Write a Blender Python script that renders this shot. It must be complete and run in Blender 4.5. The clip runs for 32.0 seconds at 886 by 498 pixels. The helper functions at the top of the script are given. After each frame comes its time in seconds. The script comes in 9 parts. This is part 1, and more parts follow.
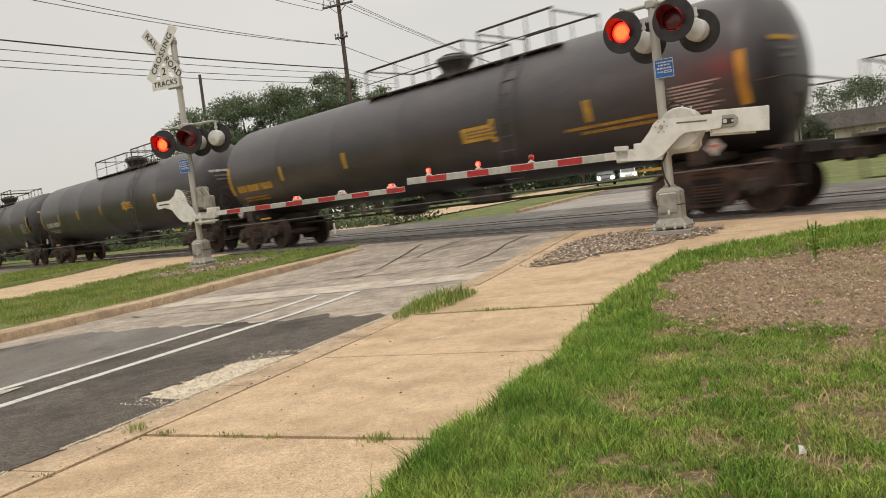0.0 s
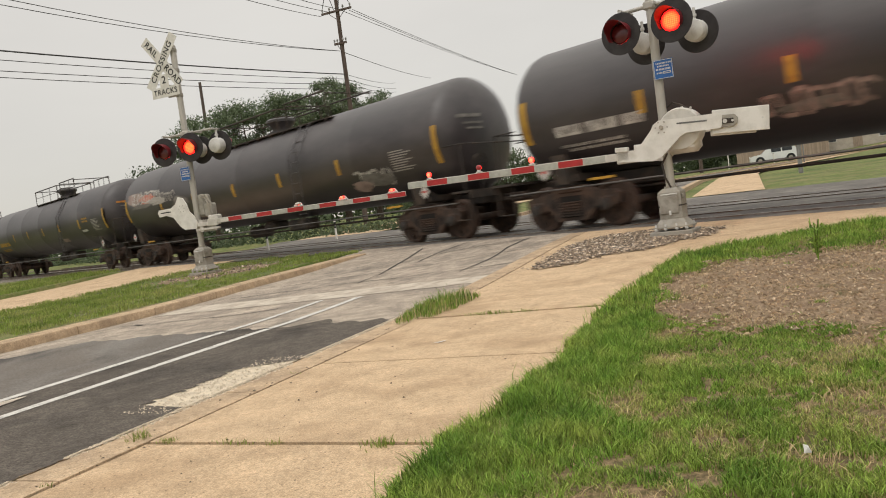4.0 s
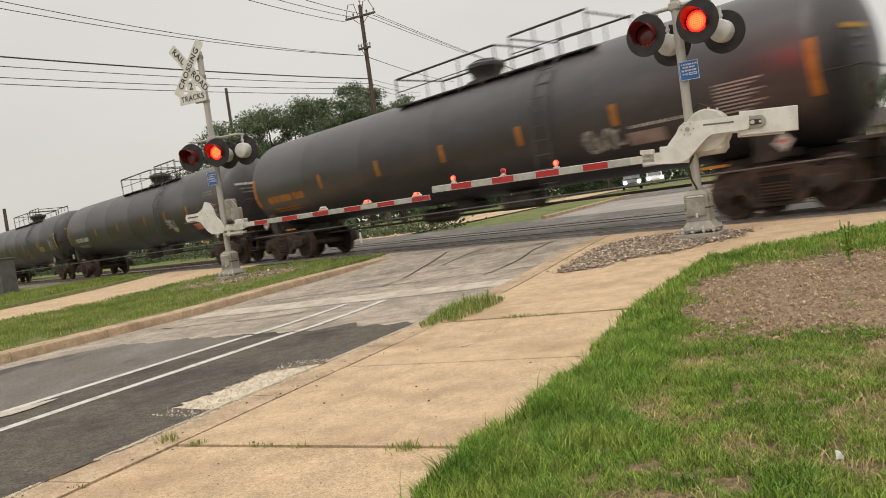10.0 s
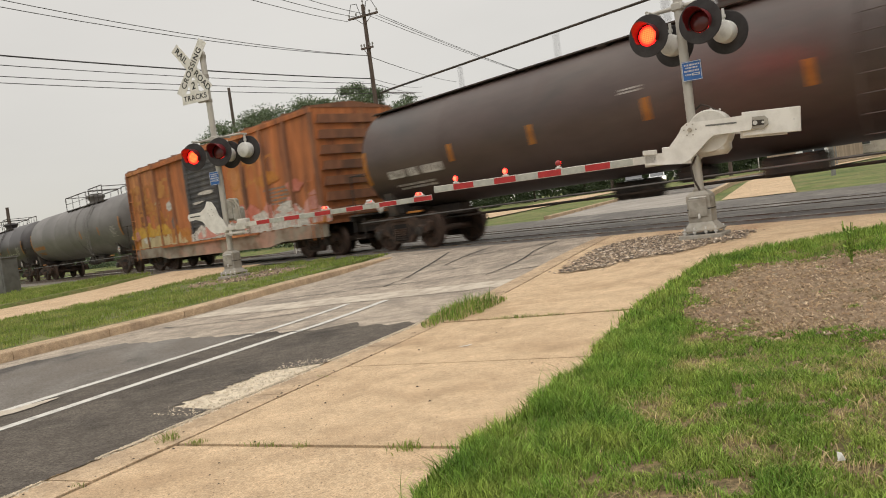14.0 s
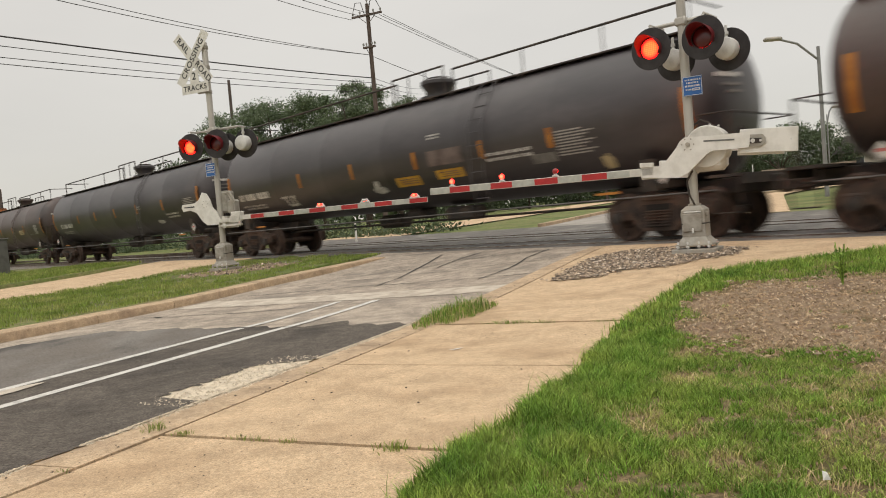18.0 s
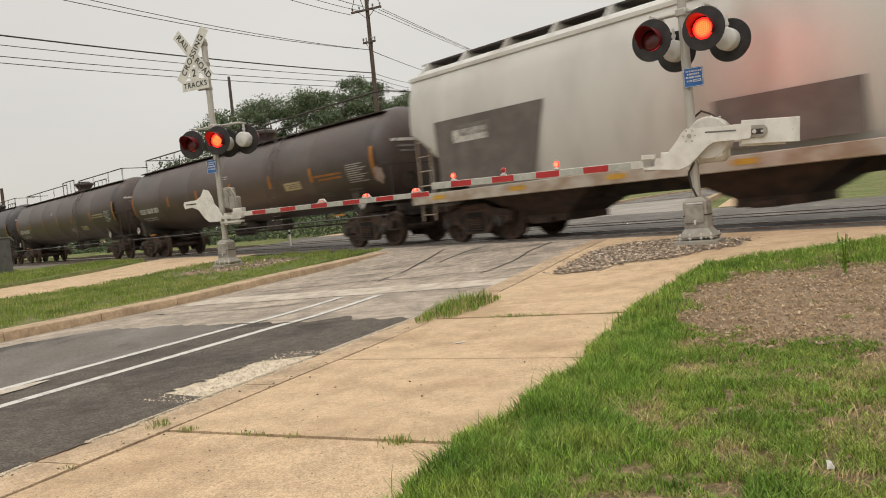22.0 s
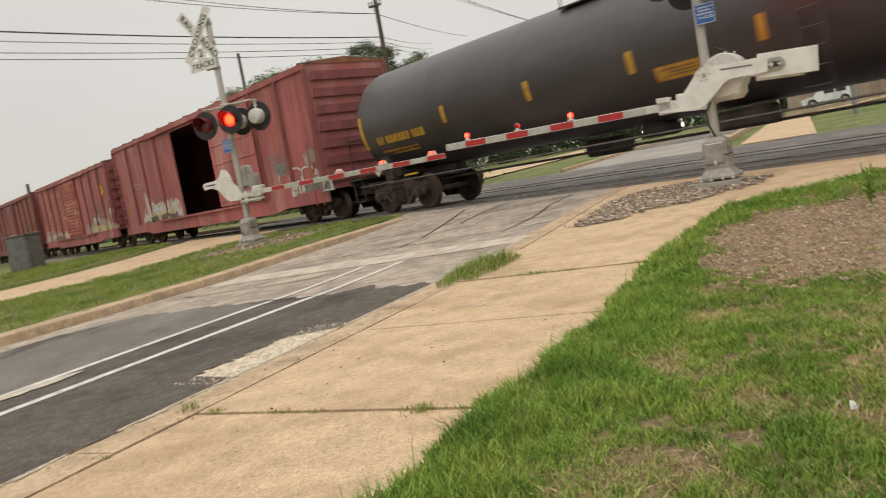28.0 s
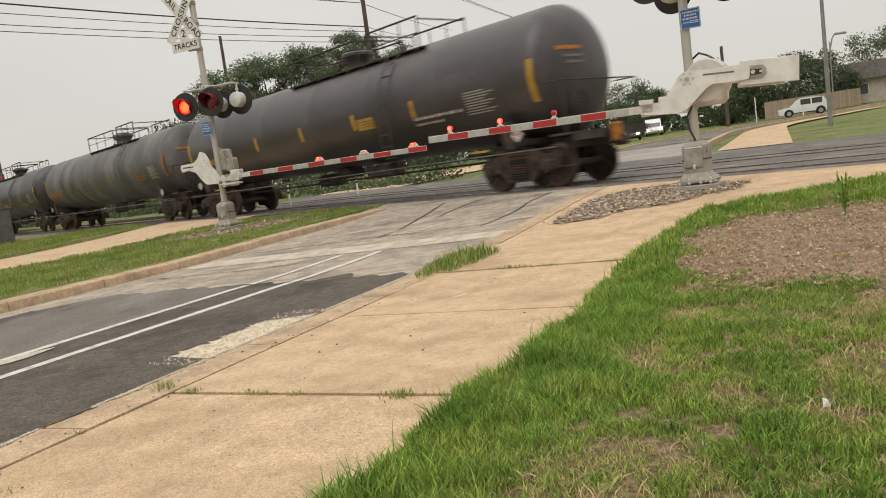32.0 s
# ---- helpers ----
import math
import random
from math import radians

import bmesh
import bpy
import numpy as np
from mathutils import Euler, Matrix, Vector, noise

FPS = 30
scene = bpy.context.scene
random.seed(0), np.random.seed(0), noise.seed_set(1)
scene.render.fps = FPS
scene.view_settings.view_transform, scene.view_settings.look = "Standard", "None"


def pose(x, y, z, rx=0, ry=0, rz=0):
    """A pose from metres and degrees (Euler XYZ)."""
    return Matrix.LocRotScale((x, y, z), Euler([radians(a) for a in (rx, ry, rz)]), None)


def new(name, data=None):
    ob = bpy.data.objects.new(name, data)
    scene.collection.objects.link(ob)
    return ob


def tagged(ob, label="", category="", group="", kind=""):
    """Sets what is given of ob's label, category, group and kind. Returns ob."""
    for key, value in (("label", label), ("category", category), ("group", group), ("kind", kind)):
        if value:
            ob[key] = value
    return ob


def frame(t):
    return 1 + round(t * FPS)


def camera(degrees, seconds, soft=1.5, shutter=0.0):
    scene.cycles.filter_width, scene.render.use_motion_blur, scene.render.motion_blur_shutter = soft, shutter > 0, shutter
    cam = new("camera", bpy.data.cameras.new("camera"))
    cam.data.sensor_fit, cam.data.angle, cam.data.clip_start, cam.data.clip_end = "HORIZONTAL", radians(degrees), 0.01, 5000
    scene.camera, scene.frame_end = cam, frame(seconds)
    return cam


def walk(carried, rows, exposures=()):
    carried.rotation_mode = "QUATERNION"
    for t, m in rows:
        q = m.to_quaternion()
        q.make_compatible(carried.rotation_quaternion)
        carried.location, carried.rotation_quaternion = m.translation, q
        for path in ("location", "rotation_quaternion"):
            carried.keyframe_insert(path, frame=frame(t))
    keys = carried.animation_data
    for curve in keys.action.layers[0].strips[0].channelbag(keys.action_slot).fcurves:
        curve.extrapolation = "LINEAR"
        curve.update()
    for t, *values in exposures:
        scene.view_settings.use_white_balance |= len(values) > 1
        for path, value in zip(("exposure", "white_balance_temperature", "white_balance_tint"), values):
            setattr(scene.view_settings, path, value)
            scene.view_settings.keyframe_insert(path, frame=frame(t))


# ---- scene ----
# ---------------------------------------------------------------- camera
SECONDS = 32.0
cam = camera(61.0, SECONDS, soft=1.0, shutter=0.45)
EYE = Vector((0.0, 0.0, 1.0))
# seconds, offset of the held camera (m), turn (degrees)
PATH = [
    (0.0, -0.004, -0.005, 0.002, 86.55, 6.66, -2.22),
    (0.5, -0.003, -0.004, 0.001, 86.67, 6.85, -2.22),
    (1.0, -0.002, -0.007, 0.003, 86.76, 7.06, -2.23),
    (1.5, 0.000, -0.004, 0.003, 86.79, 7.22, -2.23),
    (2.0, -0.003, -0.001, 0.001, 86.78, 7.31, -2.29),
    (2.5, 0.002, -0.002, 0.004, 86.78, 7.36, -2.30),
    (4.5, 0.001, 0.000, -0.001, 86.99, 7.64, -1.85),
    (5.0, 0.001, 0.002, -0.001, 87.21, 7.96, -0.83),
    (5.5, 0.002, -0.001, 0.000, 87.30, 7.91, -0.35),
    (6.0, -0.003, -0.001, -0.002, 87.30, 7.80, -0.30),
    (6.5, 0.000, -0.002, -0.000, 87.28, 7.73, -0.27),
    (7.0, 0.001, 0.001, 0.000, 87.30, 7.57, -0.25),
    (7.5, -0.001, -0.002, 0.000, 87.30, 7.55, -0.26),
    (8.0, -0.001, 0.001, -0.001, 87.35, 7.61, -0.30),
    (8.5, 0.000, -0.003, 0.002, 87.35, 7.62, -0.29),
    (9.0, -0.000, 0.002, 0.001, 87.35, 7.64, -0.25),
    (9.5, 0.001, -0.001, -0.001, 87.39, 7.71, -0.22),
    (10.0, -0.001, -0.001, -0.000, 87.38, 7.74, -0.26),
    (10.5, -0.001, -0.002, -0.001, 87.36, 7.74, -0.24),
    (11.0, -0.003, 0.002, 0.002, 87.38, 7.35, -0.01),
    (11.5, 0.001, 0.002, 0.001, 87.37, 7.29, 0.16),
    (12.0, -0.001, -0.001, 0.002, 87.38, 7.54, -0.04),
    (12.5, 0.001, -0.005, 0.002, 87.61, 7.55, -0.01),
    (13.0, -0.000, 0.000, -0.000, 87.80, 7.60, -0.00),
    (13.5, 0.005, 0.002, -0.001, 87.59, 7.70, -0.03),
    (14.0, 0.002, 0.002, -0.001, 87.41, 7.58, -0.09),
    (14.5, 0.000, -0.001, 0.001, 87.40, 7.60, -0.14),
    (16.5, -0.012, -0.002, 0.002, 87.28, 6.01, -0.48),
    (17.0, -0.012, -0.000, 0.000, 87.61, 5.33, -0.46),
    (17.5, -0.017, -0.002, -0.001, 87.72, 4.71, -0.35),
    (18.0, -0.015, -0.002, 0.000, 87.56, 4.86, -0.55),
    (18.5, -0.010, 0.002, -0.004, 87.37, 5.29, -0.71),
    (19.0, -0.013, -0.002, -0.005, 87.33, 5.34, -0.73),
    (19.5, -0.005, 0.000, 0.000, 87.21, 5.53, -0.63),
    (20.0, -0.014, -0.005, -0.005, 87.30, 5.34, -0.67),
    (20.5, -0.010, -0.003, -0.004, 87.31, 5.44, -0.66),
    (21.0, -0.014, -0.005, -0.003, 87.22, 5.47, -0.64),
    (21.5, -0.018, -0.004, -0.005, 87.20, 5.37, -0.54),
    (22.0, -0.016, -0.003, -0.005, 87.16, 5.46, -0.42),
    (22.5, -0.014, -0.003, -0.005, 87.11, 5.79, -0.37),
    (23.0, -0.007, -0.001, -0.005, 87.06, 6.47, -0.46),
    (23.5, -0.011, -0.005, -0.003, 87.08, 6.79, -0.68),
    (24.0, -0.003, -0.003, -0.005, 86.95, 7.38, -1.04),
    (24.5, -0.002, 0.001, -0.004, 86.81, 7.59, -1.33),
    (25.0, 0.002, 0.001, -0.005, 86.69, 7.99, -1.58),
    (25.5, 0.008, -0.002, -0.005, 86.06, 9.18, -2.13),
    (27.5, 0.079, 0.043, 0.007, 84.73, 12.72, -3.48),
    (28.0, 0.061, 0.030, 0.007, 84.38, 10.11, 1.18),
    (28.5, 0.017, 0.014, -0.002, 85.76, 7.08, 3.00),
    (29.0, 0.029, 0.007, -0.006, 85.16, 7.40, 1.54),
    (29.5, 0.017, 0.007, -0.005, 85.01, 6.93, 0.51),
    (30.0, 0.012, 0.011, -0.009, 84.68, 6.69, 0.17),
    (30.5, 0.015, 0.012, -0.012, 84.16, 7.33, -0.10),
    (31.0, 0.014, 0.009, -0.013, 83.86, 7.45, -0.22),
    (31.5, 0.009, 0.010, -0.013, 83.79, 7.28, -0.26),
    (32.0, 0.015, 0.012, -0.012, 83.67, 7.58, -0.45),
]
walk(cam, [(t, pose(EYE.x + x, EYE.y + y, EYE.z + z, rx, ry, rz)) for t, x, y, z, rx, ry, rz in PATH])

# ---------------------------------------------------------------- world and light
world = bpy.data.worlds.new("overcast_sky")
scene.world = world
world.use_nodes = True
wt = world.node_tree
wt.nodes.clear()
w_out = wt.nodes.new("ShaderNodeOutputWorld")
w_bg = wt.nodes.new("ShaderNodeBackground")
w_sky = wt.nodes.new("ShaderNodeTexSky")
w_sky.sky_type = "NISHITA"
w_sky.sun_disc = False
w_sky.sun_elevation = radians(52)
w_sky.sun_rotation = radians(200)
w_co = wt.nodes.new("ShaderNodeTexCoord")
w_sep = wt.nodes.new("ShaderNodeSeparateXYZ")
w_ramp = wt.nodes.new("ShaderNodeValToRGB")
w_ramp.color_ramp.elements[0].position = 0.0
w_ramp.color_ramp.elements[0].color = (0.605, 0.572, 0.515, 1)
w_ramp.color_ramp.elements[1].position = 1.0
w_ramp.color_ramp.elements[1].color = (1.64, 1.59, 1.47, 1)
mid = w_ramp.color_ramp.elements.new(0.30)
mid.color = (0.705, 0.672, 0.618, 1)
w_noise = wt.nodes.new("ShaderNodeTexNoise")
w_noise.inputs["Scale"].default_value = 1.7
w_noise.inputs["Detail"].default_value = 5
w_map = wt.nodes.new("ShaderNodeMapping")
w_map.inputs["Scale"].default_value = (1, 1, 3.2)
w_mr = wt.nodes.new("ShaderNodeMapRange")
w_mr.inputs["From Min"].default_value = 0.3
w_mr.inputs["From Max"].default_value = 0.7
w_mr.inputs["To Min"].default_value = 0.94
w_mr.inputs["To Max"].default_value = 1.05
w_mul = wt.nodes.new("ShaderNodeMix")
w_mul.data_type, w_mul.blend_type = "RGBA", "MULTIPLY"
w_mul.inputs[0].default_value = 1.0
w_mix = wt.nodes.new("ShaderNodeMix")
w_mix.data_type = "RGBA"
w_mix.inputs[0].default_value = 0.012
ln = wt.links.new
ln(w_co.outputs["Generated"], w_sep.inputs[0])
ln(w_sep.outputs["Z"], w_ramp.inputs[0])
ln(w_co.outputs["Generated"], w_map.inputs[0])
ln(w_map.outputs[0], w_noise.inputs["Vector"])
ln(w_noise.outputs[0], w_mr.inputs[0])
ln(w_ramp.outputs[0], w_mul.inputs[6])
ln(w_mr.outputs[0], w_mul.inputs[7])
ln(w_mul.outputs[2], w_mix.inputs[6])
ln(w_sky.outputs[0], w_mix.inputs[7])
ln(w_mix.outputs[2], w_bg.inputs[0])
ln(w_bg.outputs[0], w_out.inputs[0])
w_bg.inputs[1].default_value = 1.0

sun = new("sun", bpy.data.lights.new("sun", "SUN"))
sun.data.energy, sun.data.angle, sun.data.color = 0.7, radians(35), (1.0, 0.97, 0.93)
sun.matrix_world = pose(0, 0, 60, 30, -14, 0)
scene.view_settings.exposure = 0.0


# ---------------------------------------------------------------- materials
def mat(name, col, rough=0.8, metal=0.0, col2=None, scale=6.0, col3=None, scale3=0.7, bump=0.15, bscale=None, vary=0.0,
        grain=0.0, stretch=(1, 1, 1), low=0.42, high=0.62, spec=0.3, low3=0.5, high3=0.68, island=0.0, gscale=160, blotch=0.0, bl_scale=1.0, pits=0.0):
    m = bpy.data.materials.new(name)
    m.use_nodes = True
    nt = m.node_tree
    b = nt.nodes["Principled BSDF"]
    b.inputs["Roughness"].default_value = rough
    b.inputs["Metallic"].default_value = metal
    b.inputs["Specular IOR Level"].default_value = spec
    tc = nt.nodes.new("ShaderNodeTexCoord")
    mp = nt.nodes.new("ShaderNodeMapping")
    mp.inputs["Scale"].default_value = stretch
    nt.links.new(tc.outputs["Object"], mp.inputs[0])

    def tex(sc, detail=6, rough_=0.6):
        n = nt.nodes.new("ShaderNodeTexNoise")
        n.inputs["Scale"].default_value, n.inputs["Detail"].default_value, n.inputs["Roughness"].default_value = sc, detail, rough_
        nt.links.new(mp.outputs[0], n.inputs["Vector"])
        return n.outputs[0]

    def ramp(v, lo, hi):
        r = nt.nodes.new("ShaderNodeMapRange")
        r.inputs["From Min"].default_value, r.inputs["From Max"].default_value = lo, hi
        nt.links.new(v, r.inputs[0])
        return r.outputs[0]

    def mix(f, a, c, mode="MIX"):
        x = nt.nodes.new("ShaderNodeMix")
        x.data_type, x.blend_type = "RGBA", mode
        for sock, v in ((0, f), (6, a), (7, c)):
            if isinstance(v, (float, int)):
                x.inputs[sock].default_value = v
            elif isinstance(v, tuple):
                x.inputs[sock].default_value = (*v, 1)
            else:
                nt.links.new(v, x.inputs[sock])
        return x.outputs[2]

    c = tuple(col)
    if col2 is not None:
        c = mix(ramp(tex(scale), low, high), c, tuple(col2))
    if col3 is not None:
        c = mix(ramp(tex(scale3, 4), low3, high3), c, tuple(col3))
    if grain:
        g = nt.nodes.new("ShaderNodeMapRange")
        g.inputs["From Min"].default_value, g.inputs["From Max"].default_value = 0.25, 0.75
        g.inputs["To Min"].default_value, g.inputs["To Max"].default_value = 1 - grain, 1 + grain
        nt.links.new(tex(gscale, 4, 0.75), g.inputs[0])
        gg = nt.nodes.new("ShaderNodeCombineColor")
        for i in range(3):
            nt.links.new(g.outputs[0], gg.inputs[i])
        c = mix(1.0, c, gg.outputs[0], "MULTIPLY")
    def shade(v, lo, hi, a0, a1, c):
        """Multiplies the colour by a0 to a1 as v goes from lo to hi."""
        g = nt.nodes.new("ShaderNodeMapRange")
        for k, q in (("From Min", lo), ("From Max", hi), ("To Min", a0), ("To Max", a1)):
            g.inputs[k].default_value = q
        nt.links.new(v, g.inputs[0])
        gg = nt.nodes.new("ShaderNodeCombineColor")
        for i in range(3):
            nt.links.new(g.outputs[0], gg.inputs[i])
        return mix(1.0, c, gg.outputs[0], "MULTIPLY")
    if blotch:
        c = shade(tex(bl_scale, 9, 0.72), 0.32, 0.68, 1 - blotch, 1 + blotch * 0.8, c)
    if pits:
        c = shade(tex(70, 2, 0.5), 0.27, 0.36, 1 - pits, 1.0, c)
        c = shade(tex(6.5, 8, 0.8), 0.60, 0.76, 1.0, 1.0 + 0.35 * pits, c)
    if vary:
        oi = nt.nodes.new("ShaderNodeObjectInfo")
        v = nt.nodes.new("ShaderNodeMapRange")
        v.inputs["To Min"].default_value, v.inputs["To Max"].default_value = 1 - vary, 1 + vary
        nt.links.new(oi.outputs["Random"], v.inputs[0])
        vv = nt.nodes.new("ShaderNodeCombineColor")
        for i in range(3):
            nt.links.new(v.outputs[0], vv.inputs[i])
        c = mix(1.0, c, vv.outputs[0], "MULTIPLY")
    if island:
        ge = nt.nodes.new("ShaderNodeNewGeometry")
        v = nt.nodes.new("ShaderNodeMapRange")
        v.inputs["To Min"].default_value, v.inputs["To Max"].default_value = 1 - island, 1 + island
        nt.links.new(ge.outputs["Random Per Island"], v.inputs[0])
        vv = nt.nodes.new("ShaderNodeCombineColor")
        for i in range(3):
            nt.links.new(v.outputs[0], vv.inputs[i])
        c = mix(1.0, c, vv.outputs[0], "MULTIPLY")
    if isinstance(c, tuple):
        b.inputs["Base Color"].default_value = (*c, 1)
    else:
        nt.links.new(c, b.inputs["Base Color"])
    if bump:
        bp = nt.nodes.new("ShaderNodeBump")
        bp.inputs["Strength"].default_value = bump
        bp.inputs["Distance"].default_value = 0.02
        nt.links.new(tex(bscale or scale * 4, 5), bp.inputs["Height"])
        nt.links.new(bp.outputs[0], b.inputs["Normal"])
    return m


def glow(name, col, strength, core=None, dots=0.0, radius=0.148):
    """A lit lens; with a core colour its middle is a raster of hotter points."""
    m = bpy.data.materials.new(name)
    m.use_nodes = True
    nt = m.node_tree
    b = nt.nodes["Principled BSDF"]
    b.inputs["Base Color"].default_value = (0.35, 0.01, 0.01, 1)
    b.inputs["Emission Color"].default_value = (*col, 1)
    b.inputs["Emission Strength"].default_value = strength
    if core:
        tc = nt.nodes.new("ShaderNodeTexCoord")
        vo = nt.nodes.new("ShaderNodeTexVoronoi")
        vo.inputs["Scale"].default_value = dots
        vo.inputs["Randomness"].default_value = 0.1
        mr = nt.nodes.new("ShaderNodeMapRange")
        mr.inputs["From Min"].default_value, mr.inputs["From Max"].default_value = 0.25, 0.55
        mr.inputs["To Min"].default_value, mr.inputs["To Max"].default_value = 1.0, 0.25
        flat = nt.nodes.new("ShaderNodeVectorMath")
        flat.operation = "MULTIPLY"
        flat.inputs[1].default_value = (1, 0, 1)
        ln_ = nt.nodes.new("ShaderNodeVectorMath")
        ln_.operation = "LENGTH"
        rr = nt.nodes.new("ShaderNodeMapRange")
        rr.inputs["From Min"].default_value, rr.inputs["From Max"].default_value = radius * 0.55, radius * 0.92
        rr.inputs["To Min"].default_value, rr.inputs["To Max"].default_value = 1.0, 0.0
        mu = nt.nodes.new("ShaderNodeMath")
        mu.operation = "MULTIPLY"
        mx = nt.nodes.new("ShaderNodeMix")
        mx.data_type = "RGBA"
        mx.inputs[6].default_value = (*col, 1)
        mx.inputs[7].default_value = (*core, 1)
        nt.links.new(tc.outputs["Object"], flat.inputs[0])
        nt.links.new(flat.outputs[0], vo.inputs["Vector"])
        nt.links.new(flat.outputs[0], ln_.inputs[0])
        nt.links.new(ln_.outputs["Value"], rr.inputs[0])
        nt.links.new(vo.outputs["Distance"], mr.inputs[0])
        nt.links.new(mr.outputs[0], mu.inputs[0])
        nt.links.new(rr.outputs[0], mu.inputs[1])
        nt.links.new(mu.outputs[0], mx.inputs[0])
        nt.links.new(mx.outputs[2], b.inputs["Emission Color"])
    return m


def leafy(name, col, col2, scale, col3, scale3, island=0.0):
    """Thin green blades and leaves that let some light through."""
    m = mat(name, col, 0.6, col2=col2, scale=scale, col3=col3, scale3=scale3, bump=0, spec=0.2, island=island)
    nt = m.node_tree
    b = nt.nodes["Principled BSDF"]
    tr = nt.nodes.new("ShaderNodeBsdfTranslucent")
    nt.links.new(b.inputs["Base Color"].links[0].from_socket, tr.inputs[0])
    mx = nt.nodes.new("ShaderNodeMixShader")
    mx.inputs[0].default_value = 0.20
    nt.links.new(b.outputs[0], mx.inputs[1])
    nt.links.new(tr.outputs[0], mx.inputs[2])
    nt.links.new(mx.outputs[0], nt.nodes["Material Output"].inputs[0])
    return m


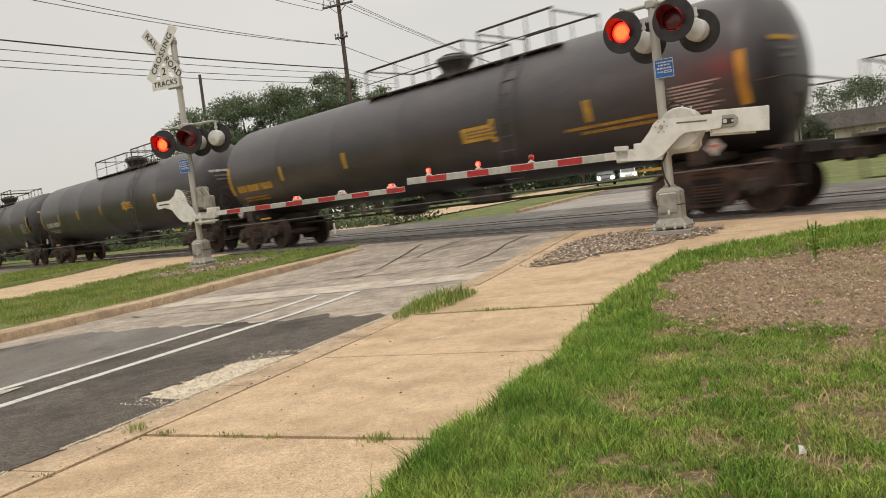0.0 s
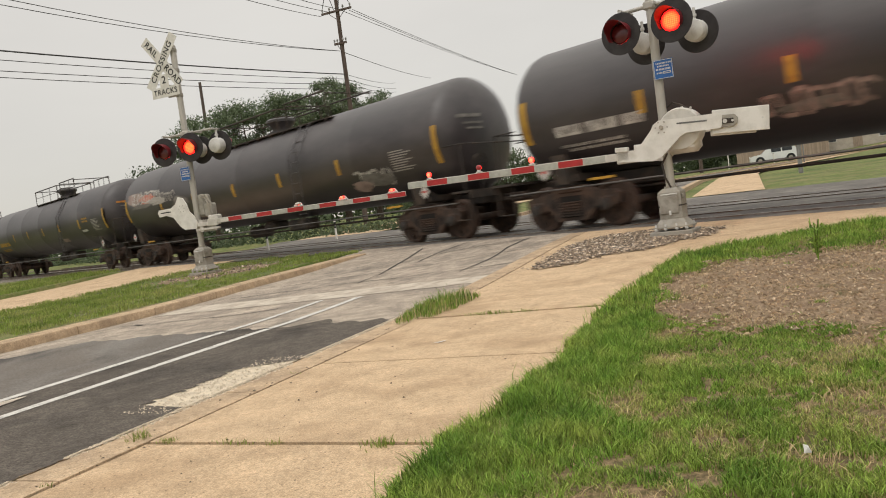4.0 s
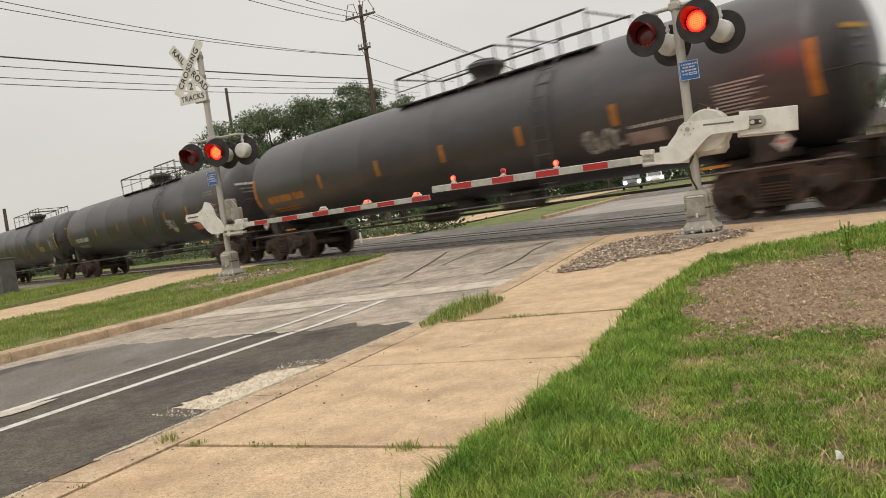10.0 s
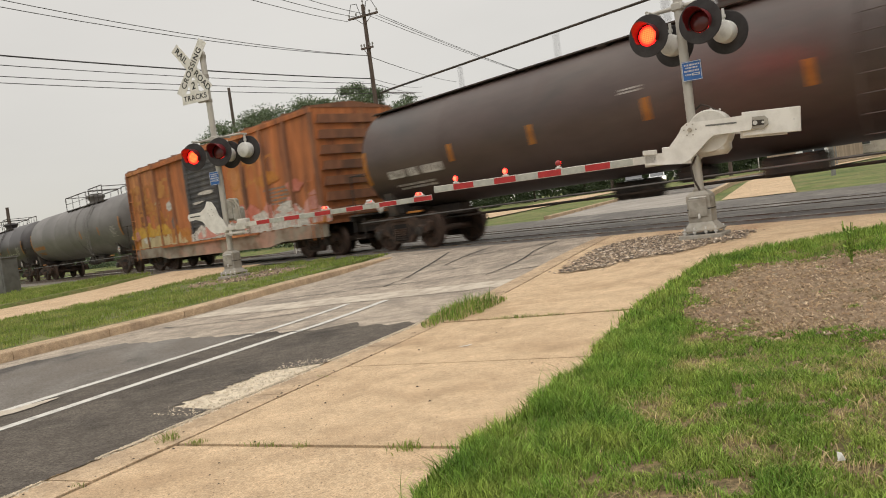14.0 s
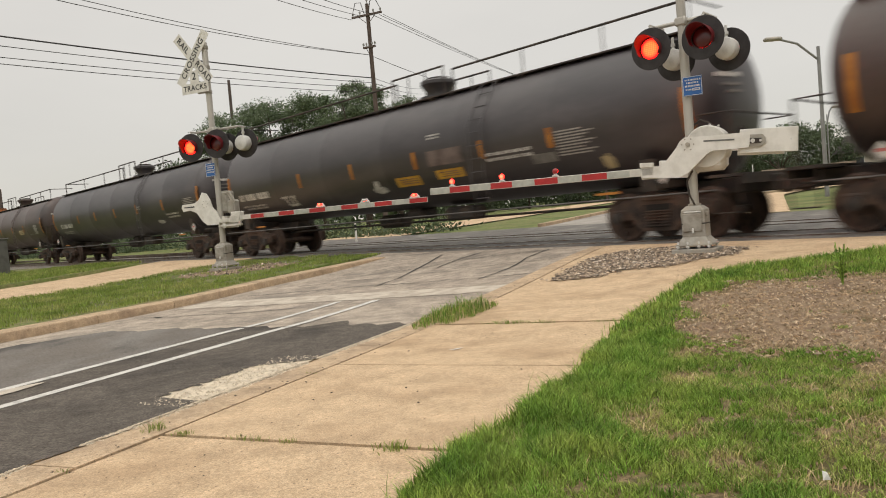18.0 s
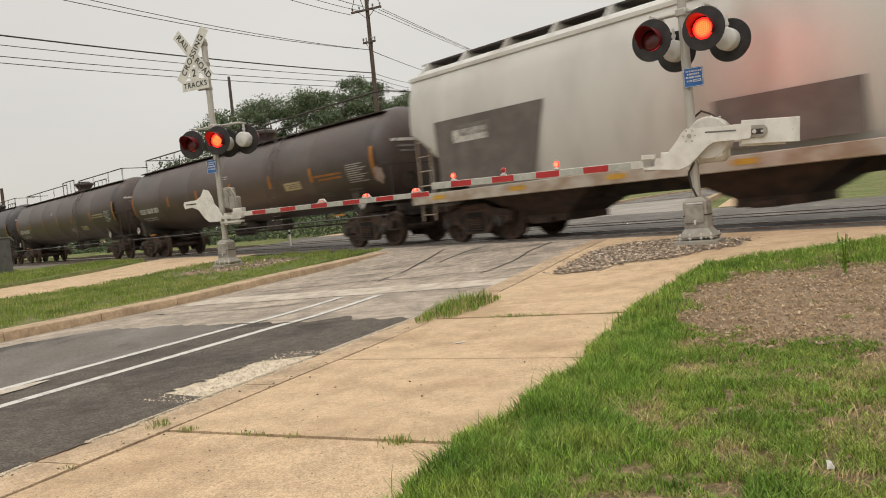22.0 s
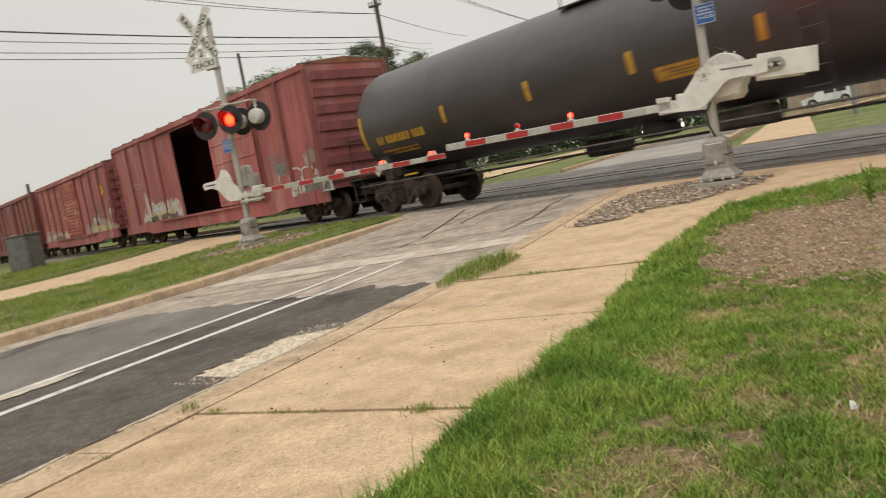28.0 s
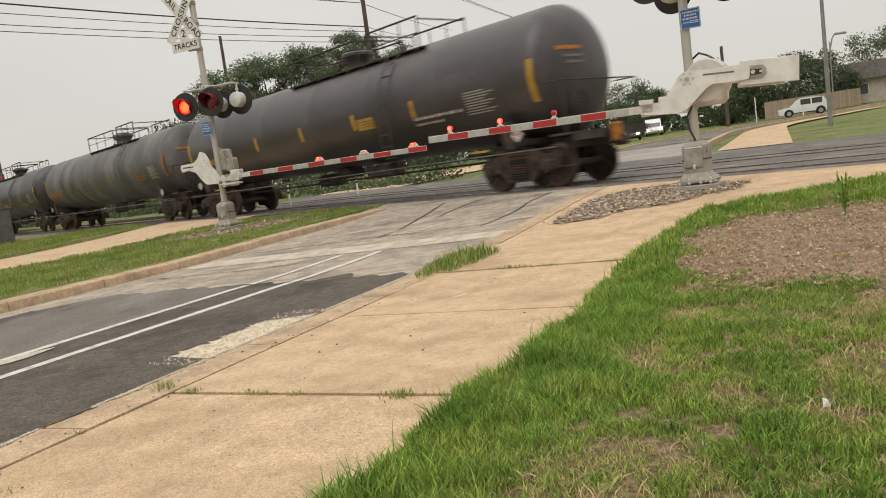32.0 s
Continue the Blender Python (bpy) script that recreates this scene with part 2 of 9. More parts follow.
M = dict(
    grass_soil=mat("grass_soil", (0.135, 0.100, 0.050), 0.95, col2=(0.29, 0.205, 0.115), scale=24, col3=(0.11, 0.105, 0.036), scale3=5, bump=0.6, bscale=120, grain=0.6, gscale=80),
    lawn=mat("lawn", (0.115, 0.150, 0.036), 0.95, col2=(0.20, 0.175, 0.075), scale=1.4, col3=(0.08, 0.115, 0.026), scale3=0.35, bump=0.8, bscale=14, grain=0.6, gscale=9, blotch=0.3, bl_scale=0.6),
    blade=leafy("grass_blade", (0.175, 0.295, 0.045), (0.31, 0.385, 0.080), 5.0, (0.105, 0.20, 0.028), 1.8, 0.65),
    blade_short=leafy("short_grass_blade", (0.265, 0.345, 0.075), (0.43, 0.415, 0.14), 4.0, (0.18, 0.265, 0.045), 1.6, 0.6),
    blade_far=leafy("median_blade", (0.22, 0.29, 0.060), (0.34, 0.35, 0.115), 1.6, (0.15, 0.21, 0.04), 0.9, 0.35),
    dry=mat("dry_blade", (0.50, 0.385, 0.205), 0.8, col2=(0.32, 0.235, 0.12), scale=5, bump=0, island=0.4),
    dirt=mat("dirt", (0.225, 0.155, 0.097), 0.95, col2=(0.31, 0.225, 0.145), scale=30, col3=(0.185, 0.12, 0.078), scale3=4, bump=0.45, bscale=170, grain=0.5, gscale=60),
    sidewalk=mat("sidewalk_concrete", (0.51, 0.362, 0.225), 0.9, col2=(0.58, 0.425, 0.272), scale=30, col3=(0.40, 0.272, 0.162), scale3=1.1, bump=0.3, bscale=200, grain=0.45, gscale=120, low3=0.47, high3=0.74, blotch=0.20, bl_scale=4.2, pits=0.6),
    kerb=mat("kerb_concrete", (0.44, 0.315, 0.20), 0.9, col2=(0.52, 0.385, 0.255), scale=22, col3=(0.30, 0.215, 0.145), scale3=2.2, bump=0.35, bscale=140, grain=0.45, gscale=110, low3=0.5, high3=0.75, blotch=0.30, bl_scale=3.0, pits=0.6),
    asphalt=mat("asphalt", (0.104, 0.088, 0.073), 0.9, col2=(0.138, 0.117, 0.098), scale=9, col3=(0.060, 0.052, 0.045), scale3=1.0, bump=0.6, bscale=100, grain=0.8, gscale=50, spec=0.2, blotch=0.2, bl_scale=1.5),
    old_road=mat("worn_road_concrete", (0.41, 0.34, 0.27), 0.85, col2=(0.29, 0.242, 0.195), scale=5, col3=(0.215, 0.182, 0.15), scale3=0.9, bump=0.35, bscale=90, grain=0.6, gscale=40, low3=0.5, high3=0.72, blotch=0.25, bl_scale=1.6, pits=0.5),
    far_road=mat("grey_far_road", (0.27, 0.24, 0.21), 0.8, col2=(0.34, 0.305, 0.265), scale=0.6, col3=(0.20, 0.178, 0.155), scale3=0.25, bump=0.2, bscale=20, grain=0.3, gscale=20),
    gutter=mat("gutter_concrete", (0.66, 0.565, 0.43), 0.9, col2=(0.50, 0.42, 0.32), scale=9, bump=0.4, bscale=60, grain=0.35),
    crossing=mat("crossing_asphalt", (0.135, 0.12, 0.105), 0.75, col2=(0.095, 0.086, 0.078), scale=3, col3=(0.21, 0.19, 0.165), scale3=0.9, bump=0.4, bscale=70, grain=0.4, gscale=40),
    paint=mat("road_paint", (0.58, 0.555, 0.51), 0.75, col2=(0.32, 0.30, 0.275), scale=9, bump=0.2, bscale=60, grain=0.25, low=0.5, high=0.72),
    paint_faded=mat("faded_paint", (0.53, 0.465, 0.38), 0.8, col2=(0.38, 0.318, 0.255), scale=4, bump=0.2, bscale=60, grain=0.3, low=0.42, high=0.62),
    back_lit=glow("lit_back_lens", (1.0, 0.010, 0.006), 45.0),
    lamp_grey=mat("lamp_grey", (0.27, 0.265, 0.255), 0.5, 0.3, col2=(0.22, 0.215, 0.205), scale=3, bump=0.03),
    data_mark=mat("fine_white_lettering", (0.37, 0.345, 0.315), 0.6, col2=(0.28, 0.26, 0.235), scale=12, bump=0),
    crack=mat("crack_filler", (0.05, 0.047, 0.043), 0.8, bump=0.2, scale=20),
    gravel=mat("gravel_stone", (0.40, 0.35, 0.29), 0.9, col2=(0.26, 0.23, 0.2), scale=30, bump=0.2, vary=0.3),
    ballast=mat("ballast", (0.22, 0.195, 0.17), 0.95, col2=(0.30, 0.265, 0.23), scale=22, col3=(0.14, 0.12, 0.10), scale3=2, bump=0.9, bscale=50, grain=0.35),
    tie=mat("tie_wood", (0.12, 0.095, 0.075), 0.9, col2=(0.18, 0.15, 0.12), scale=6, stretch=(1, 1, 1), bump=0.4),
    rail=mat("rail_steel", (0.30, 0.26, 0.23), 0.45, 0.8, col2=(0.20, 0.13, 0.09), scale=4, bump=0.1),
    rail_top=mat("rail_running_top", (0.62, 0.60, 0.58), 0.22, 1.0, col2=(0.5, 0.48, 0.46), scale=3, bump=0.0),
    tank_black=mat("tank_black", (0.032, 0.0255, 0.0275), 0.42, col2=(0.047, 0.038, 0.039), scale=1.3, col3=(0.082, 0.067, 0.065), scale3=0.5, bump=0.05, bscale=6, spec=0.7, low3=0.5, high3=0.85, stretch=(0.35, 1, 1), blotch=0.22, bl_scale=2.0),
    tank_dusty=mat("tank_dusty", (0.085, 0.078, 0.074), 0.5, col2=(0.16, 0.147, 0.138), scale=0.9, col3=(0.040, 0.037, 0.037), scale3=0.7, bump=0.05, bscale=6, spec=0.55, stretch=(0.9, 0.5, 0.5), blotch=0.25, bl_scale=1.4),
    tank_grey=mat("tank_grey", (0.15, 0.138, 0.132), 0.5, col2=(0.20, 0.184, 0.176), scale=0.9, col3=(0.10, 0.092, 0.088), scale3=0.5, bump=0.05, bscale=6, stretch=(0.4, 1, 1), low3=0.45, high3=0.7, blotch=0.15, bl_scale=2.0),
    tank_brown=mat("tank_brown", (0.066, 0.041, 0.035), 0.45, col2=(0.078, 0.053, 0.044), scale=1.2, col3=(0.038, 0.029, 0.027), scale3=0.6, bump=0.05, bscale=6, stretch=(0.4, 1, 1), spec=0.6, blotch=0.22, bl_scale=2.0),
    steel_dark=mat("underframe_steel", (0.035, 0.031, 0.028), 0.75, col2=(0.075, 0.055, 0.042), scale=3, bump=0.2, spec=0.3),
    truck_rust=mat("truck_rust", (0.085, 0.052, 0.037), 0.85, col2=(0.045, 0.034, 0.028), scale=4, bump=0.3),
    wheel=mat("wheel_steel", (0.10, 0.062, 0.045), 0.7, 0.2, col2=(0.055, 0.04, 0.033), scale=5, bump=0.2),
    yellow=mat("reflective_yellow", (0.52, 0.30, 0.04), 0.5, col2=(0.38, 0.20, 0.03), scale=5, bump=0),
    amber=mat("amber_mark", (0.42, 0.17, 0.03), 0.55, col2=(0.30, 0.11, 0.02), scale=5, bump=0),
    white_mark=mat("white_mark", (0.55, 0.52, 0.48), 0.6, col2=(0.30, 0.28, 0.25), scale=8, bump=0),
    dim_mark=mat("dim_mark", (0.20, 0.185, 0.165), 0.6, col2=(0.12, 0.11, 0.10), scale=8, bump=0),
    red_mark=mat("red_mark", (0.42, 0.05, 0.04), 0.5, bump=0),
    box_red=mat("boxcar_red", (0.245, 0.074, 0.067), 0.58, col2=(0.175, 0.057, 0.052), scale=1.6, col3=(0.29, 0.115, 0.10), scale3=0.8, bump=0.12, bscale=9, stretch=(1.4, 1, 0.25), grain=0.15, blotch=0.25, bl_scale=1.3),
    box_red2=mat("boxcar_bright_red", (0.36, 0.105, 0.098), 0.62, col2=(0.26, 0.085, 0.085), scale=1.6, col3=(0.42, 0.19, 0.17), scale3=0.8, bump=0.12, bscale=9, stretch=(1.4, 1, 0.25), grain=0.15, blotch=0.25, bl_scale=1.1),
    box_orange=mat("boxcar_orange", (0.42, 0.145, 0.050), 0.75, col2=(0.19, 0.078, 0.042), scale=1.6, col3=(0.48, 0.22, 0.085), scale3=0.9, bump=0.2, bscale=9, stretch=(1.4, 1, 0.22), grain=0.22, low=0.45, high=0.66, blotch=0.35, bl_scale=1.5),
    box_rust=mat("boxcar_rust", (0.20, 0.09, 0.052), 0.85, col2=(0.28, 0.125, 0.066), scale=3, col3=(0.13, 0.07, 0.047), scale3=1.0, bump=0.25, stretch=(1, 1, 0.4)),
    box_black=mat("boxcar_black_door", (0.045, 0.045, 0.048), 0.6, col2=(0.085, 0.08, 0.078), scale=2, bump=0.1),
    # near-black for boxcar floors and for shade painted on bogie frames
    box_dark=mat("floor_and_opening_black", (0.02, 0.017, 0.015), 0.9, bump=0),
    hopper=mat("hopper_grey", (0.57, 0.55, 0.51), 0.6, col2=(0.48, 0.46, 0.425), scale=1.0, col3=(0.36, 0.31, 0.26), scale3=0.6, bump=0.1, bscale=8, stretch=(1, 1, 0.3), grain=0.1, low3=0.56, high3=0.8),
    hopper_sill=mat("hopper_sill", (0.42, 0.37, 0.31), 0.7, col2=(0.28, 0.20, 0.14), scale=2.5, bump=0.15),
    hopper_dark=mat("hopper_panel", (0.115, 0.10, 0.09), 0.7, col2=(0.155, 0.135, 0.12), scale=2, bump=0.1),
    alu=mat("signal_aluminium", (0.62, 0.585, 0.53), 0.5, 0.15, col2=(0.47, 0.44, 0.39), scale=5, col3=(0.70, 0.665, 0.61), scale3=1.8, bump=0.06, grain=0.05),
    pole_alu=mat("mast_aluminium", (0.50, 0.47, 0.42), 0.45, 0.35, col2=(0.40, 0.37, 0.33), scale=4, stretch=(1, 1, 0.25), bump=0.05),
    cast=mat("cast_base", (0.36, 0.335, 0.29), 0.7, 0.1, col2=(0.25, 0.225, 0.19), scale=6, col3=(0.42, 0.37, 0.30), scale3=3, bump=0.2),
    white_paint=mat("white_paint", (0.74, 0.71, 0.66), 0.5, col2=(0.62, 0.59, 0.54), scale=4, col3=(0.50, 0.46, 0.40), scale3=2.2, bump=0.04, low3=0.6, high3=0.8),
    black_disc=mat("background_black", (0.022, 0.018, 0.018), 0.5, col2=(0.035, 0.03, 0.03), scale=6, bump=0.05, spec=0.4),
    # a black hood given a red base colour to carry the lens glow
    hood_glow_red=mat("hood_lens_glow", (0.15, 0.014, 0.018), 0.45, bump=0),
    housing=mat("lamp_housing", (0.62, 0.60, 0.57), 0.5, col2=(0.5, 0.48, 0.45), scale=8, bump=0.05),
    lens_dark=mat("dark_red_lens", (0.10, 0.008, 0.008), 0.25, bump=0, spec=0.6),
    lens_lit=glow("lit_red_lens", (1.0, 0.006, 0.006), 4.5, (1.0, 0.11, 0.022), 36.0),
    arm_lit=glow("lit_arm_lamp", (1.0, 0.012, 0.008), 6.0, (1.0, 0.12, 0.05), 120.0, 0.046),
    arm_lens=mat("arm_lamp_red", (0.30, 0.02, 0.02), 0.3, bump=0, spec=0.6),
    arm_red=mat("arm_red_sheeting", (0.42, 0.035, 0.035), 0.4, col2=(0.33, 0.03, 0.03), scale=9, bump=0.03),
    arm_white=mat("arm_white_sheeting", (0.42, 0.42, 0.37), 0.4, col2=(0.34, 0.34, 0.30), scale=9, bump=0.03),
    sign_white=mat("sign_white", (0.68, 0.66, 0.61), 0.45, col2=(0.58, 0.56, 0.51), scale=5, bump=0.02),
    sign_black=mat("sign_black", (0.02, 0.02, 0.02), 0.5, bump=0),
    sign_blue=mat("sign_blue", (0.028, 0.105, 0.33), 0.45, col2=(0.035, 0.13, 0.37), scale=6, bump=0.02),
    pole_wood=mat("utility_wood", (0.085, 0.062, 0.052), 0.9, col2=(0.13, 0.10, 0.085), scale=3, stretch=(3, 3, 0.3), bump=0.3),
    wire=mat("wire_black", (0.045, 0.042, 0.042), 0.7, bump=0),
    ceramic=mat("insulator_grey", (0.28, 0.27, 0.26), 0.3, bump=0),
    bark=mat("bark", (0.10, 0.075, 0.055), 0.95, col2=(0.06, 0.045, 0.035), scale=6, bump=0.5),
    leaf=leafy("leaf_green", (0.118, 0.155, 0.085), (0.15, 0.185, 0.10), 0.5, (0.088, 0.12, 0.064), 0.25, 0.35),
    leaf2=leafy("leaf_dark_green", (0.088, 0.115, 0.062), (0.115, 0.145, 0.075), 0.5, (0.065, 0.088, 0.046), 0.25, 0.3),
    rod_grey=mat("worn_rod", (0.16, 0.15, 0.14), 0.5, 0.4, col2=(0.09, 0.08, 0.075), scale=5, bump=0.05),
    door_red=mat("door_red", (0.40, 0.11, 0.085), 0.65, col2=(0.30, 0.085, 0.07), scale=2, col3=(0.46, 0.20, 0.165), scale3=0.9, bump=0.1, stretch=(0.5, 1, 2), grain=0.15, blotch=0.2, bl_scale=1.5),
    # darker copy of the bright red: dirt streaks and post shading in one colour
    post_shade_red2=mat("post_shade_bright_red", (0.25, 0.078, 0.075), 0.7, col2=(0.18, 0.06, 0.056), scale=2, bump=0.1, stretch=(1, 1, 0.3)),
    fence=mat("fence_wood", (0.42, 0.325, 0.25), 0.9, col2=(0.31, 0.235, 0.175), scale=4, stretch=(4, 4, 0.4), bump=0.2, vary=0.15),
    house_wall=mat("house_wall", (0.50, 0.44, 0.37), 0.9, col2=(0.43, 0.37, 0.31), scale=3, bump=0.1),
    roof=mat("roof_shingle", (0.20, 0.18, 0.17), 0.9, col2=(0.14, 0.125, 0.12), scale=5, bump=0.4, bscale=20),
    glass=mat("window_glass", (0.03, 0.035, 0.04), 0.1, bump=0, spec=0.7),
    car_white=mat("car_white", (0.72, 0.72, 0.71), 0.3, col2=(0.66, 0.66, 0.65), scale=1, bump=0, spec=0.5),
    car_dark=mat("car_dark", (0.05, 0.05, 0.055), 0.3, col2=(0.07, 0.07, 0.075), scale=1, bump=0, spec=0.5),
    tyre=mat("tyre", (0.02, 0.02, 0.02), 0.85, bump=0.1),
    headlamp=glow("headlamp", (1.0, 0.80, 0.52), 30.0),
    asphalt_old=mat("asphalt_worn", (0.145, 0.124, 0.104), 0.75, col2=(0.19, 0.172, 0.152), scale=1.5, col3=(0.070, 0.061, 0.053), scale3=0.8, bump=0.45, bscale=100, grain=0.6, gscale=50, stretch=(1.0, 0.45, 1), low3=0.5, high3=0.62, blotch=0.2, bl_scale=1.2),
    cabinet=mat("cabinet_grey", (0.17, 0.165, 0.155), 0.6, 0.2, col2=(0.13, 0.125, 0.115), scale=3, bump=0.05),
    crumb=mat("crumbled_concrete", (0.62, 0.53, 0.41), 0.95, col2=(0.48, 0.40, 0.30), scale=30, bump=0.3, island=0.25),
    litter=mat("paper_litter", (0.66, 0.64, 0.60), 0.8, col2=(0.6, 0.58, 0.54), scale=30, bump=0.2),
)


# ---------------------------------------------------------------- mesh building
class MB:
    """Collects vertices and faces of one part."""

    def __init__(self):
        self.v, self.f = [], []

    def add(self, verts, faces, m=None):
        k = len(self.v)
        self.v += [tuple(m @ Vector(p)) if m is not None else tuple(p) for p in verts]
        self.f += [tuple(i + k for i in f) for f in faces]
        return self

    def box(self, c, s, m=None, b=0.0):
        x, y, z = c
        a, d, e = s[0] / 2, s[1] / 2, s[2] / 2
        if b <= 0:
            vs = [(x + i * a, y + j * d, z + k * e) for i in (-1, 1) for j in (-1, 1) for k in (-1, 1)]
            return self.add(vs, [(0, 1, 3, 2), (4, 6, 7, 5), (0, 4, 5, 1), (2, 3, 7, 6), (0, 2, 6, 4), (1, 5, 7, 3)], m)
        b = min(b, a * 0.9, d * 0.9, e * 0.9)
        vs, idx = [], {}
        for i in (-1, 1):
            for j in (-1, 1):
                for k in (-1, 1):
                    for ax in range(3):
                        p = [i * (a - b), j * (d - b), k * (e - b)]
                        p[ax] = (i * a, j * d, k * e)[ax]
                        idx[i, j, k, ax] = len(vs)
                        vs.append((x + p[0], y + p[1], z + p[2]))
        fs = []
        for ax in range(3):
            o = [q for q in range(3) if q != ax]
            for sgn in (-1, 1):
                loop = []
                for p, q in ((-1, -1), (1, -1), (1, 1), (-1, 1)):
                    key = [0, 0, 0]
                    key[ax], key[o[0]], key[o[1]] = sgn, p, q
                    loop.append(idx[key[0], key[1], key[2], ax])
                fs.append(tuple(loop))
            for p in (-1, 1):
                for q in (-1, 1):
                    ka, kb = [0, 0, 0], [0, 0, 0]
                    ka[ax], kb[ax] = -1, 1
                    ka[o[0]] = kb[o[0]] = p
                    ka[o[1]] = kb[o[1]] = q
                    fs.append((idx[(*ka, o[0])], idx[(*kb, o[0])], idx[(*kb, o[1])], idx[(*ka, o[1])]))
        for i in (-1, 1):
            for j in (-1, 1):
                for k in (-1, 1):
                    fs.append(tuple(idx[i, j, k, ax] for ax in range(3)))
        return self.add(vs, fs, m)

    def cyl(self, p, q, r, n=10, r2=None, caps=True):
        p, q = Vector(p), Vector(q)
        d = (q - p).normalized()
        a = d.orthogonal().normalized()
        b = d.cross(a)
        r2 = r if r2 is None else r2
        vs = []
        for c, rr in ((p, r), (q, r2)):
            vs += [c + (a * math.cos(6.28318 * i / n) + b * math.sin(6.28318 * i / n)) * rr for i in range(n)]
        fs = [(i, (i + 1) % n, n + (i + 1) % n, n + i) for i in range(n)]
        if caps:
            fs += [tuple(range(n - 1, -1, -1)), tuple(range(n, 2 * n))]
        return self.add(vs, fs)

    def tube(self, pts, r, n=6):
        """One bent pipe through the points."""
        pts = [Vector(p) for p in pts]
        vs, fs, side = [], [], None
        for i, p in enumerate(pts):
            d = (pts[min(i + 1, len(pts) - 1)] - pts[max(i - 1, 0)]).normalized()
            side = d.orthogonal().normalized() if side is None else (side - d * side.dot(d)).normalized()
            b = d.cross(side)
            grow = 1.0
            if 0 < i < len(pts) - 1:
                grow = 1 / max(0.6, math.cos((pts[i + 1] - p).angle(p - pts[i - 1]) / 2))
            vs += [p + (side * math.cos(6.28318 * k / n) + b * math.sin(6.28318 * k / n)) * r * grow for k in range(n)]
        for i in range(len(pts) - 1):
            fs += [(i * n + k, i * n + (k + 1) % n, (i + 1) * n + (k + 1) % n, (i + 1) * n + k) for k in range(n)]
        fs += [tuple(range(n - 1, -1, -1)), tuple(range((len(pts) - 1) * n, len(pts) * n))]
        return self.add(vs, fs)

    def lathe(self, prof, n=32, m=None, axis="z", closed=False):
        """prof: (radius, height) from one end to the other, turned round an axis."""
        vs = []
        for r, h in prof:
            for i in range(n):
                c, s = math.cos(6.28318530718 * i / n) * r, math.sin(6.28318530718 * i / n) * r
                vs.append({"z": (c, s, h), "x": (h, c, s), "y": (s, h, c)}[axis])
        fs = []
        for k in range(len(prof) - 1):
            for i in range(n):
                j = (i + 1) % n
                fs.append((k * n + i, k * n + j, (k + 1) * n + j, (k + 1) * n + i))
        if not closed:
            fs += [tuple(range(n - 1, -1, -1)), tuple(range((len(prof) - 1) * n, len(prof) * n))]
        return self.add(vs, fs, m)

    def prism(self, poly, m=None, d=0.02, axis="y"):
        """A flat outline (u, w) given a thickness d along an axis, centred."""
        n = len(poly)
        vs = []
        for s in (-d / 2, d / 2):
            for u, w in poly:
                vs.append({"y": (u, s, w), "z": (u, w, s), "x": (s, u, w)}[axis])
        fs = [tuple(range(n - 1, -1, -1)), tuple(range(n, 2 * n))]
        fs += [(i, (i + 1) % n, n + (i + 1) % n, n + i) for i in range(n)]
        return self.add(vs, fs, m)

    def mesh(self, name, smooth=False):
        me = bpy.data.meshes.new(name)
        me.from_pydata(self.v, [], self.f)
        bm = bmesh.new()
        bm.from_mesh(me)
        bmesh.ops.recalc_face_normals(bm, faces=bm.faces)
        bm.to_mesh(me)
        bm.free()
        if smooth:
            me.polygons.foreach_set("use_smooth", [True] * len(me.polygons))
            me.set_sharp_from_angle(angle=radians(38))
        me.update()
        return me


def with_mat(me, material):
    """The mesh with this material; a copy of it where it already wears another."""
    if me.materials and me.materials[0] != material:
        me = me.copy()
        me.materials.clear()
    if not me.materials:
        me.materials.append(material)
    return me


def part(name, mb, material, parent=None, label="", m=None, smooth=False):
    """One mesh object under a thing or a part."""
    me = mb.mesh(name, smooth) if isinstance(mb, MB) else mb
    ob = new(name, with_mat(me, M[material] if isinstance(material, str) else material))
    if parent is not None:
        ob.parent = parent
    if m is not None:
        ob.matrix_basis = m
    if label:
        ob["label"] = label
    return ob


def thing(name, label, category, m=None, group="", kind=""):
    ob = new(name)
    ob.empty_display_size = 0.2
    if m is not None:
        ob.matrix_basis = m
    return tagged(ob, label, category, group, kind)


def solo(name, mb, material, label, category, m=None, group="", kind="", smooth=False):
    return tagged(part(name, mb, material, None, "", m, smooth), label, category, group, kind)


def sheet(name, xs, ys, fn, material, label="", smooth=True, keep=None):
    """A surface over a grid; fn gives a point for each pair."""
    nx, ny = len(xs), len(ys)
    vs = [fn(a, b) for a in xs for b in ys]
    fs = []
    for i in range(nx - 1):
        for j in range(ny - 1):
            if keep is None or keep((xs[i] + xs[i + 1]) / 2, (ys[j] + ys[j + 1]) / 2):
                fs.append((i * ny + j, (i + 1) * ny + j, (i + 1) * ny + j + 1, i * ny + j + 1))
    me = bpy.data.meshes.new(name)
    me.from_pydata(vs, [], fs)
    if smooth:
        me.polygons.foreach_set("use_smooth", [True] * len(me.polygons))
    me.materials.append(M[material])
    me.update()
    ob = new(name, me)
    return tagged(ob, label, kind="structure") if label else ob


def arange(a, b, step):
    n = max(1, int(round((b - a) / step)))
    return [a + (b - a) * i / n for i in range(n + 1)]


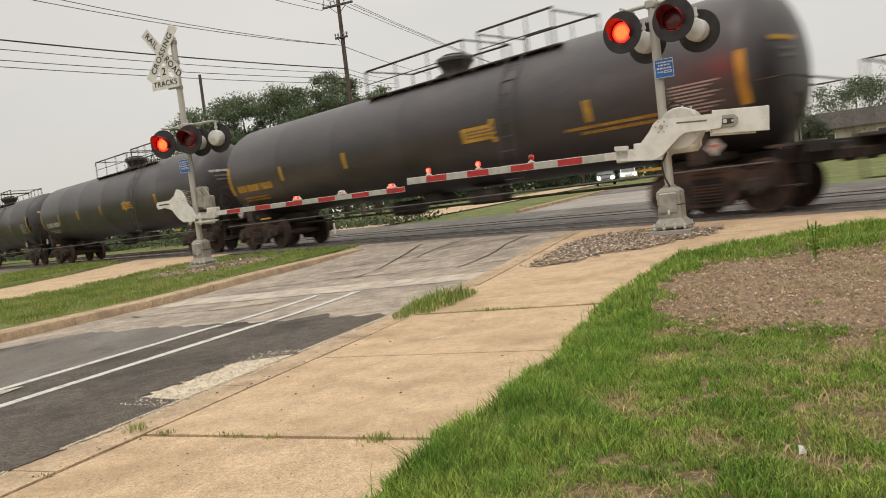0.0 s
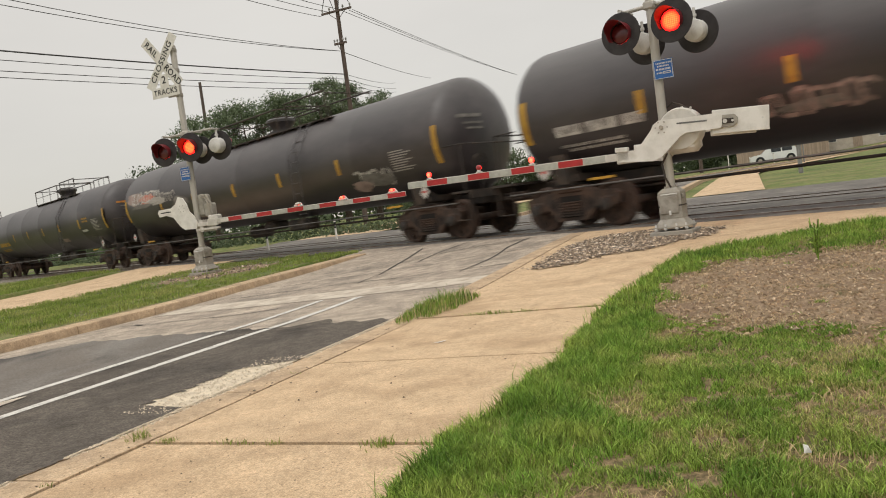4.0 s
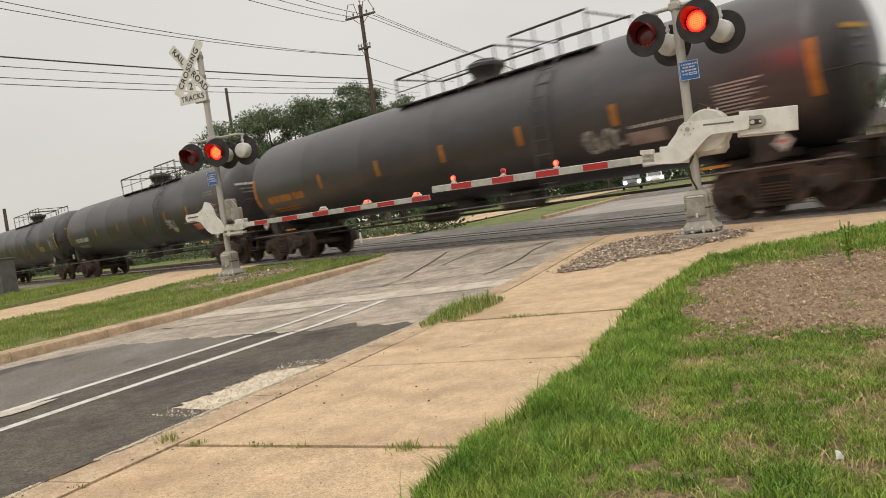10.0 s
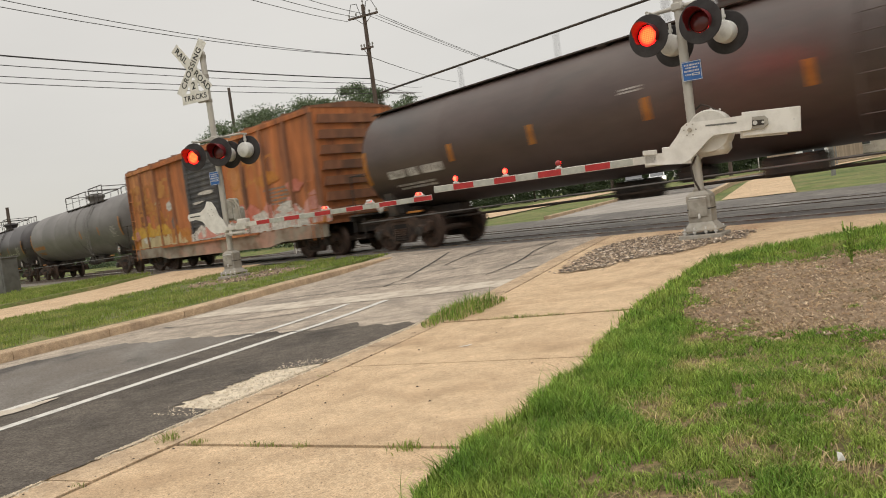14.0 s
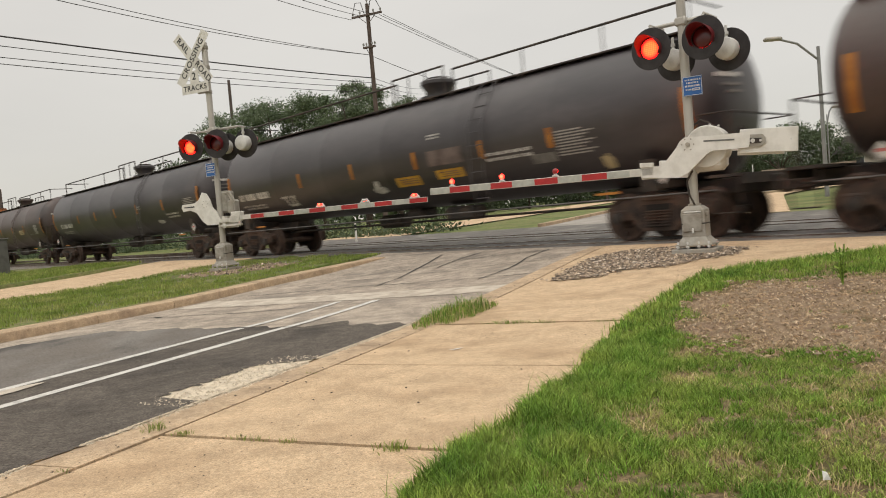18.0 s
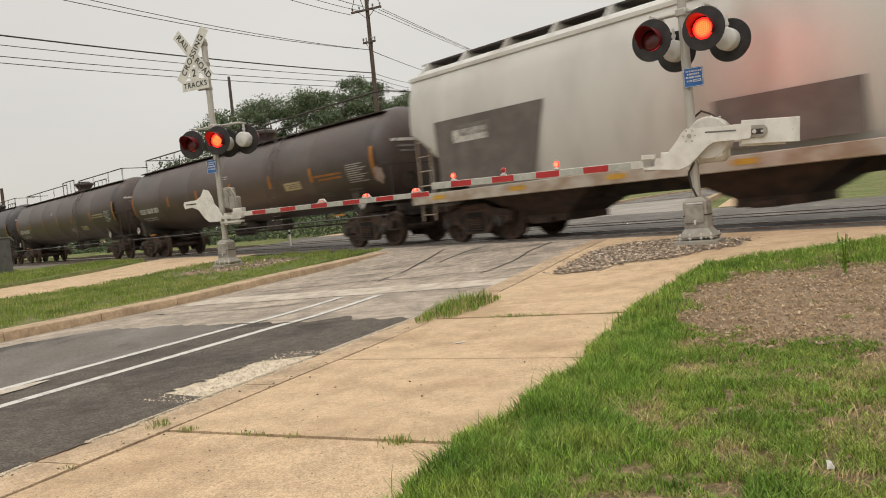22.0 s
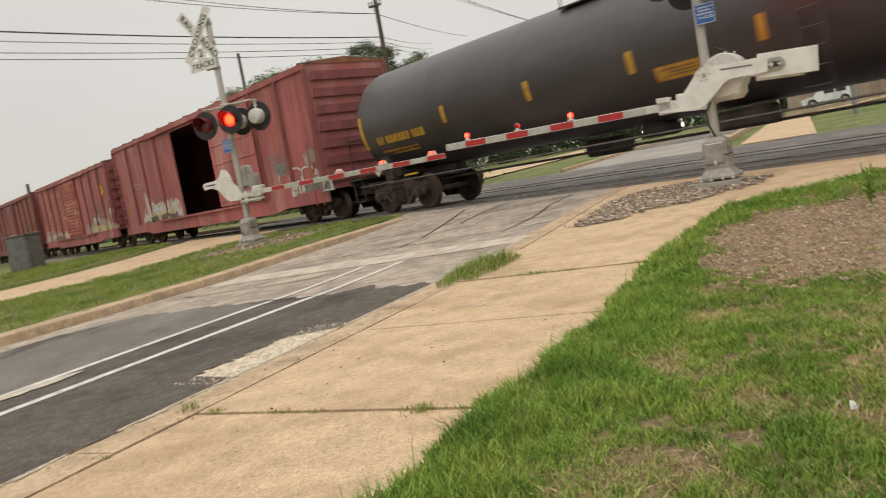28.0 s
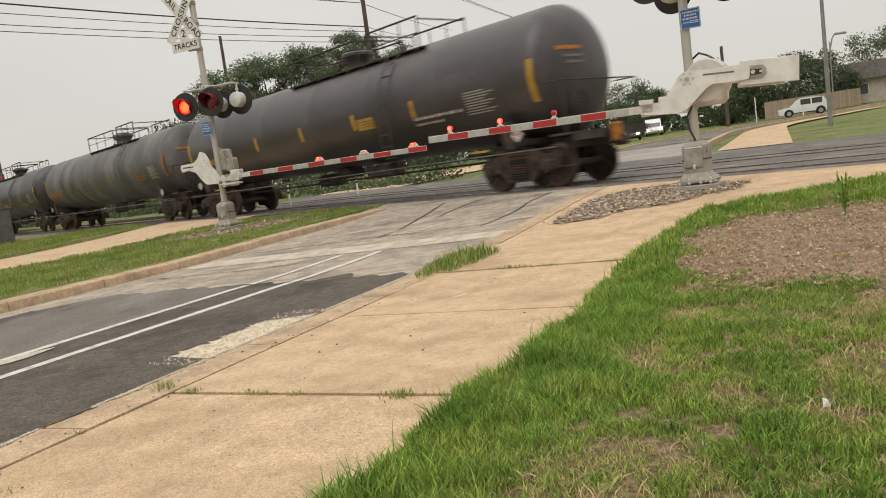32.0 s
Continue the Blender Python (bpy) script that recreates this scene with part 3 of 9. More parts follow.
# ---------------------------------------------------------------- plan
TRACK_TURN = -42.0
U = Vector((math.sin(radians(TRACK_TURN)), math.cos(radians(TRACK_TURN)), 0))   # along the track, away from the eye
N = Vector((U.y, -U.x, 0))                                                       # across the track, away from the eye
ROAD_TURN = 24.5
R = Vector((math.sin(radians(ROAD_TURN)), math.cos(radians(ROAD_TURN)), 0))      # along the road
C = Vector((R.y, -R.x, 0))                                                       # across the road, to its right
P_NEAR, P_FAR = 13.75, 18.05     # centre lines of the two tracks
RAIL_Z = 0.20
CAR_TURN = 90 - TRACK_TURN       # so that a car's x axis lies along U


def step(a, b, x):
    t = min(1, max(0, (x - a) / (b - a)))
    return t * t * (3 - 2 * t)


def rise(x, y):
    """Height of the land: it climbs gently to the tracks and goes on climbing behind them."""
    p = x * N.x + y * N.y
    return 0.2 * step(4.5, 12.3, p) + 0.0155 * max(0, min(p, 260) - 17)


def rc(a, c, dz=0.0):
    """A point by its place along and across the road."""
    q = R * a + C * c
    return (q.x, q.y, rise(q.x, q.y) + dz)


def ps(s, p, z=0.0):
    """A point by its place along and across the track."""
    q = U * s + N * p
    return (q.x, q.y, z)


def p_of(a, c):
    q = R * a + C * c
    return q.dot(N)


KERB_BACK, KERB_FACE = -3.0, -3.33
MED_EDGE, MED_BACK, OPP_EDGE = -9.2, -15.6, -22.5
ROAD_DROP = 0.13


def road_drop(a, c):
    """The carriageway lies below its kerbs, and comes up to their level at the tracks."""
    return ROAD_DROP * (1 - step(8.5, 12.0, p_of(a, c)))


def med_edge(a):
    return MED_EDGE + 0.75 * step(11.5, 16.5, a)


# ---------------------------------------------------------------- ground and road
def ground():
    cs = [-400, -250, -150, -90, -60, -45, -34, -28, -23.5, OPP_EDGE - 0.02, OPP_EDGE, -19, MED_BACK, MED_BACK + 0.02] + arange(-15, -9.6, 0.6) + \
        [MED_EDGE - 0.3, MED_EDGE - 0.28, -7, -5, KERB_FACE, KERB_BACK - 0.03, KERB_BACK] + arange(-2.5, 12, 0.5) + [14, 18, 24, 32, 45, 70, 110, 180, 280, 400]
    as_ = [-300, -150, -70, -30, -15, -8, -4] + arange(-2, 24, 0.5) + [26, 29, 33, 38, 45, 55, 70, 90, 120, 160, 220, 300, 420, 600]

    def fn(a, c):
        x, y, z = rc(a, c)
        p = p_of(a, c)
        low = 0.0
        if p < 11.6:
            if MED_EDGE - 0.29 < c < KERB_BACK - 0.01 or OPP_EDGE - 0.01 < c < MED_BACK + 0.01:
                low = 0.35
            elif KERB_BACK - 0.01 <= c < 12 and a > -3:
                low = 0.03
        elif p < 21.0:
            low = 0.30
        else:
            low = 0.04
        hump = 0.0
        if p > 22 and c > 2:
            hump = 1.3 * step(2, 30, c) * step(24, 60, p)
        return (x, y, z - low + hump)
    ob = sheet("ground", as_, cs, fn, "lawn", "grass-covered ground reaching to the horizon")
    return ob


def land(x, y):
    p = x * N.x + y * N.y
    c = x * C.x + y * C.y
    return rise(x, y) + (1.3 * step(2, 30, c) * step(24, 60, p) if p > 22 and c > 2 else 0.0)


def a_at(p, c):
    """How far along the road the line p across the track meets the line c."""
    return (p - c * C.dot(N)) / R.dot(N)


def roadway():
    # worn concrete carriageway up to the tracks
    cs = arange(MED_EDGE - 0.1, KERB_FACE + 0.05, 0.3)
    n = 60

    def fn(i, c):
        a1 = a_at(11.9, c)
        a = -14 + (a1 + 14) * i / n
        x, y, z = rc(a, c)
        return (x, y, z - road_drop(a, c))
    sheet("road", list(range(n + 1)), cs, fn, "old_road", "worn pale concrete carriageway with cracks")
    # dark newer asphalt that ends in a ragged edge; the lane beyond the lines is older and paler
    def overlay(name, c0, c1, material, label, lift, worn_edge):
        us = arange(0.0, 1.0, 0.022)
        ks = arange(-6.0, 2.0, 0.5) + arange(2.02, 6.2, 0.02) + arange(6.22, 7.2, 0.05)
        n = len(ks)
        vs, fs = [], []
        for u in us:
            c = c0 + u * (c1 - c0)
            end = 7.2 + 0.22 * noise.noise((c * 1.1, 2.0, 0)) + 0.16 * noise.noise((c * 5, 5.0, 0)) + 0.35 * step(0.35, 0.0, abs(c + 4.75)) - 0.9 * step(-8.0, -8.55, c)
            for k in ks:
                a = k if k < 5.7 else 5.7 + (end - 5.7) * (k - 5.7) / 1.5
                edge = c1
                if worn_edge:
                    worn = step(3.72, 4.10, a + 0.10 * noise.noise((a * 13, 2, 1))) * step(5.65, 5.0, a)
                    edge -= worn * (0.78 + 0.10 * noise.noise((a * 3, 0, 3)) + 0.12 * noise.noise((a * 14, 1, 3)) + 0.06 * noise.noise((a * 40, 1, 3)))
                    edge -= 0.07 * max(0, noise.noise((a * 6, 4, 3))) + 0.03 * noise.noise((a * 30, 4, 3))
                cc = c0 + u * (edge - c0)
                x, y, z = rc(a, cc)
                vs.append((x, y, z - road_drop(a, cc) + lift))
        for i in range(len(us) - 1):
            for j in range(n - 1):
                q = i * n + j
                fs.append((q, q + n, q + n + 1, q + 1))
        me = bpy.data.meshes.new(name)
        me.from_pydata(vs, [], fs)
        me.materials.append(M[material])
        tagged(new(name, me), label, kind="structure")
    overlay("road_asphalt", -5.98, -3.35, "asphalt", "dark asphalt overlay with a ragged end", 0.012, True)
    overlay("road_asphalt_old", -8.6, -5.97, "asphalt_old", "older grey asphalt lane with pale wear", 0.010, False)
    # pale gutter concrete along the kerb, bared where the asphalt has broken away
    sheet("gutter", arange(-8, 7.2, 0.4), [KERB_FACE - 0.95, KERB_FACE + 0.02], lambda a, c: (lambda q: (q[0], q[1], q[2] - road_drop(a, c) + 0.006))(rc(a, c)),
          "gutter", "pale worn concrete gutter strip")
    vs, fs = [], []
    for i, a in enumerate(arange(0.2, 7.3, 0.02)):
        w = 0.035 + 0.035 * noise.noise((a * 4, 0, 2)) + 0.03 * noise.noise((a * 21, 0, 2))
        for c, dz in ((KERB_FACE - 0.004, -0.030), (KERB_FACE + 0.012, -0.008), (KERB_FACE + 0.014 + max(0.004, w), 0.0075)):
            x, y, z = rc(a, c)
            vs.append((x, y, z + dz))
        if i:
            k = 3 * i
            fs += [(k - 3, k - 2, k + 1, k), (k - 2, k - 1, k + 2, k + 1)]
    me = bpy.data.meshes.new("kerb_wear")
    me.from_pydata(vs, [], fs)
    me.materials.append(M["crumb"])
    tagged(new("kerb_wear", me), "pale crumbled front edge of the kerb", kind="structure")
    # crumbled concrete along the kerb's foot and over the bared strip
    rng = np.random.default_rng(77)
    vs, fs = [], []
    for i in range(9500):
        a = rng.uniform(1.2, 7.6)
        k = noise.noise((a * 2.2, 0, 5))
        if rng.uniform() < 0.93:
            if k < -0.25 + 0.1 * (a > 5):
                continue
            c, lift = KERB_FACE + 0.012 + abs(rng.normal(scale=0.026)), 0.0
        else:
            a = rng.uniform(3.8, 5.5)
            c = rng.uniform(-4.12, -3.7) + 0.03 * rng.normal()
            lift = -road_drop(a, c) + 0.012
        x, y, z = rc(a, c)
        r = rng.uniform(0.003, 0.011)
        t = rng.uniform(0, 6.28)
        n0 = len(vs)
        vs += [(x + math.cos(t + j * 1.571) * r * rng.uniform(0.7, 1.4), y + math.sin(t + j * 1.571) * r, z + lift - 0.002) for j in range(4)] + [(x, y, z + lift + r * 0.8)]
        fs += [(n0 + j, n0 + (j + 1) % 4, n0 + 4) for j in range(4)]
    me = bpy.data.meshes.new("crumbs")
    me.from_pydata(vs, [], fs)
    me.materials.append(M["crumb"])
    tagged(new("crumbs", me), "pale crumbs of concrete along the kerb", "rubble", kind="stuff")

    # painted lines
    def stripe(name, a0, a1, c0, c1, w, lab):
        ass = arange(a0, a1, 0.35)
        vs, fs = [], []
        for i, a in enumerate(ass):
            c = c0 + (c1 - c0) * (a - a0) / (a1 - a0)
            for sgn in (-1, 1):
                x, y, z = rc(a, c + sgn * w / 2 + 0.012 * noise.noise((a * 5, sgn, c)))
                vs.append((x, y, z - road_drop(a, c) + 0.0155 - 0.0085 * step(6.9, 7.5, a)))
            if i:
                k = 2 * i
                fs.append((k - 2, k - 1, k + 1, k))
        me = bpy.data.meshes.new(name)
        me.from_pydata(vs, [], fs)
        me.materials.append(M["paint"])
        tagged(new(name, me), lab, kind="structure")
    stripe("lane_line", -12, 9.3, -5.40, -5.28, 0.11, "worn white lane line")
    stripe("lane_line", -12, 9.3, -6.05, -5.92, 0.11, "worn white lane line")
    # stop bar
    vs, fs = [], []
    cs = arange(MED_EDGE + 0.2, -3.6, 0.25)
    for i, c in enumerate(cs):
        k = i / (len(cs) - 1)
        for a in (9.25 + 0.3 * k + 0.05 * noise.noise((c * 3, 0, 0)), 10.1 + 0.1 * k + 0.05 * noise.noise((c * 3, 9, 0))):
            x, y, z = rc(a, c)
            vs.append((x, y, z - road_drop(a, c) + 0.0055))
        if i:
            fs.append((2 * i - 2, 2 * i - 1, 2 * i + 1, 2 * i))
    me = bpy.data.meshes.new("stop_bar")
    me.from_pydata(vs, [], fs)
    me.materials.append(M["paint_faded"])
    tagged(new("stop_bar", me), "faded white stop bar across the lane", kind="structure")
    # smeared paint between the lines
    vs, fs = [], []
    for i in range(19):
        a = 3.3 + i * 0.06
        w = 0.13 * math.sin(math.pi * i / 18) ** 0.6
        for sg in (-1, 1):
            x, y, z = rc(a, -5.80 + 0.1 * (i / 18) - 0.08 + sg * w * (0.8 + 0.5 * noise.noise((a * 9, sg, 0))))
            vs.append((x, y, z - road_drop(a, -5.8) + 0.020))
        if i:
            fs.append((2 * i - 2, 2 * i - 1, 2 * i + 1, 2 * i))
    me = bpy.data.meshes.new("paint_smear")
    me.from_pydata(vs, [], fs)
    me.materials.append(M["paint_faded"])
    tagged(new("paint_smear", me), "smeared white paint between the lane lines", kind="structure")
    # cracks in the concrete
    crack = MB()
    rnd = random.Random(11)
    for a0, c0, da, dc, n_ in ((10.6, -8.6, 0.12, 0.5, 12), (11.6, -8.2, 0.10, 0.45, 11), (10.9, -6.2, 0.55, -0.05, 8), (12.6, -8.0, 0.2, 0.45, 10), (13.3, -7.7, 0.1, 0.4, 9),
                              (8.3, -8.9, 0.05, 0.3, 8), (11.0, -4.4, 0.5, 0.02, 7), (13.0, -6.0, 0.55, 0.1, 5)):
        a, c = a0, c0
        for i in range(n_):
            a2, c2 = a + da + rnd.uniform(-0.14, 0.14), c + dc + rnd.uniform(-0.08, 0.08)
            w = rnd.uniform(0.008, 0.022)
            d = Vector((c2 - c, -(a2 - a))).normalized() * w
            q = []
            for aa, cc, sg in ((a, c, 1), (a, c, -1), (a2, c2, -1), (a2, c2, 1)):
                x, y, z = rc(aa + d.x * 0 + sg * d.x, cc + sg * d.y)
                q.append((x, y, z - road_drop(aa, cc) + 0.009))
            if c2 < KERB_FACE - 0.1 and p_of(a2, c2) < 11.8:
                crack.add(q, [(0, 1, 2, 3)])
            a, c = a2, c2
    part("crack", crack, "crack", None)
    tagged(bpy.data.objects["crack"], "dark filled cracks in the concrete road", kind="structure")

    # opposite carriageway behind the median
    sheet("road_opposite", list(range(31)), [OPP_EDGE, -19, MED_BACK], lambda i, c: (lambda a: (lambda q: (q[0], q[1], q[2] - 0.1 * (1 - step(8.5, 12, p_of(a, c)))))(rc(a, c)))(-14 + (a_at(11.9, c) + 14) * i / 30),
          "sidewalk", "pale concrete carriageway beyond the median")


def kerb_run(name, a0, a1, edge, inner, drop_fn, label, seg=1.5, parent=None):
    """Kerb stones with rounded front edges; edge(a): the face on the road side, inner: +1 or -1 towards the land."""
    top = thing(name, label, "kerb", kind="structure")
    ass = arange(a0, a1, seg)
    for a, b in zip(ass, ass[1:]):
        mb = MB()
        rows = []
        for i, aa in enumerate((a + 0.006, (a + b) / 2, b - 0.006)):
            e = edge(aa)
            d = drop_fn(aa, e)
            sec = [(0.0, -d - 0.12), (0.0, -0.035), (0.012, -0.012), (0.04, 0.0), (0.33, 0.004), (0.33, -0.2)]
            for u_, z_ in sec:
                x, y, z = rc(aa, e + inner * u_)
                rows.append((x, y, z + z_ + 0.006 * noise.noise((aa, 1, 0))))
        k = 6
        fs = [(i * k + j, i * k + j + 1, (i + 1) * k + j + 1, (i + 1) * k + j) for i in range(2) for j in range(k - 1)]
        fs += [tuple(range(k)), tuple(range(3 * k - 1, 2 * k - 1, -1))]
        mb.add(rows, fs)
        part("kerb_stone", mb, "kerb", top, smooth=True)
    return top


# edge of the lawn along the pavement, as (x, y)
LAWN_EDGE = [(-1.6, -1.5), (-1.15, 0.6), (-0.60, 1.95), (-0.20, 2.70), (-0.10, 2.90), (-0.02, 3.16), (0.16, 3.30), (0.28, 3.64), (0.42, 3.80), (0.56, 4.08), (0.86, 4.77), (1.00, 5.08), (1.20, 5.62), (1.46, 6.18),
             (1.88, 6.85), (2.36, 7.66), (2.86, 8.36), (3.24, 8.62), (3.84, 8.66), (4.99, 8.80), (6.5, 8.7), (9.0, 8.0), (14.0, 6.0)]


def lawn_table(x0, y0, nx, ny, d):
    """Signed distances to the lawn's edge on a grid: positive on the lawn, negative on the pavement."""
    gx, gy = np.meshgrid(x0 + d * np.arange(nx), y0 + d * np.arange(ny), indexing="ij")
    best, sign = np.full(gx.shape, 1e9), np.ones(gx.shape)
    for (ax, ay), (bx, by) in zip(LAWN_EDGE, LAWN_EDGE[1:]):
        dx, dy = bx - ax, by - ay
        t = np.clip(((gx - ax) * dx + (gy - ay) * dy) / (dx * dx + dy * dy), 0, 1)
        dist = np.hypot(gx - ax - t * dx, gy - ay - t * dy)
        closer = dist < best
        best = np.where(closer, dist, best)
        sign = np.where(closer, np.where((gx - ax) * dy - (gy - ay) * dx > 0, 1, -1), sign)
    return (best * sign).tolist()


LAWN_GRID = lawn_table(-3.0, -3.0, 450, 340, 0.04)


def lawn_side(x, y):
    u, v = (x + 3.0) / 0.04, (y + 3.0) / 0.04
    i, j = min(448, max(0, int(u))), min(338, max(0, int(v)))
    u, v = u - i, v - j
    a, b = LAWN_GRID[i], LAWN_GRID[i + 1]
    return (a[j] * (1 - v) + a[j + 1] * v) * (1 - u) + (b[j] * (1 - v) + b[j + 1] * v) * u


def pavement():
    """Slabs from the kerb to beyond the lawn's edge; the lawn lies over their far side."""
    top = thing("pavement", "tan concrete pavement slabs with open joints", "pavement", kind="structure")
    cuts = [-9.0, -6.0, -3.2, -0.6, 1.35, 2.89, 4.58, 6.28, 8.0]
    for i, (a, b) in enumerate(zip(cuts, cuts[1:])):
        g = {4: 0.012, 6: 0.016}.get(i, 0.012)
        lift = 0.012 if b > 6.3 else 0.0
        tilt = random.Random(i).uniform(-0.006, 0.006)
        mb = MB()
        ass, css = arange(a + g, b - g, 0.4), arange(KERB_BACK + 0.012, 0.9, 0.3)
        nv = len(css)
        vs, fs = [], []
        for aa in ass:
            for c in css:
                x, y, z = rc(aa, c)
                vs.append((x, y, z + lift + tilt * (aa - a) + 0.0012 * noise.noise((x * 0.8, y * 0.8, 0))))
        for i2 in range(len(ass) - 1):
            for j in range(nv - 1):
                fs.append((i2 * nv + j, (i2 + 1) * nv + j, (i2 + 1) * nv + j + 1, i2 * nv + j + 1))
        # skirts
        m0 = len(vs)
        ring = [j for j in range(nv)] + [i2 * nv + nv - 1 for i2 in range(1, len(ass))] + [(len(ass) - 1) * nv + j for j in range(nv - 2, -1, -1)] + [i2 * nv for i2 in range(len(ass) - 2, 0, -1)]
        for r in ring:
            vs.append((vs[r][0], vs[r][1], vs[r][2] - 0.12))
        for q in range(len(ring)):
            q2 = (q + 1) % len(ring)
            fs.append((ring[q], ring[q2], m0 + q2, m0 + q))
        mb.add(vs, fs)
        part("slab", mb, "sidewalk", top, smooth=True)
    # wide apron beside the tracks
    mb = MB()
    xs = arange(-3.0 + 0.012, 16, 0.5)
    vs, fs = [], []
    n = 14
    for c in xs:
        a0, a1 = 8.012, a_at(11.85, c)
        a1 = max(a1, a0 - 12 + 0.2) if a1 < a0 else a1
        lo = a0 if c < 2.6 else a0 - (c - 2.6) * 1.6
        for i in range(n + 1):
            a = lo + (a1 - lo) * i / n
            x, y, z = rc(a, c)
            vs.append((x, y, z + 0.0012 * noise.noise((x * 0.8, y * 0.8, 3))))
    for i in range(len(xs) - 1):
        for j in range(n):
            fs.append((i * (n + 1) + j, (i + 1) * (n + 1) + j, (i + 1) * (n + 1) + j + 1, i * (n + 1) + j + 1))
    mb.add(vs, fs)
    part("apron", mb, "sidewalk", top, smooth=True)
    # dark open joints under the slabs
    sheet("joint_bed", arange(-9, 8.5, 0.5), [KERB_BACK - 0.02, 1.0], lambda a, c: rc(a, c, -0.035), "dirt", "soil in the open joints")


def lawn():
    """The near lawn, a raised bed of soil with a bare patch."""
    xs, ys = arange(-2.0, 12, 0.16), arange(-2.0, 9.2, 0.16)

    def fn(x, y):
        d = lawn_side(x, y)
        return (x, y, rise(x, y) + (0.035 * step(-0.02, 0.25, d) + 0.02 * noise.noise((x * 1.5, y * 1.5, 0)) * step(0, 0.4, d) if d > -0.02 else -0.05))
    sheet("lawn_soil", xs, ys, fn, "grass_soil", "soil and turf of the near lawn", keep=lambda x, y: lawn_side(x, y) > -0.12)
    # bare patch
    def bare(x, y):
        dx, dy = x - 3.2, y - 5.5
        e1, e2 = abs(dx * 0.38 + dy * 0.92) / 1.75, abs(dx * 0.92 - dy * 0.38) / 1.30
        return (e1 ** 3 + e2 ** 3) ** (1 / 3) + 0.22 * noise.noise((x * 1.6, y * 1.6, 1)) + 0.12 * noise.noise((x * 5, y * 5, 1))
    xs, ys = arange(1.2, 6.0, 0.08), arange(3.3, 8.2, 0.08)
    sheet("bare_soil", xs, ys, lambda x, y: (x, y, rise(x, y) + 0.05 + 0.025 * noise.noise((x * 2.5, y * 2.5, 5)) - 0.05 * step(0.85, 1.15, bare(x, y))), "dirt",
          "bare brown soil patch with wood chips", keep=lambda x, y: bare(x, y) < 1.15)
    return bare


def blades(name, spots, h0, h1, w, material, label, seed=1, lean=0.5):
    """Grass blades, three-sided strips that bend over; spots: array of x, y, z, size."""
    rng = np.random.default_rng(seed)
    n = len(spots)
    ang = rng.uniform(0, 6.28, n)
    hh = rng.uniform(h0, h1, n) * spots[:, 3]
    ww = w * rng.uniform(0.7, 1.3, n)
    ln_ = hh * rng.uniform(0.1, 1.0, n) * lean
    dx, dy = np.cos(ang), np.sin(ang)
    px, py = -dy, dx
    tw = rng.uniform(0, 6.28, n)
    sx, sy = np.cos(tw), np.sin(tw)
    base = spots[:, :3]
    v = np.zeros((n, 5, 3))
    for k, (up, out, wd) in enumerate(((0, 0, 1), (0, 0, -1), (0.6, 0.35, 0.8), (0.6, 0.35, -0.8), (1.0, 1.0, 0))):
        v[:, k, 0] = base[:, 0] + dx * ln_ * out + sx * ww * wd
        v[:, k, 1] = base[:, 1] + dy * ln_ * out + sy * ww * wd
        v[:, k, 2] = base[:, 2] + hh * up - (0.01 if up == 0 else 0)
    idx = np.arange(n)[:, None] * 5
    quads = (idx + np.array([0, 1, 3, 2])).tolist()
    tris = (idx + np.array([2, 3, 4])).tolist()
    me = bpy.data.meshes.new(name)
    me.from_pydata(v.reshape(-1, 3).tolist(), [], quads + tris)
    me.materials.append(M[material])
    me.update()
    return tagged(new(name, me), label, "grass", kind="stuff")


def scatter(n, x0, x1, y0, y1, test, seed, size=None):
    rng = np.random.default_rng(seed)
    out = []
    for x, y in zip(rng.uniform(x0, x1, n), rng.uniform(y0, y1, n)):
        k = test(x, y)
        if k > 0:
            out.append((x, y, rise(x, y) + 0.03, k))
    return np.array(out)


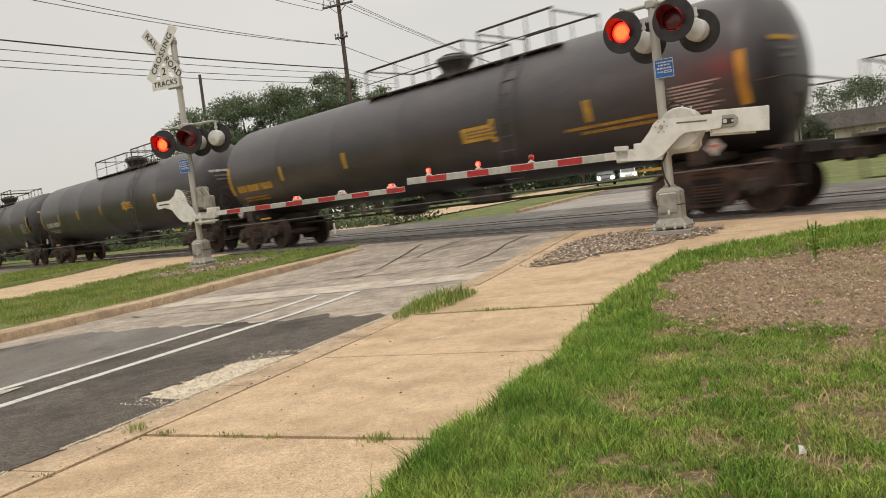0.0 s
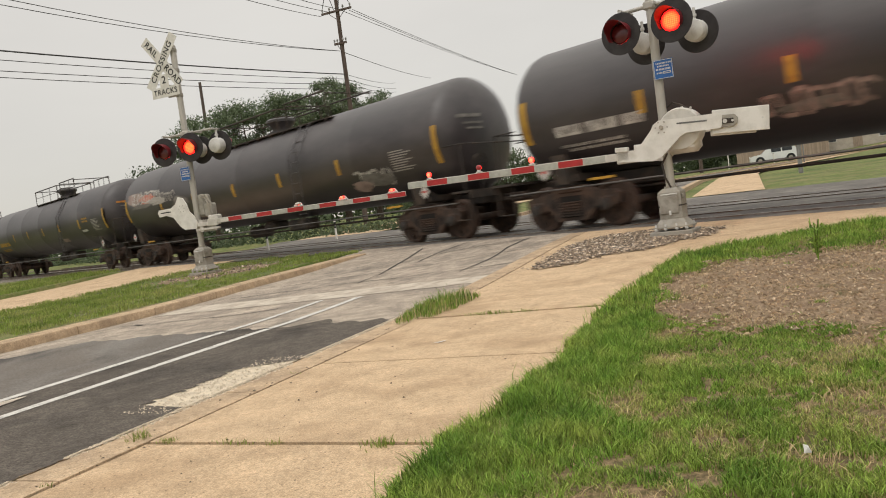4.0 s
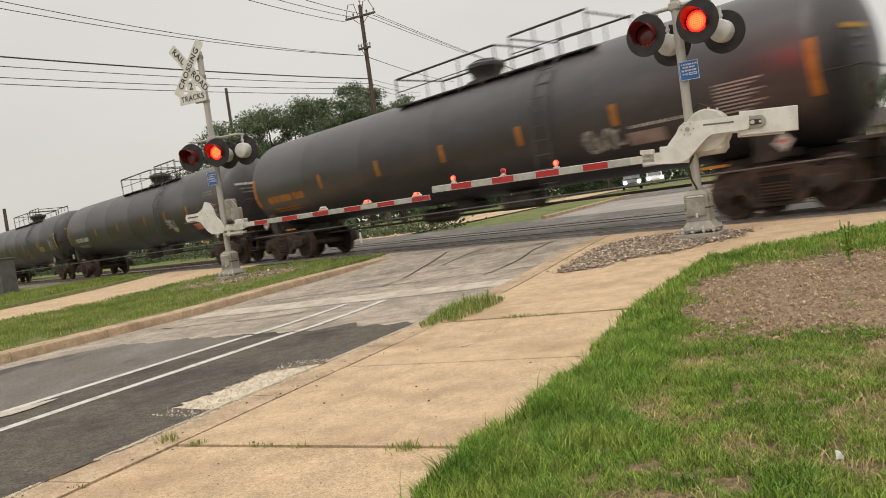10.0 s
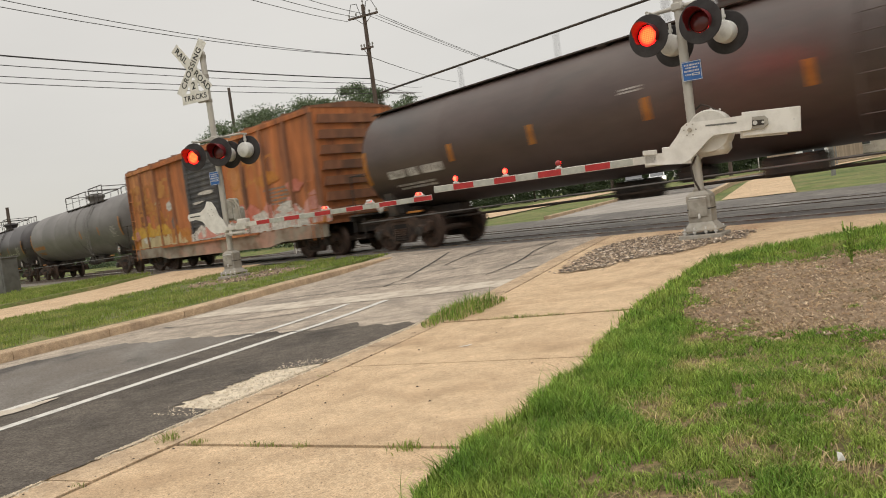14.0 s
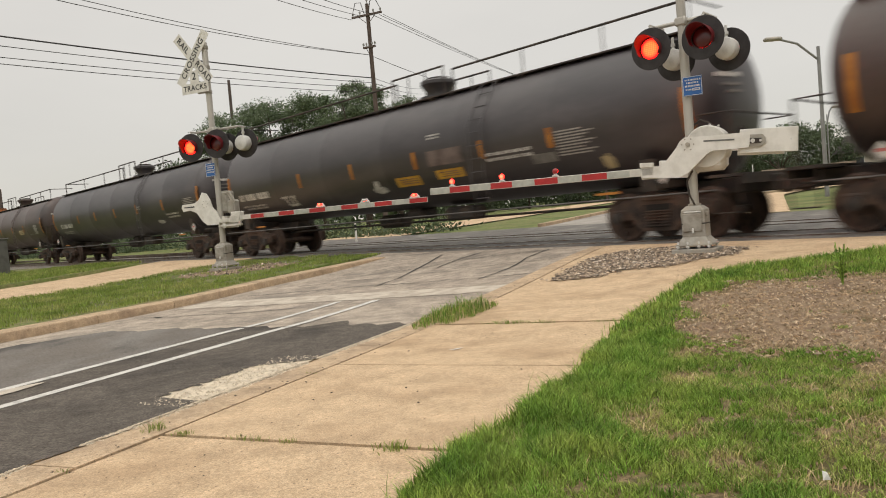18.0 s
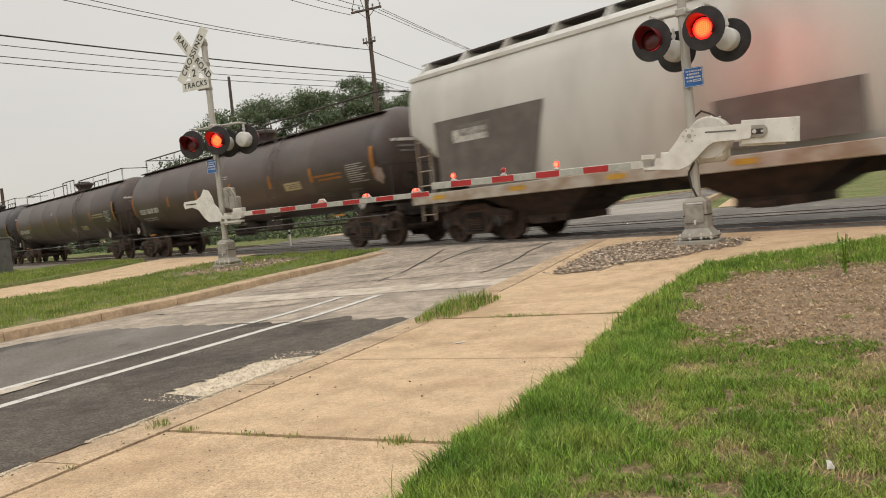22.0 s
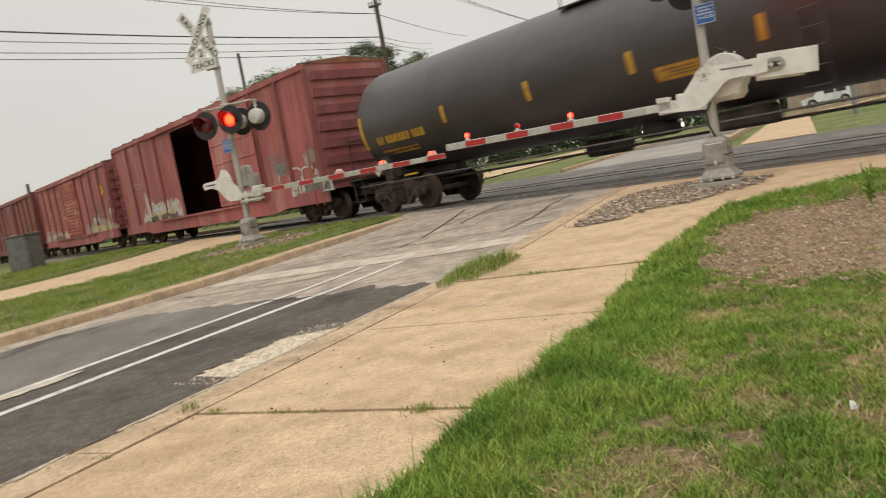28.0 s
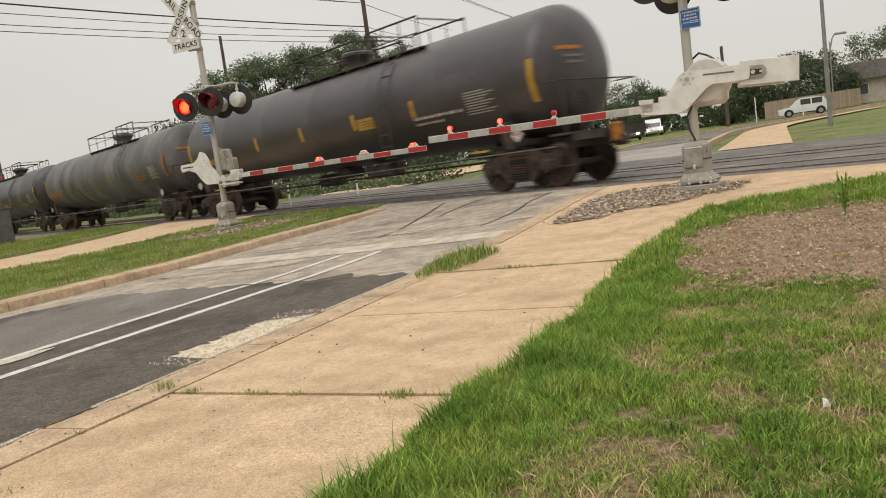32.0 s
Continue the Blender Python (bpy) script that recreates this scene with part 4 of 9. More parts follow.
def grass(bare):
    def near(x, y):
        d = lawn_side(x, y) + 0.07 * noise.noise((x * 5, y * 5, 7)) + 0.03 * noise.noise((x * 17, y * 17, 7))
        if d < 0.03:
            return 0
        b = bare(x, y)
        if b < 0.95 or (b < 1.18 and noise.noise((x * 4, y * 4, 6)) > (b - 1.02) * 4):
            return 0.5 if noise.noise((x * 5, y * 5, 2)) > 0.52 else 0
        # many small worn spots inside, none in the thick fringe
        thin = 0.70 * noise.noise((x * 4.6, y * 4.6, 8)) + 0.50 * noise.noise((x * 11, y * 11, 11)) + 0.22 * noise.noise((x * 1.0, y * 1.0, 3))
        inner = step(0.35, 0.85, d)
        if thin > 0.42 - 0.14 * inner and inner > 0.2:
            return 0.45 if noise.noise((x * 16, y * 16, 1)) > 0.30 else 0
        if thin > 0.05 and inner > 0.3 and noise.noise((x * 15, y * 15, 1)) > 0.12:
            return 0
        k = 0.70 + 0.40 * noise.noise((x * 3.0, y * 3.0, 4)) + 0.30 * noise.noise((x * 8, y * 8, 4))
        k *= 1.35 - 0.45 * inner
        if d < 0.07:
            k *= 0.75
        return max(0.28, k)
    def patchy(x, y):
        """Where the lawn inside is thin: short pale blades between straw."""
        return 0.6 * noise.noise((x * 2.1, y * 2.1, 31)) + 0.5 * noise.noise((x * 5.5, y * 5.5, 32)) + 0.25 * noise.noise((x * 13, y * 13, 33))

    def tall(x, y):
        k = near(x, y)
        if k <= 0:
            return 0
        d = lawn_side(x, y)
        fringe = 1 - step(0.25, 0.75, d)
        q = patchy(x, y) + 0.75 * fringe
        if q < -0.10:
            return 0
        return k * (0.75 + 0.45 * min(1, q))

    def short(x, y):
        k = near(x, y)
        return 0 if k <= 0 or patchy(x, y) > 0.34 else 0.5 * k + 0.25
    blades("grass_near", scatter(270000, -0.9, 3.6, 1.3, 5.2, tall, 1), 0.035, 0.095, 0.0021, "blade", "green lawn grass, thick and uncut at its edge", 1, 1.15)
    blades("grass_short", scatter(260000, -0.9, 3.6, 1.3, 5.2, short, 41), 0.02, 0.065, 0.0019, "blade_short", "short thin grass between worn spots", 41, 1.5)
    def rest(x, y):
        if -0.9 < x < 3.6 and y > 1.3 or lawn_side(x, y) < 0.05:
            return 0
        return 1.1 + 0.4 * noise.noise((x * 2, y * 2, 4))
    blades("grass_rest", scatter(180000, -1.6, 10.5, -2.0, 5.1, rest, 22), 0.03, 0.09, 0.009, "blade", "green lawn grass round the standpoint", 22, 1.0)
    blades("grass_mid", scatter(120000, 0.6, 8.0, 5.0, 9.0, near, 2), 0.03, 0.10, 0.0035, "blade", "green lawn grass beside the bare soil", 2, 1.0)
    blades("grass_ends", scatter(9000, -0.7, 3.2, 1.5, 8.6, lambda x, y: 1.0 if 0.0 < lawn_side(x, y) < 0.14 and noise.noise((x * 6, y * 6, 21)) > 0.05 else 0, 12), 0.07, 0.15, 0.0016, "blade", "longer stray blades at the edge of the lawn", 12, 1.3)
    blades("dry_grass", scatter(120000, -0.6, 5.0, 1.5, 8.0, lambda x, y: 0 if lawn_side(x, y) < 0.08 or bare(x, y) < 0.75 else 0.95 if patchy(x, y) < -0.06 else 0.5 if noise.noise((x * 9, y * 9, 44)) > 0.1 else 0, 3), 0.014, 0.05, 0.0018, "dry", "dry straw in the lawn", 3, 2.0)

    def tuft(x, y):
        c, a = x * C.x + y * C.y, x * R.x + y * R.y
        e = ((a - 6.9) / 0.85) ** 2 + ((c + 2.98 - 0.05 * (a - 6.9)) / 0.24) ** 2 + 0.7 * noise.noise((x * 6, y * 6, 3))
        return max(0.4, 1.25 * (1.1 - e)) if e < 1 else 0
    blades("grass_tuft", scatter(17000, -1.2, 0.9, 5.2, 7.9, tuft, 5), 0.035, 0.125, 0.0024, "blade", "long grass tuft growing over the kerb", 5, 0.8)

    blades("dry_tuft", scatter(6500, -1.2, 0.9, 5.2, 7.9, tuft, 15), 0.03, 0.10, 0.002, "dry", "dry blades in the tuft by the kerb", 15, 1.3)

    rng = np.random.default_rng(6)
    spots = []
    for a, c, ra, rc_, n, k in ((2.95, -3.10, 0.05, 0.05, 60, 1.7), (2.90, -2.86, 0.03, 0.05, 40, 0.9), (2.89, -2.42, 0.02, 0.10, 36, 0.6), (2.88, -2.20, 0.02, 0.05, 20, 0.7), (2.88, -1.62, 0.05, 0.08, 90, 0.8), (2.89, -1.35, 0.015, 0.12, 30, 0.5),
                                (6.29, -2.25, 0.05, 0.22, 260, 1.0), (6.28, -1.95, 0.03, 0.10, 70, 0.8), (6.28, -1.35, 0.02, 0.20, 90, 0.7), (6.28, -0.75, 0.02, 0.22, 120, 0.8), (6.28, -0.35, 0.03, 0.12, 80, 1.0), (2.3, -3.02, 0.03, 0.03, 14, 0.8), (1.75, -2.75, 0.03, 0.06, 20, 0.6), (4.3, -3.02, 0.02, 0.03, 12, 0.5)):
        for q in range(n):
            x, y, z = rc(a + rng.normal() * ra * 0.6, c + rng.normal() * rc_ * 0.6)
            spots.append((x, y, z + 0.004, 0.62 * k * rng.uniform(0.4, 1.3)))
    blades("joint_weeds", np.array(spots), 0.015, 0.06, 0.0022, "blade_far", "small weeds in the pavement joints", 6, 1.6)

    def median(x, y):
        c, a = x * C.x + y * C.y, x * R.x + y * R.y
        if not (MED_BACK + 0.3 < c < med_edge(a) - 0.30 and p_of(a, c) < 11.4):
            return 0
        b = math.hypot((x + 5.0) / 1.6, (y - 18.6) / 1.5)
        if b < 1.0 and noise.noise((x * 3, y * 3, 0)) > -0.25:
            return 0
        k = 0.85 + 0.5 * noise.noise((x * 1.3, y * 1.3, 3)) + 0.3 * noise.noise((x * 4, y * 4, 3))
        if noise.noise((x * 1.8, y * 1.8, 9)) + 0.5 * noise.noise((x * 5, y * 5, 9)) > 0.33 or (a > 12.5 and noise.noise((x * 2.5, y * 2.5, 5)) > 0.1):
            return 0
        return max(0.3, k)
    def verge(x, y):
        c, a = x * C.x + y * C.y, x * R.x + y * R.y
        if not (c < OPP_EDGE - 0.3 and 4.0 < p_of(a, c) < 11.2):
            return 0
        return max(0, 0.8 + 0.7 * noise.noise((x * 0.7, y * 0.7, 3)) + 0.4 * noise.noise((x * 3, y * 3, 3)) - 0.25)
    blades("verge_grass", scatter(60000, -26, -11, 14, 34, verge, 17), 0.05, 0.20, 0.012, "blade_far", "rough grass beside the tracks", 17, 0.8)
    blades("median_grass", scatter(150000, -15, 0.5, 6, 22, median, 7), 0.02, 0.075, 0.006, "blade_far", "rough green grass on the median", 7, 0.7)


# ---------------------------------------------------------------- tracks
def tracks():
    lo, hi = -70.0, 170.0
    # ballast bed
    sheet("ballast_bed", arange(lo, hi, 4), [11.2, 11.75, 12.6, 15.0, 15.9, 16.8, 19.3, 20.2, 21.5],
          lambda s, p: ps(s, p, {11.2: -0.12, 11.75: 0.02, 21.5: 0.0}.get(p, 0.075) + 0.02 * noise.noise((s * 0.7, p, 0))), "ballast", "grey crushed stone track bed", smooth=False)
    for k, p0 in enumerate((P_NEAR, P_FAR)):
        tr = thing("railway_track", "steel rails on dark timber ties", "railway track", kind="structure")
        for side in (-1, 1):
            prof = [(-0.07, -0.16), (0.07, -0.16), (0.07, -0.145), (0.012, -0.12), (0.012, -0.045), (0.036, -0.03), (0.036, -0.003), (-0.036, -0.003), (-0.036, -0.03), (-0.012, -0.045), (-0.012, -0.12), (-0.07, -0.145)]
            mb, top = MB(), MB()
            nn = len(prof)
            vs = [ps(s, p0 + side * 0.755 + dp, RAIL_Z + dz) for s in (lo, hi) for dp, dz in prof]
            mb.add(vs, [(i, (i + 1) % nn, nn + (i + 1) % nn, nn + i) for i in range(nn)])
            part("rail", mb, "rail", tr)
            top.add([ps(s, p0 + side * 0.755 + dp, RAIL_Z + 0.001) for s in (lo, hi) for dp in (-0.03, 0.03)], [(0, 1, 3, 2)])
            part("running_surface", top, "rail_top", tr)
        # ties: shared mesh, left out where the road crosses
        tie = MB().box((0, 0, 0), (0.22, 2.6, 0.17), b=0.012).mesh("tie")
        s = 17.6 if k == 0 else 22.0
        count = 0
        while count < 95:
            part("tie", tie, "tie", tr, m=Matrix.Translation(ps(s, p0, RAIL_Z - 0.245)) @ pose(0, 0, 0, 0, 0, CAR_TURN))
            s += 0.55
            count += 1
        s = (3.4 if k == 0 else 3.2)
        for i in range(14):
            part("tie", tie, "tie", tr, m=Matrix.Translation(ps(s - 0.55 * i - 4, p0, RAIL_Z - 0.245)) @ pose(0, 0, 0, 0, 0, CAR_TURN))
    # asphalt and timber fill between the rails where road and pavement cross
    bands = [(11.85, 12.93), (13.09, 14.41), (14.59, 17.22), (17.38, 18.71), (18.89, 21.9)]
    top = thing("crossing_surface", "dark patched asphalt between the rails at the crossing", "level crossing", kind="structure")
    for i, (p0, p1) in enumerate(bands):
        mb = MB()
        n = 34
        vs, fs = [], []
        prow = arange(p0, p1, 0.3)
        for p in prow:
            # from left of the opposite carriageway to the far side of the pavement
            for j in range(n + 1):
                c = -23.5 + (8.5 + 23.5) * j / n
                q = R * a_at(p, c) + C * c
                edge = 0.0 if 0 < prow.index(p) < len(prow) - 1 else -0.012
                up = (p - p0) / (p1 - p0) * (rise(q.x, q.y) + 0.055 - RAIL_Z) if i == 4 else 0.0
                vs.append((q.x, q.y, RAIL_Z - 0.012 + edge + up + 0.010 * noise.noise((q.x * 1.2, q.y * 1.2, i))))
        for a in range(len(prow) - 1):
            for j in range(n):
                fs.append((a * (n + 1) + j, (a + 1) * (n + 1) + j, (a + 1) * (n + 1) + j + 1, a * (n + 1) + j + 1))
        mb.add(vs, fs)
        part("panel", mb, "crossing", top, smooth=True)


# ---------------------------------------------------------------- crossing signals
FLIPS = []            # (object, local pose, lit at the even beat)


def text_part(words, size, parent, m, material="sign_black", name="lettering", spacing=1.0):
    cu = bpy.data.curves.new(name, "FONT")
    cu.body, cu.size, cu.align_x, cu.align_y, cu.extrude, cu.space_character = words, size, "CENTER", "CENTER", 0.0015, spacing
    cu.offset = size * 0.012
    tmp = bpy.data.objects.new("lettering_source", cu)
    scene.collection.objects.link(tmp)
    me = bpy.data.meshes.new_from_object(tmp.evaluated_get(bpy.context.evaluated_depsgraph_get()))
    bpy.data.objects.remove(tmp)
    return part(name, me, material, parent, m=m)


def lamp_head(parent, m, lit_even, size=1.0, lens="lens_lit"):
    """A flasher that looks along its local -y: black background plate, hooded red lens, pale housing behind."""
    plate = MB().lathe([(0.1495, 0.004), (0.30, 0.004), (0.305, -0.004), (0.30, -0.012), (0.1495, -0.012)], 36, pose(0, 0, 0, 90, 0, 0), closed=True)
    head = part("lamp", plate, "black_disc", parent, "round black signal plate with a hooded red lens", m, smooth=True)
    head.scale = (size, size, size)
    # hood: a sleeve cut away below; its red colour paints in the lens glow
    hood = MB()
    n, rr = 22, 0.165
    vs = []
    for i in range(n + 1):
        t = radians(-35 + 250 * i / n)
        d = 0.27 * (0.35 + 0.65 * max(0, math.sin(t)) ** 0.7) + 0.02
        for r in (rr, rr + 0.004):
            vs += [(math.cos(t) * r, 0.0, math.sin(t) * r), (math.cos(t) * r * 1.03, -d, math.sin(t) * r * 1.03)]
    fs = []
    for i in range(n):
        a, b = i * 4, (i + 1) * 4
        fs += [(a, a + 1, b + 1, b), (a + 2, b + 2, b + 3, a + 3), (a + 1, a + 3, b + 3, b + 1), (a, b, b + 2, a + 2)]
    hood.add(vs, fs)
    part("hood", hood, "hood_glow_red", head, "dark lamp hood, tinted red for the glow of the lens", smooth=True)
    house = MB().lathe([(0.158, 0.014), (0.160, 0.05), (0.158, 0.15), (0.146, 0.185), (0.10, 0.21), (0.03, 0.22)], 28, pose(0, 0, 0, -90, 0, 0))
    part("housing", house, "housing", head, "pale grey round lamp housing", smooth=True)
    part("bracket", MB().cyl((0, 0.07, 0.14), (0, 0.07, 0.33), 0.022, 8).cyl((0, 0.07, 0.20), (0, 0.07, 0.24), 0.035, 8), "housing", head, smooth=True)
    # added disc with a lit and a dark face; turning it over imitates each flash
    face = MB().lathe([(0.002, 0.030), (0.07, 0.024), (0.12, 0.013), (0.148, 0.001)], 28, pose(0, 0, 0, 90, 0, 0)).mesh("reflector", True)
    back = MB().lathe([(0.002, 0.030), (0.07, 0.024), (0.12, 0.013), (0.148, 0.001)], 28, pose(0, 0, 0, -90, 0, 0)).mesh("reflector", True)
    me = bpy.data.meshes.new("reflector")
    vs, fs, mi = [], [], []
    for k, src in enumerate((face, back)):
        o = len(vs)
        vs += [tuple(v.co) for v in src.vertices]
        for pl in src.polygons:
            fs.append(tuple(i + o for i in pl.vertices))
            mi.append(k)
    me.from_pydata(vs, [], fs)
    me.materials.append(M[lens])
    me.materials.append(M["lens_dark"])
    me.polygons.foreach_set("material_index", mi)
    me.polygons.foreach_set("use_smooth", [True] * len(mi))
    ref = new("reflector", me)
    ref.parent = head
    ref["label"] = "red lens disc, lit on one face, added to turn over for the flashing"
    if lit_even is not None:
        FLIPS.append((ref, Vector((0, -0.004, 0)), lit_even))
    else:
        ref.matrix_basis = pose(0, -0.004, 0, 0, 0, 180)
    return head


def arm_lamp(parent, m, lit_even, wide=False):
    """A lamp on the arm; the wide kind is a low housing that shows its lens as a slot."""
    if wide:
        shell = MB().box((0, 0, 0.018), (0.24, 0.06, 0.036), b=0.008).prism([(-0.10, 0.03), (0.10, 0.03), (0.06, 0.095), (-0.06, 0.095)], None, 0.05)
    else:
        shell = MB().box((0, 0, 0.012), (0.10, 0.05, 0.024), b=0.006).box((0, 0, 0.035), (0.05, 0.04, 0.03), b=0.005)
    base = part("arm_lamp", shell, "housing", parent, "low pale lamp housing on the gate arm" if wide else "small red lamp on the gate arm", m)
    at = Vector((0, 0, 0.066 if wide else 0.085))
    sx, sz, off = (1.5, 0.62, 0.029) if wide else (1.0, 1.0, 0.0)
    # flashing lenses get a lit and an unlit face, turned over to imitate switching
    vs, fs, mi = [], [], []
    for k, rx in enumerate((90, -90)):
        src = MB().lathe([(0.048, 0.0), (0.046, 0.012), (0.03, 0.028), (0.005, 0.034)], 18, pose(0, 0, 0, rx, 0, 0))
        o = len(vs)
        vs += [(x * sx, y + math.copysign(off, y) if y else y + (off if k else -off), z * sz) for x, y, z in src.v]
        for f in src.f:
            fs.append(tuple(i + o for i in f))
            mi.append(0 if lit_even == "always" else k)
    me = bpy.data.meshes.new("lamp_lens")
    me.from_pydata(vs, [], fs)
    me.materials.append(M["arm_lit"])
    me.materials.append(M["housing" if wide else "arm_lens"])
    me.polygons.foreach_set("material_index", mi)
    lens = new("lamp_lens", me)
    lens.parent = base
    lens.location = at
    lens["label"] = "lit red lens" if lit_even == "always" else "red lens, lit on one face"
    if lit_even != "always":
        FLIPS.append((lens, at, lit_even))


def blue_sign(parent, m):
    sg = part("emergency_sign", MB().box((0, 0, 0), (0.33, 0.006, 0.34), b=0.002), "sign_blue", parent, "blue emergency notice plate with white lettering", m)
    brd = MB()
    for z in (-0.16, 0.16):
        brd.box((0, -0.005, z), (0.31, 0.003, 0.008))
    for x in (-0.155, 0.155):
        brd.box((x, -0.005, 0), (0.008, 0.003, 0.328))
    part("border", brd, "sign_white", sg)
    rnd = random.Random(3)
    for i, (z, w, h) in enumerate(((0.105, 0.24, 0.026), (0.055, 0.20, 0.026), (0.0, 0.25, 0.030), (-0.062, 0.09, 0.024))):
        bar = MB()
        x = -w / 2 - (0.07 if i == 3 else 0)
        while x < w / 2 - (0.07 if i == 3 else 0):
            ww = rnd.uniform(0.012, 0.02)
            bar.box((x + ww / 2, -0.005, z), (ww, 0.003, h))
            x += ww + rnd.choice((0.007, 0.007, 0.014))
        part("writing", bar, "sign_white", sg)
    part("writing", MB().box((0.06, -0.005, -0.062), (0.13, 0.003, 0.042)), "sign_white", sg)
    part("writing", MB().box((0.06, -0.008, -0.062), (0.10, 0.003, 0.018)), "sign_blue", sg)
    return sg


def base_and_mast(sg, height, r=0.062):
    part("foundation", MB().box((0, 0, 0.035), (0.62, 0.52, 0.07), b=0.01), "cast", sg, "steel foundation plate")
    bolt = MB().lathe([(0.014, 0.0), (0.014, 0.015), (0.026, 0.017), (0.026, 0.045), (0.014, 0.047), (0.014, 0.10)], 8).mesh("anchor_bolt")
    for x in (-0.22, -0.08, 0.08, 0.22):
        for y in (-0.22, 0.22):
            part("anchor_bolt", bolt, "housing", sg, m=Matrix.Translation((x, y, 0.075)))
    part("base_flange", MB().box((0, 0, 0.125), (0.52, 0.48, 0.03), b=0.008), "cast", sg, "cast base flange")
    box = part("junction_box", MB().add([(sx * w, sy * d, z) for w, d, z in ((0.24, 0.20, 0.14), (0.165, 0.145, 0.24), (0.165, 0.15, 0.26), (0.165, 0.15, 0.63), (0.10, 0.10, 0.69)) for sx, sy in ((-1, -1), (1, -1), (1, 1), (-1, 1))],
               [(i * 4 + j, i * 4 + (j + 1) % 4, i * 4 + 4 + (j + 1) % 4, i * 4 + 4 + j) for i in range(4) for j in range(4)] + [(16, 17, 18, 19), (3, 2, 1, 0)]), "cast", sg, "cast grey junction box at the foot of the mast")
    part("box_lid", MB().box((-0.01, -0.158, 0.45), (0.27, 0.03, 0.27), b=0.012), "cast", box)
    part("seam", MB().box((0, 0, 0.43), (0.345, 0.315, 0.018), b=0.004), "steel_dark", box)
    for sx in (-1, 1):
        part("lug", MB().box((sx * 0.178, -0.06, 0.56), (0.03, 0.05, 0.07), b=0.008), "cast", box)
        part("gusset", MB().prism([(sx * 0.16, 0.145), (sx * 0.235, 0.145), (sx * 0.16, 0.27)], Matrix.Translation((0, -0.1, 0)), 0.02), "cast", box)
    part("latch", MB().box((0.0, -0.18, 0.33), (0.03, 0.03, 0.07), b=0.006), "housing", box)
    part("hinge", MB().cyl((-0.12, -0.16, 0.60), (0.12, -0.16, 0.60), 0.012, 6), "housing", box)
    mast = part("mast", MB().cyl((0, 0, 0.6), (0, 0, height), r, 20).lathe([(r, 0), (r * 0.8, 0.03), (0.005, 0.05)], 20, Matrix.Translation((0, 0, height))), "pole_alu", sg, "tall round aluminium mast", smooth=True)
    part("collar", MB().cyl((0, 0, 0.63), (0, 0, 0.72), r + 0.028, 16), "cast", mast, smooth=True)
    return mast


def gate_arm(parent, length, start, z, stripe, y, lamps, m, red_first=True, wide=False):
    """A striped arm that reaches out along the -x of the pose m."""
    x0, x1 = -start, -length
    arm = part("gate_arm", MB().box(((x0 + x1) / 2, y, z), (abs(x1 - x0), 0.035, 0.115), b=0.004), "alu", parent, "red and white striped barrier arm", m)
    x, red = x1 + 0.0, red_first
    while x < x0 - 0.45:
        w = min(stripe, x0 - 0.36 - x)
        part("red_stripe" if red else "white_stripe", MB().box((x + w / 2, y, z), (w - 0.002, 0.039, 0.098)), "arm_red" if red else "arm_white", arm)
        x += w
        red = not red
    for xx, state in lamps:
        arm_lamp(parent, m @ Matrix.Translation((-xx, y, z + 0.058)), state, wide)
    return arm


NEAR_PLATE = 4.14


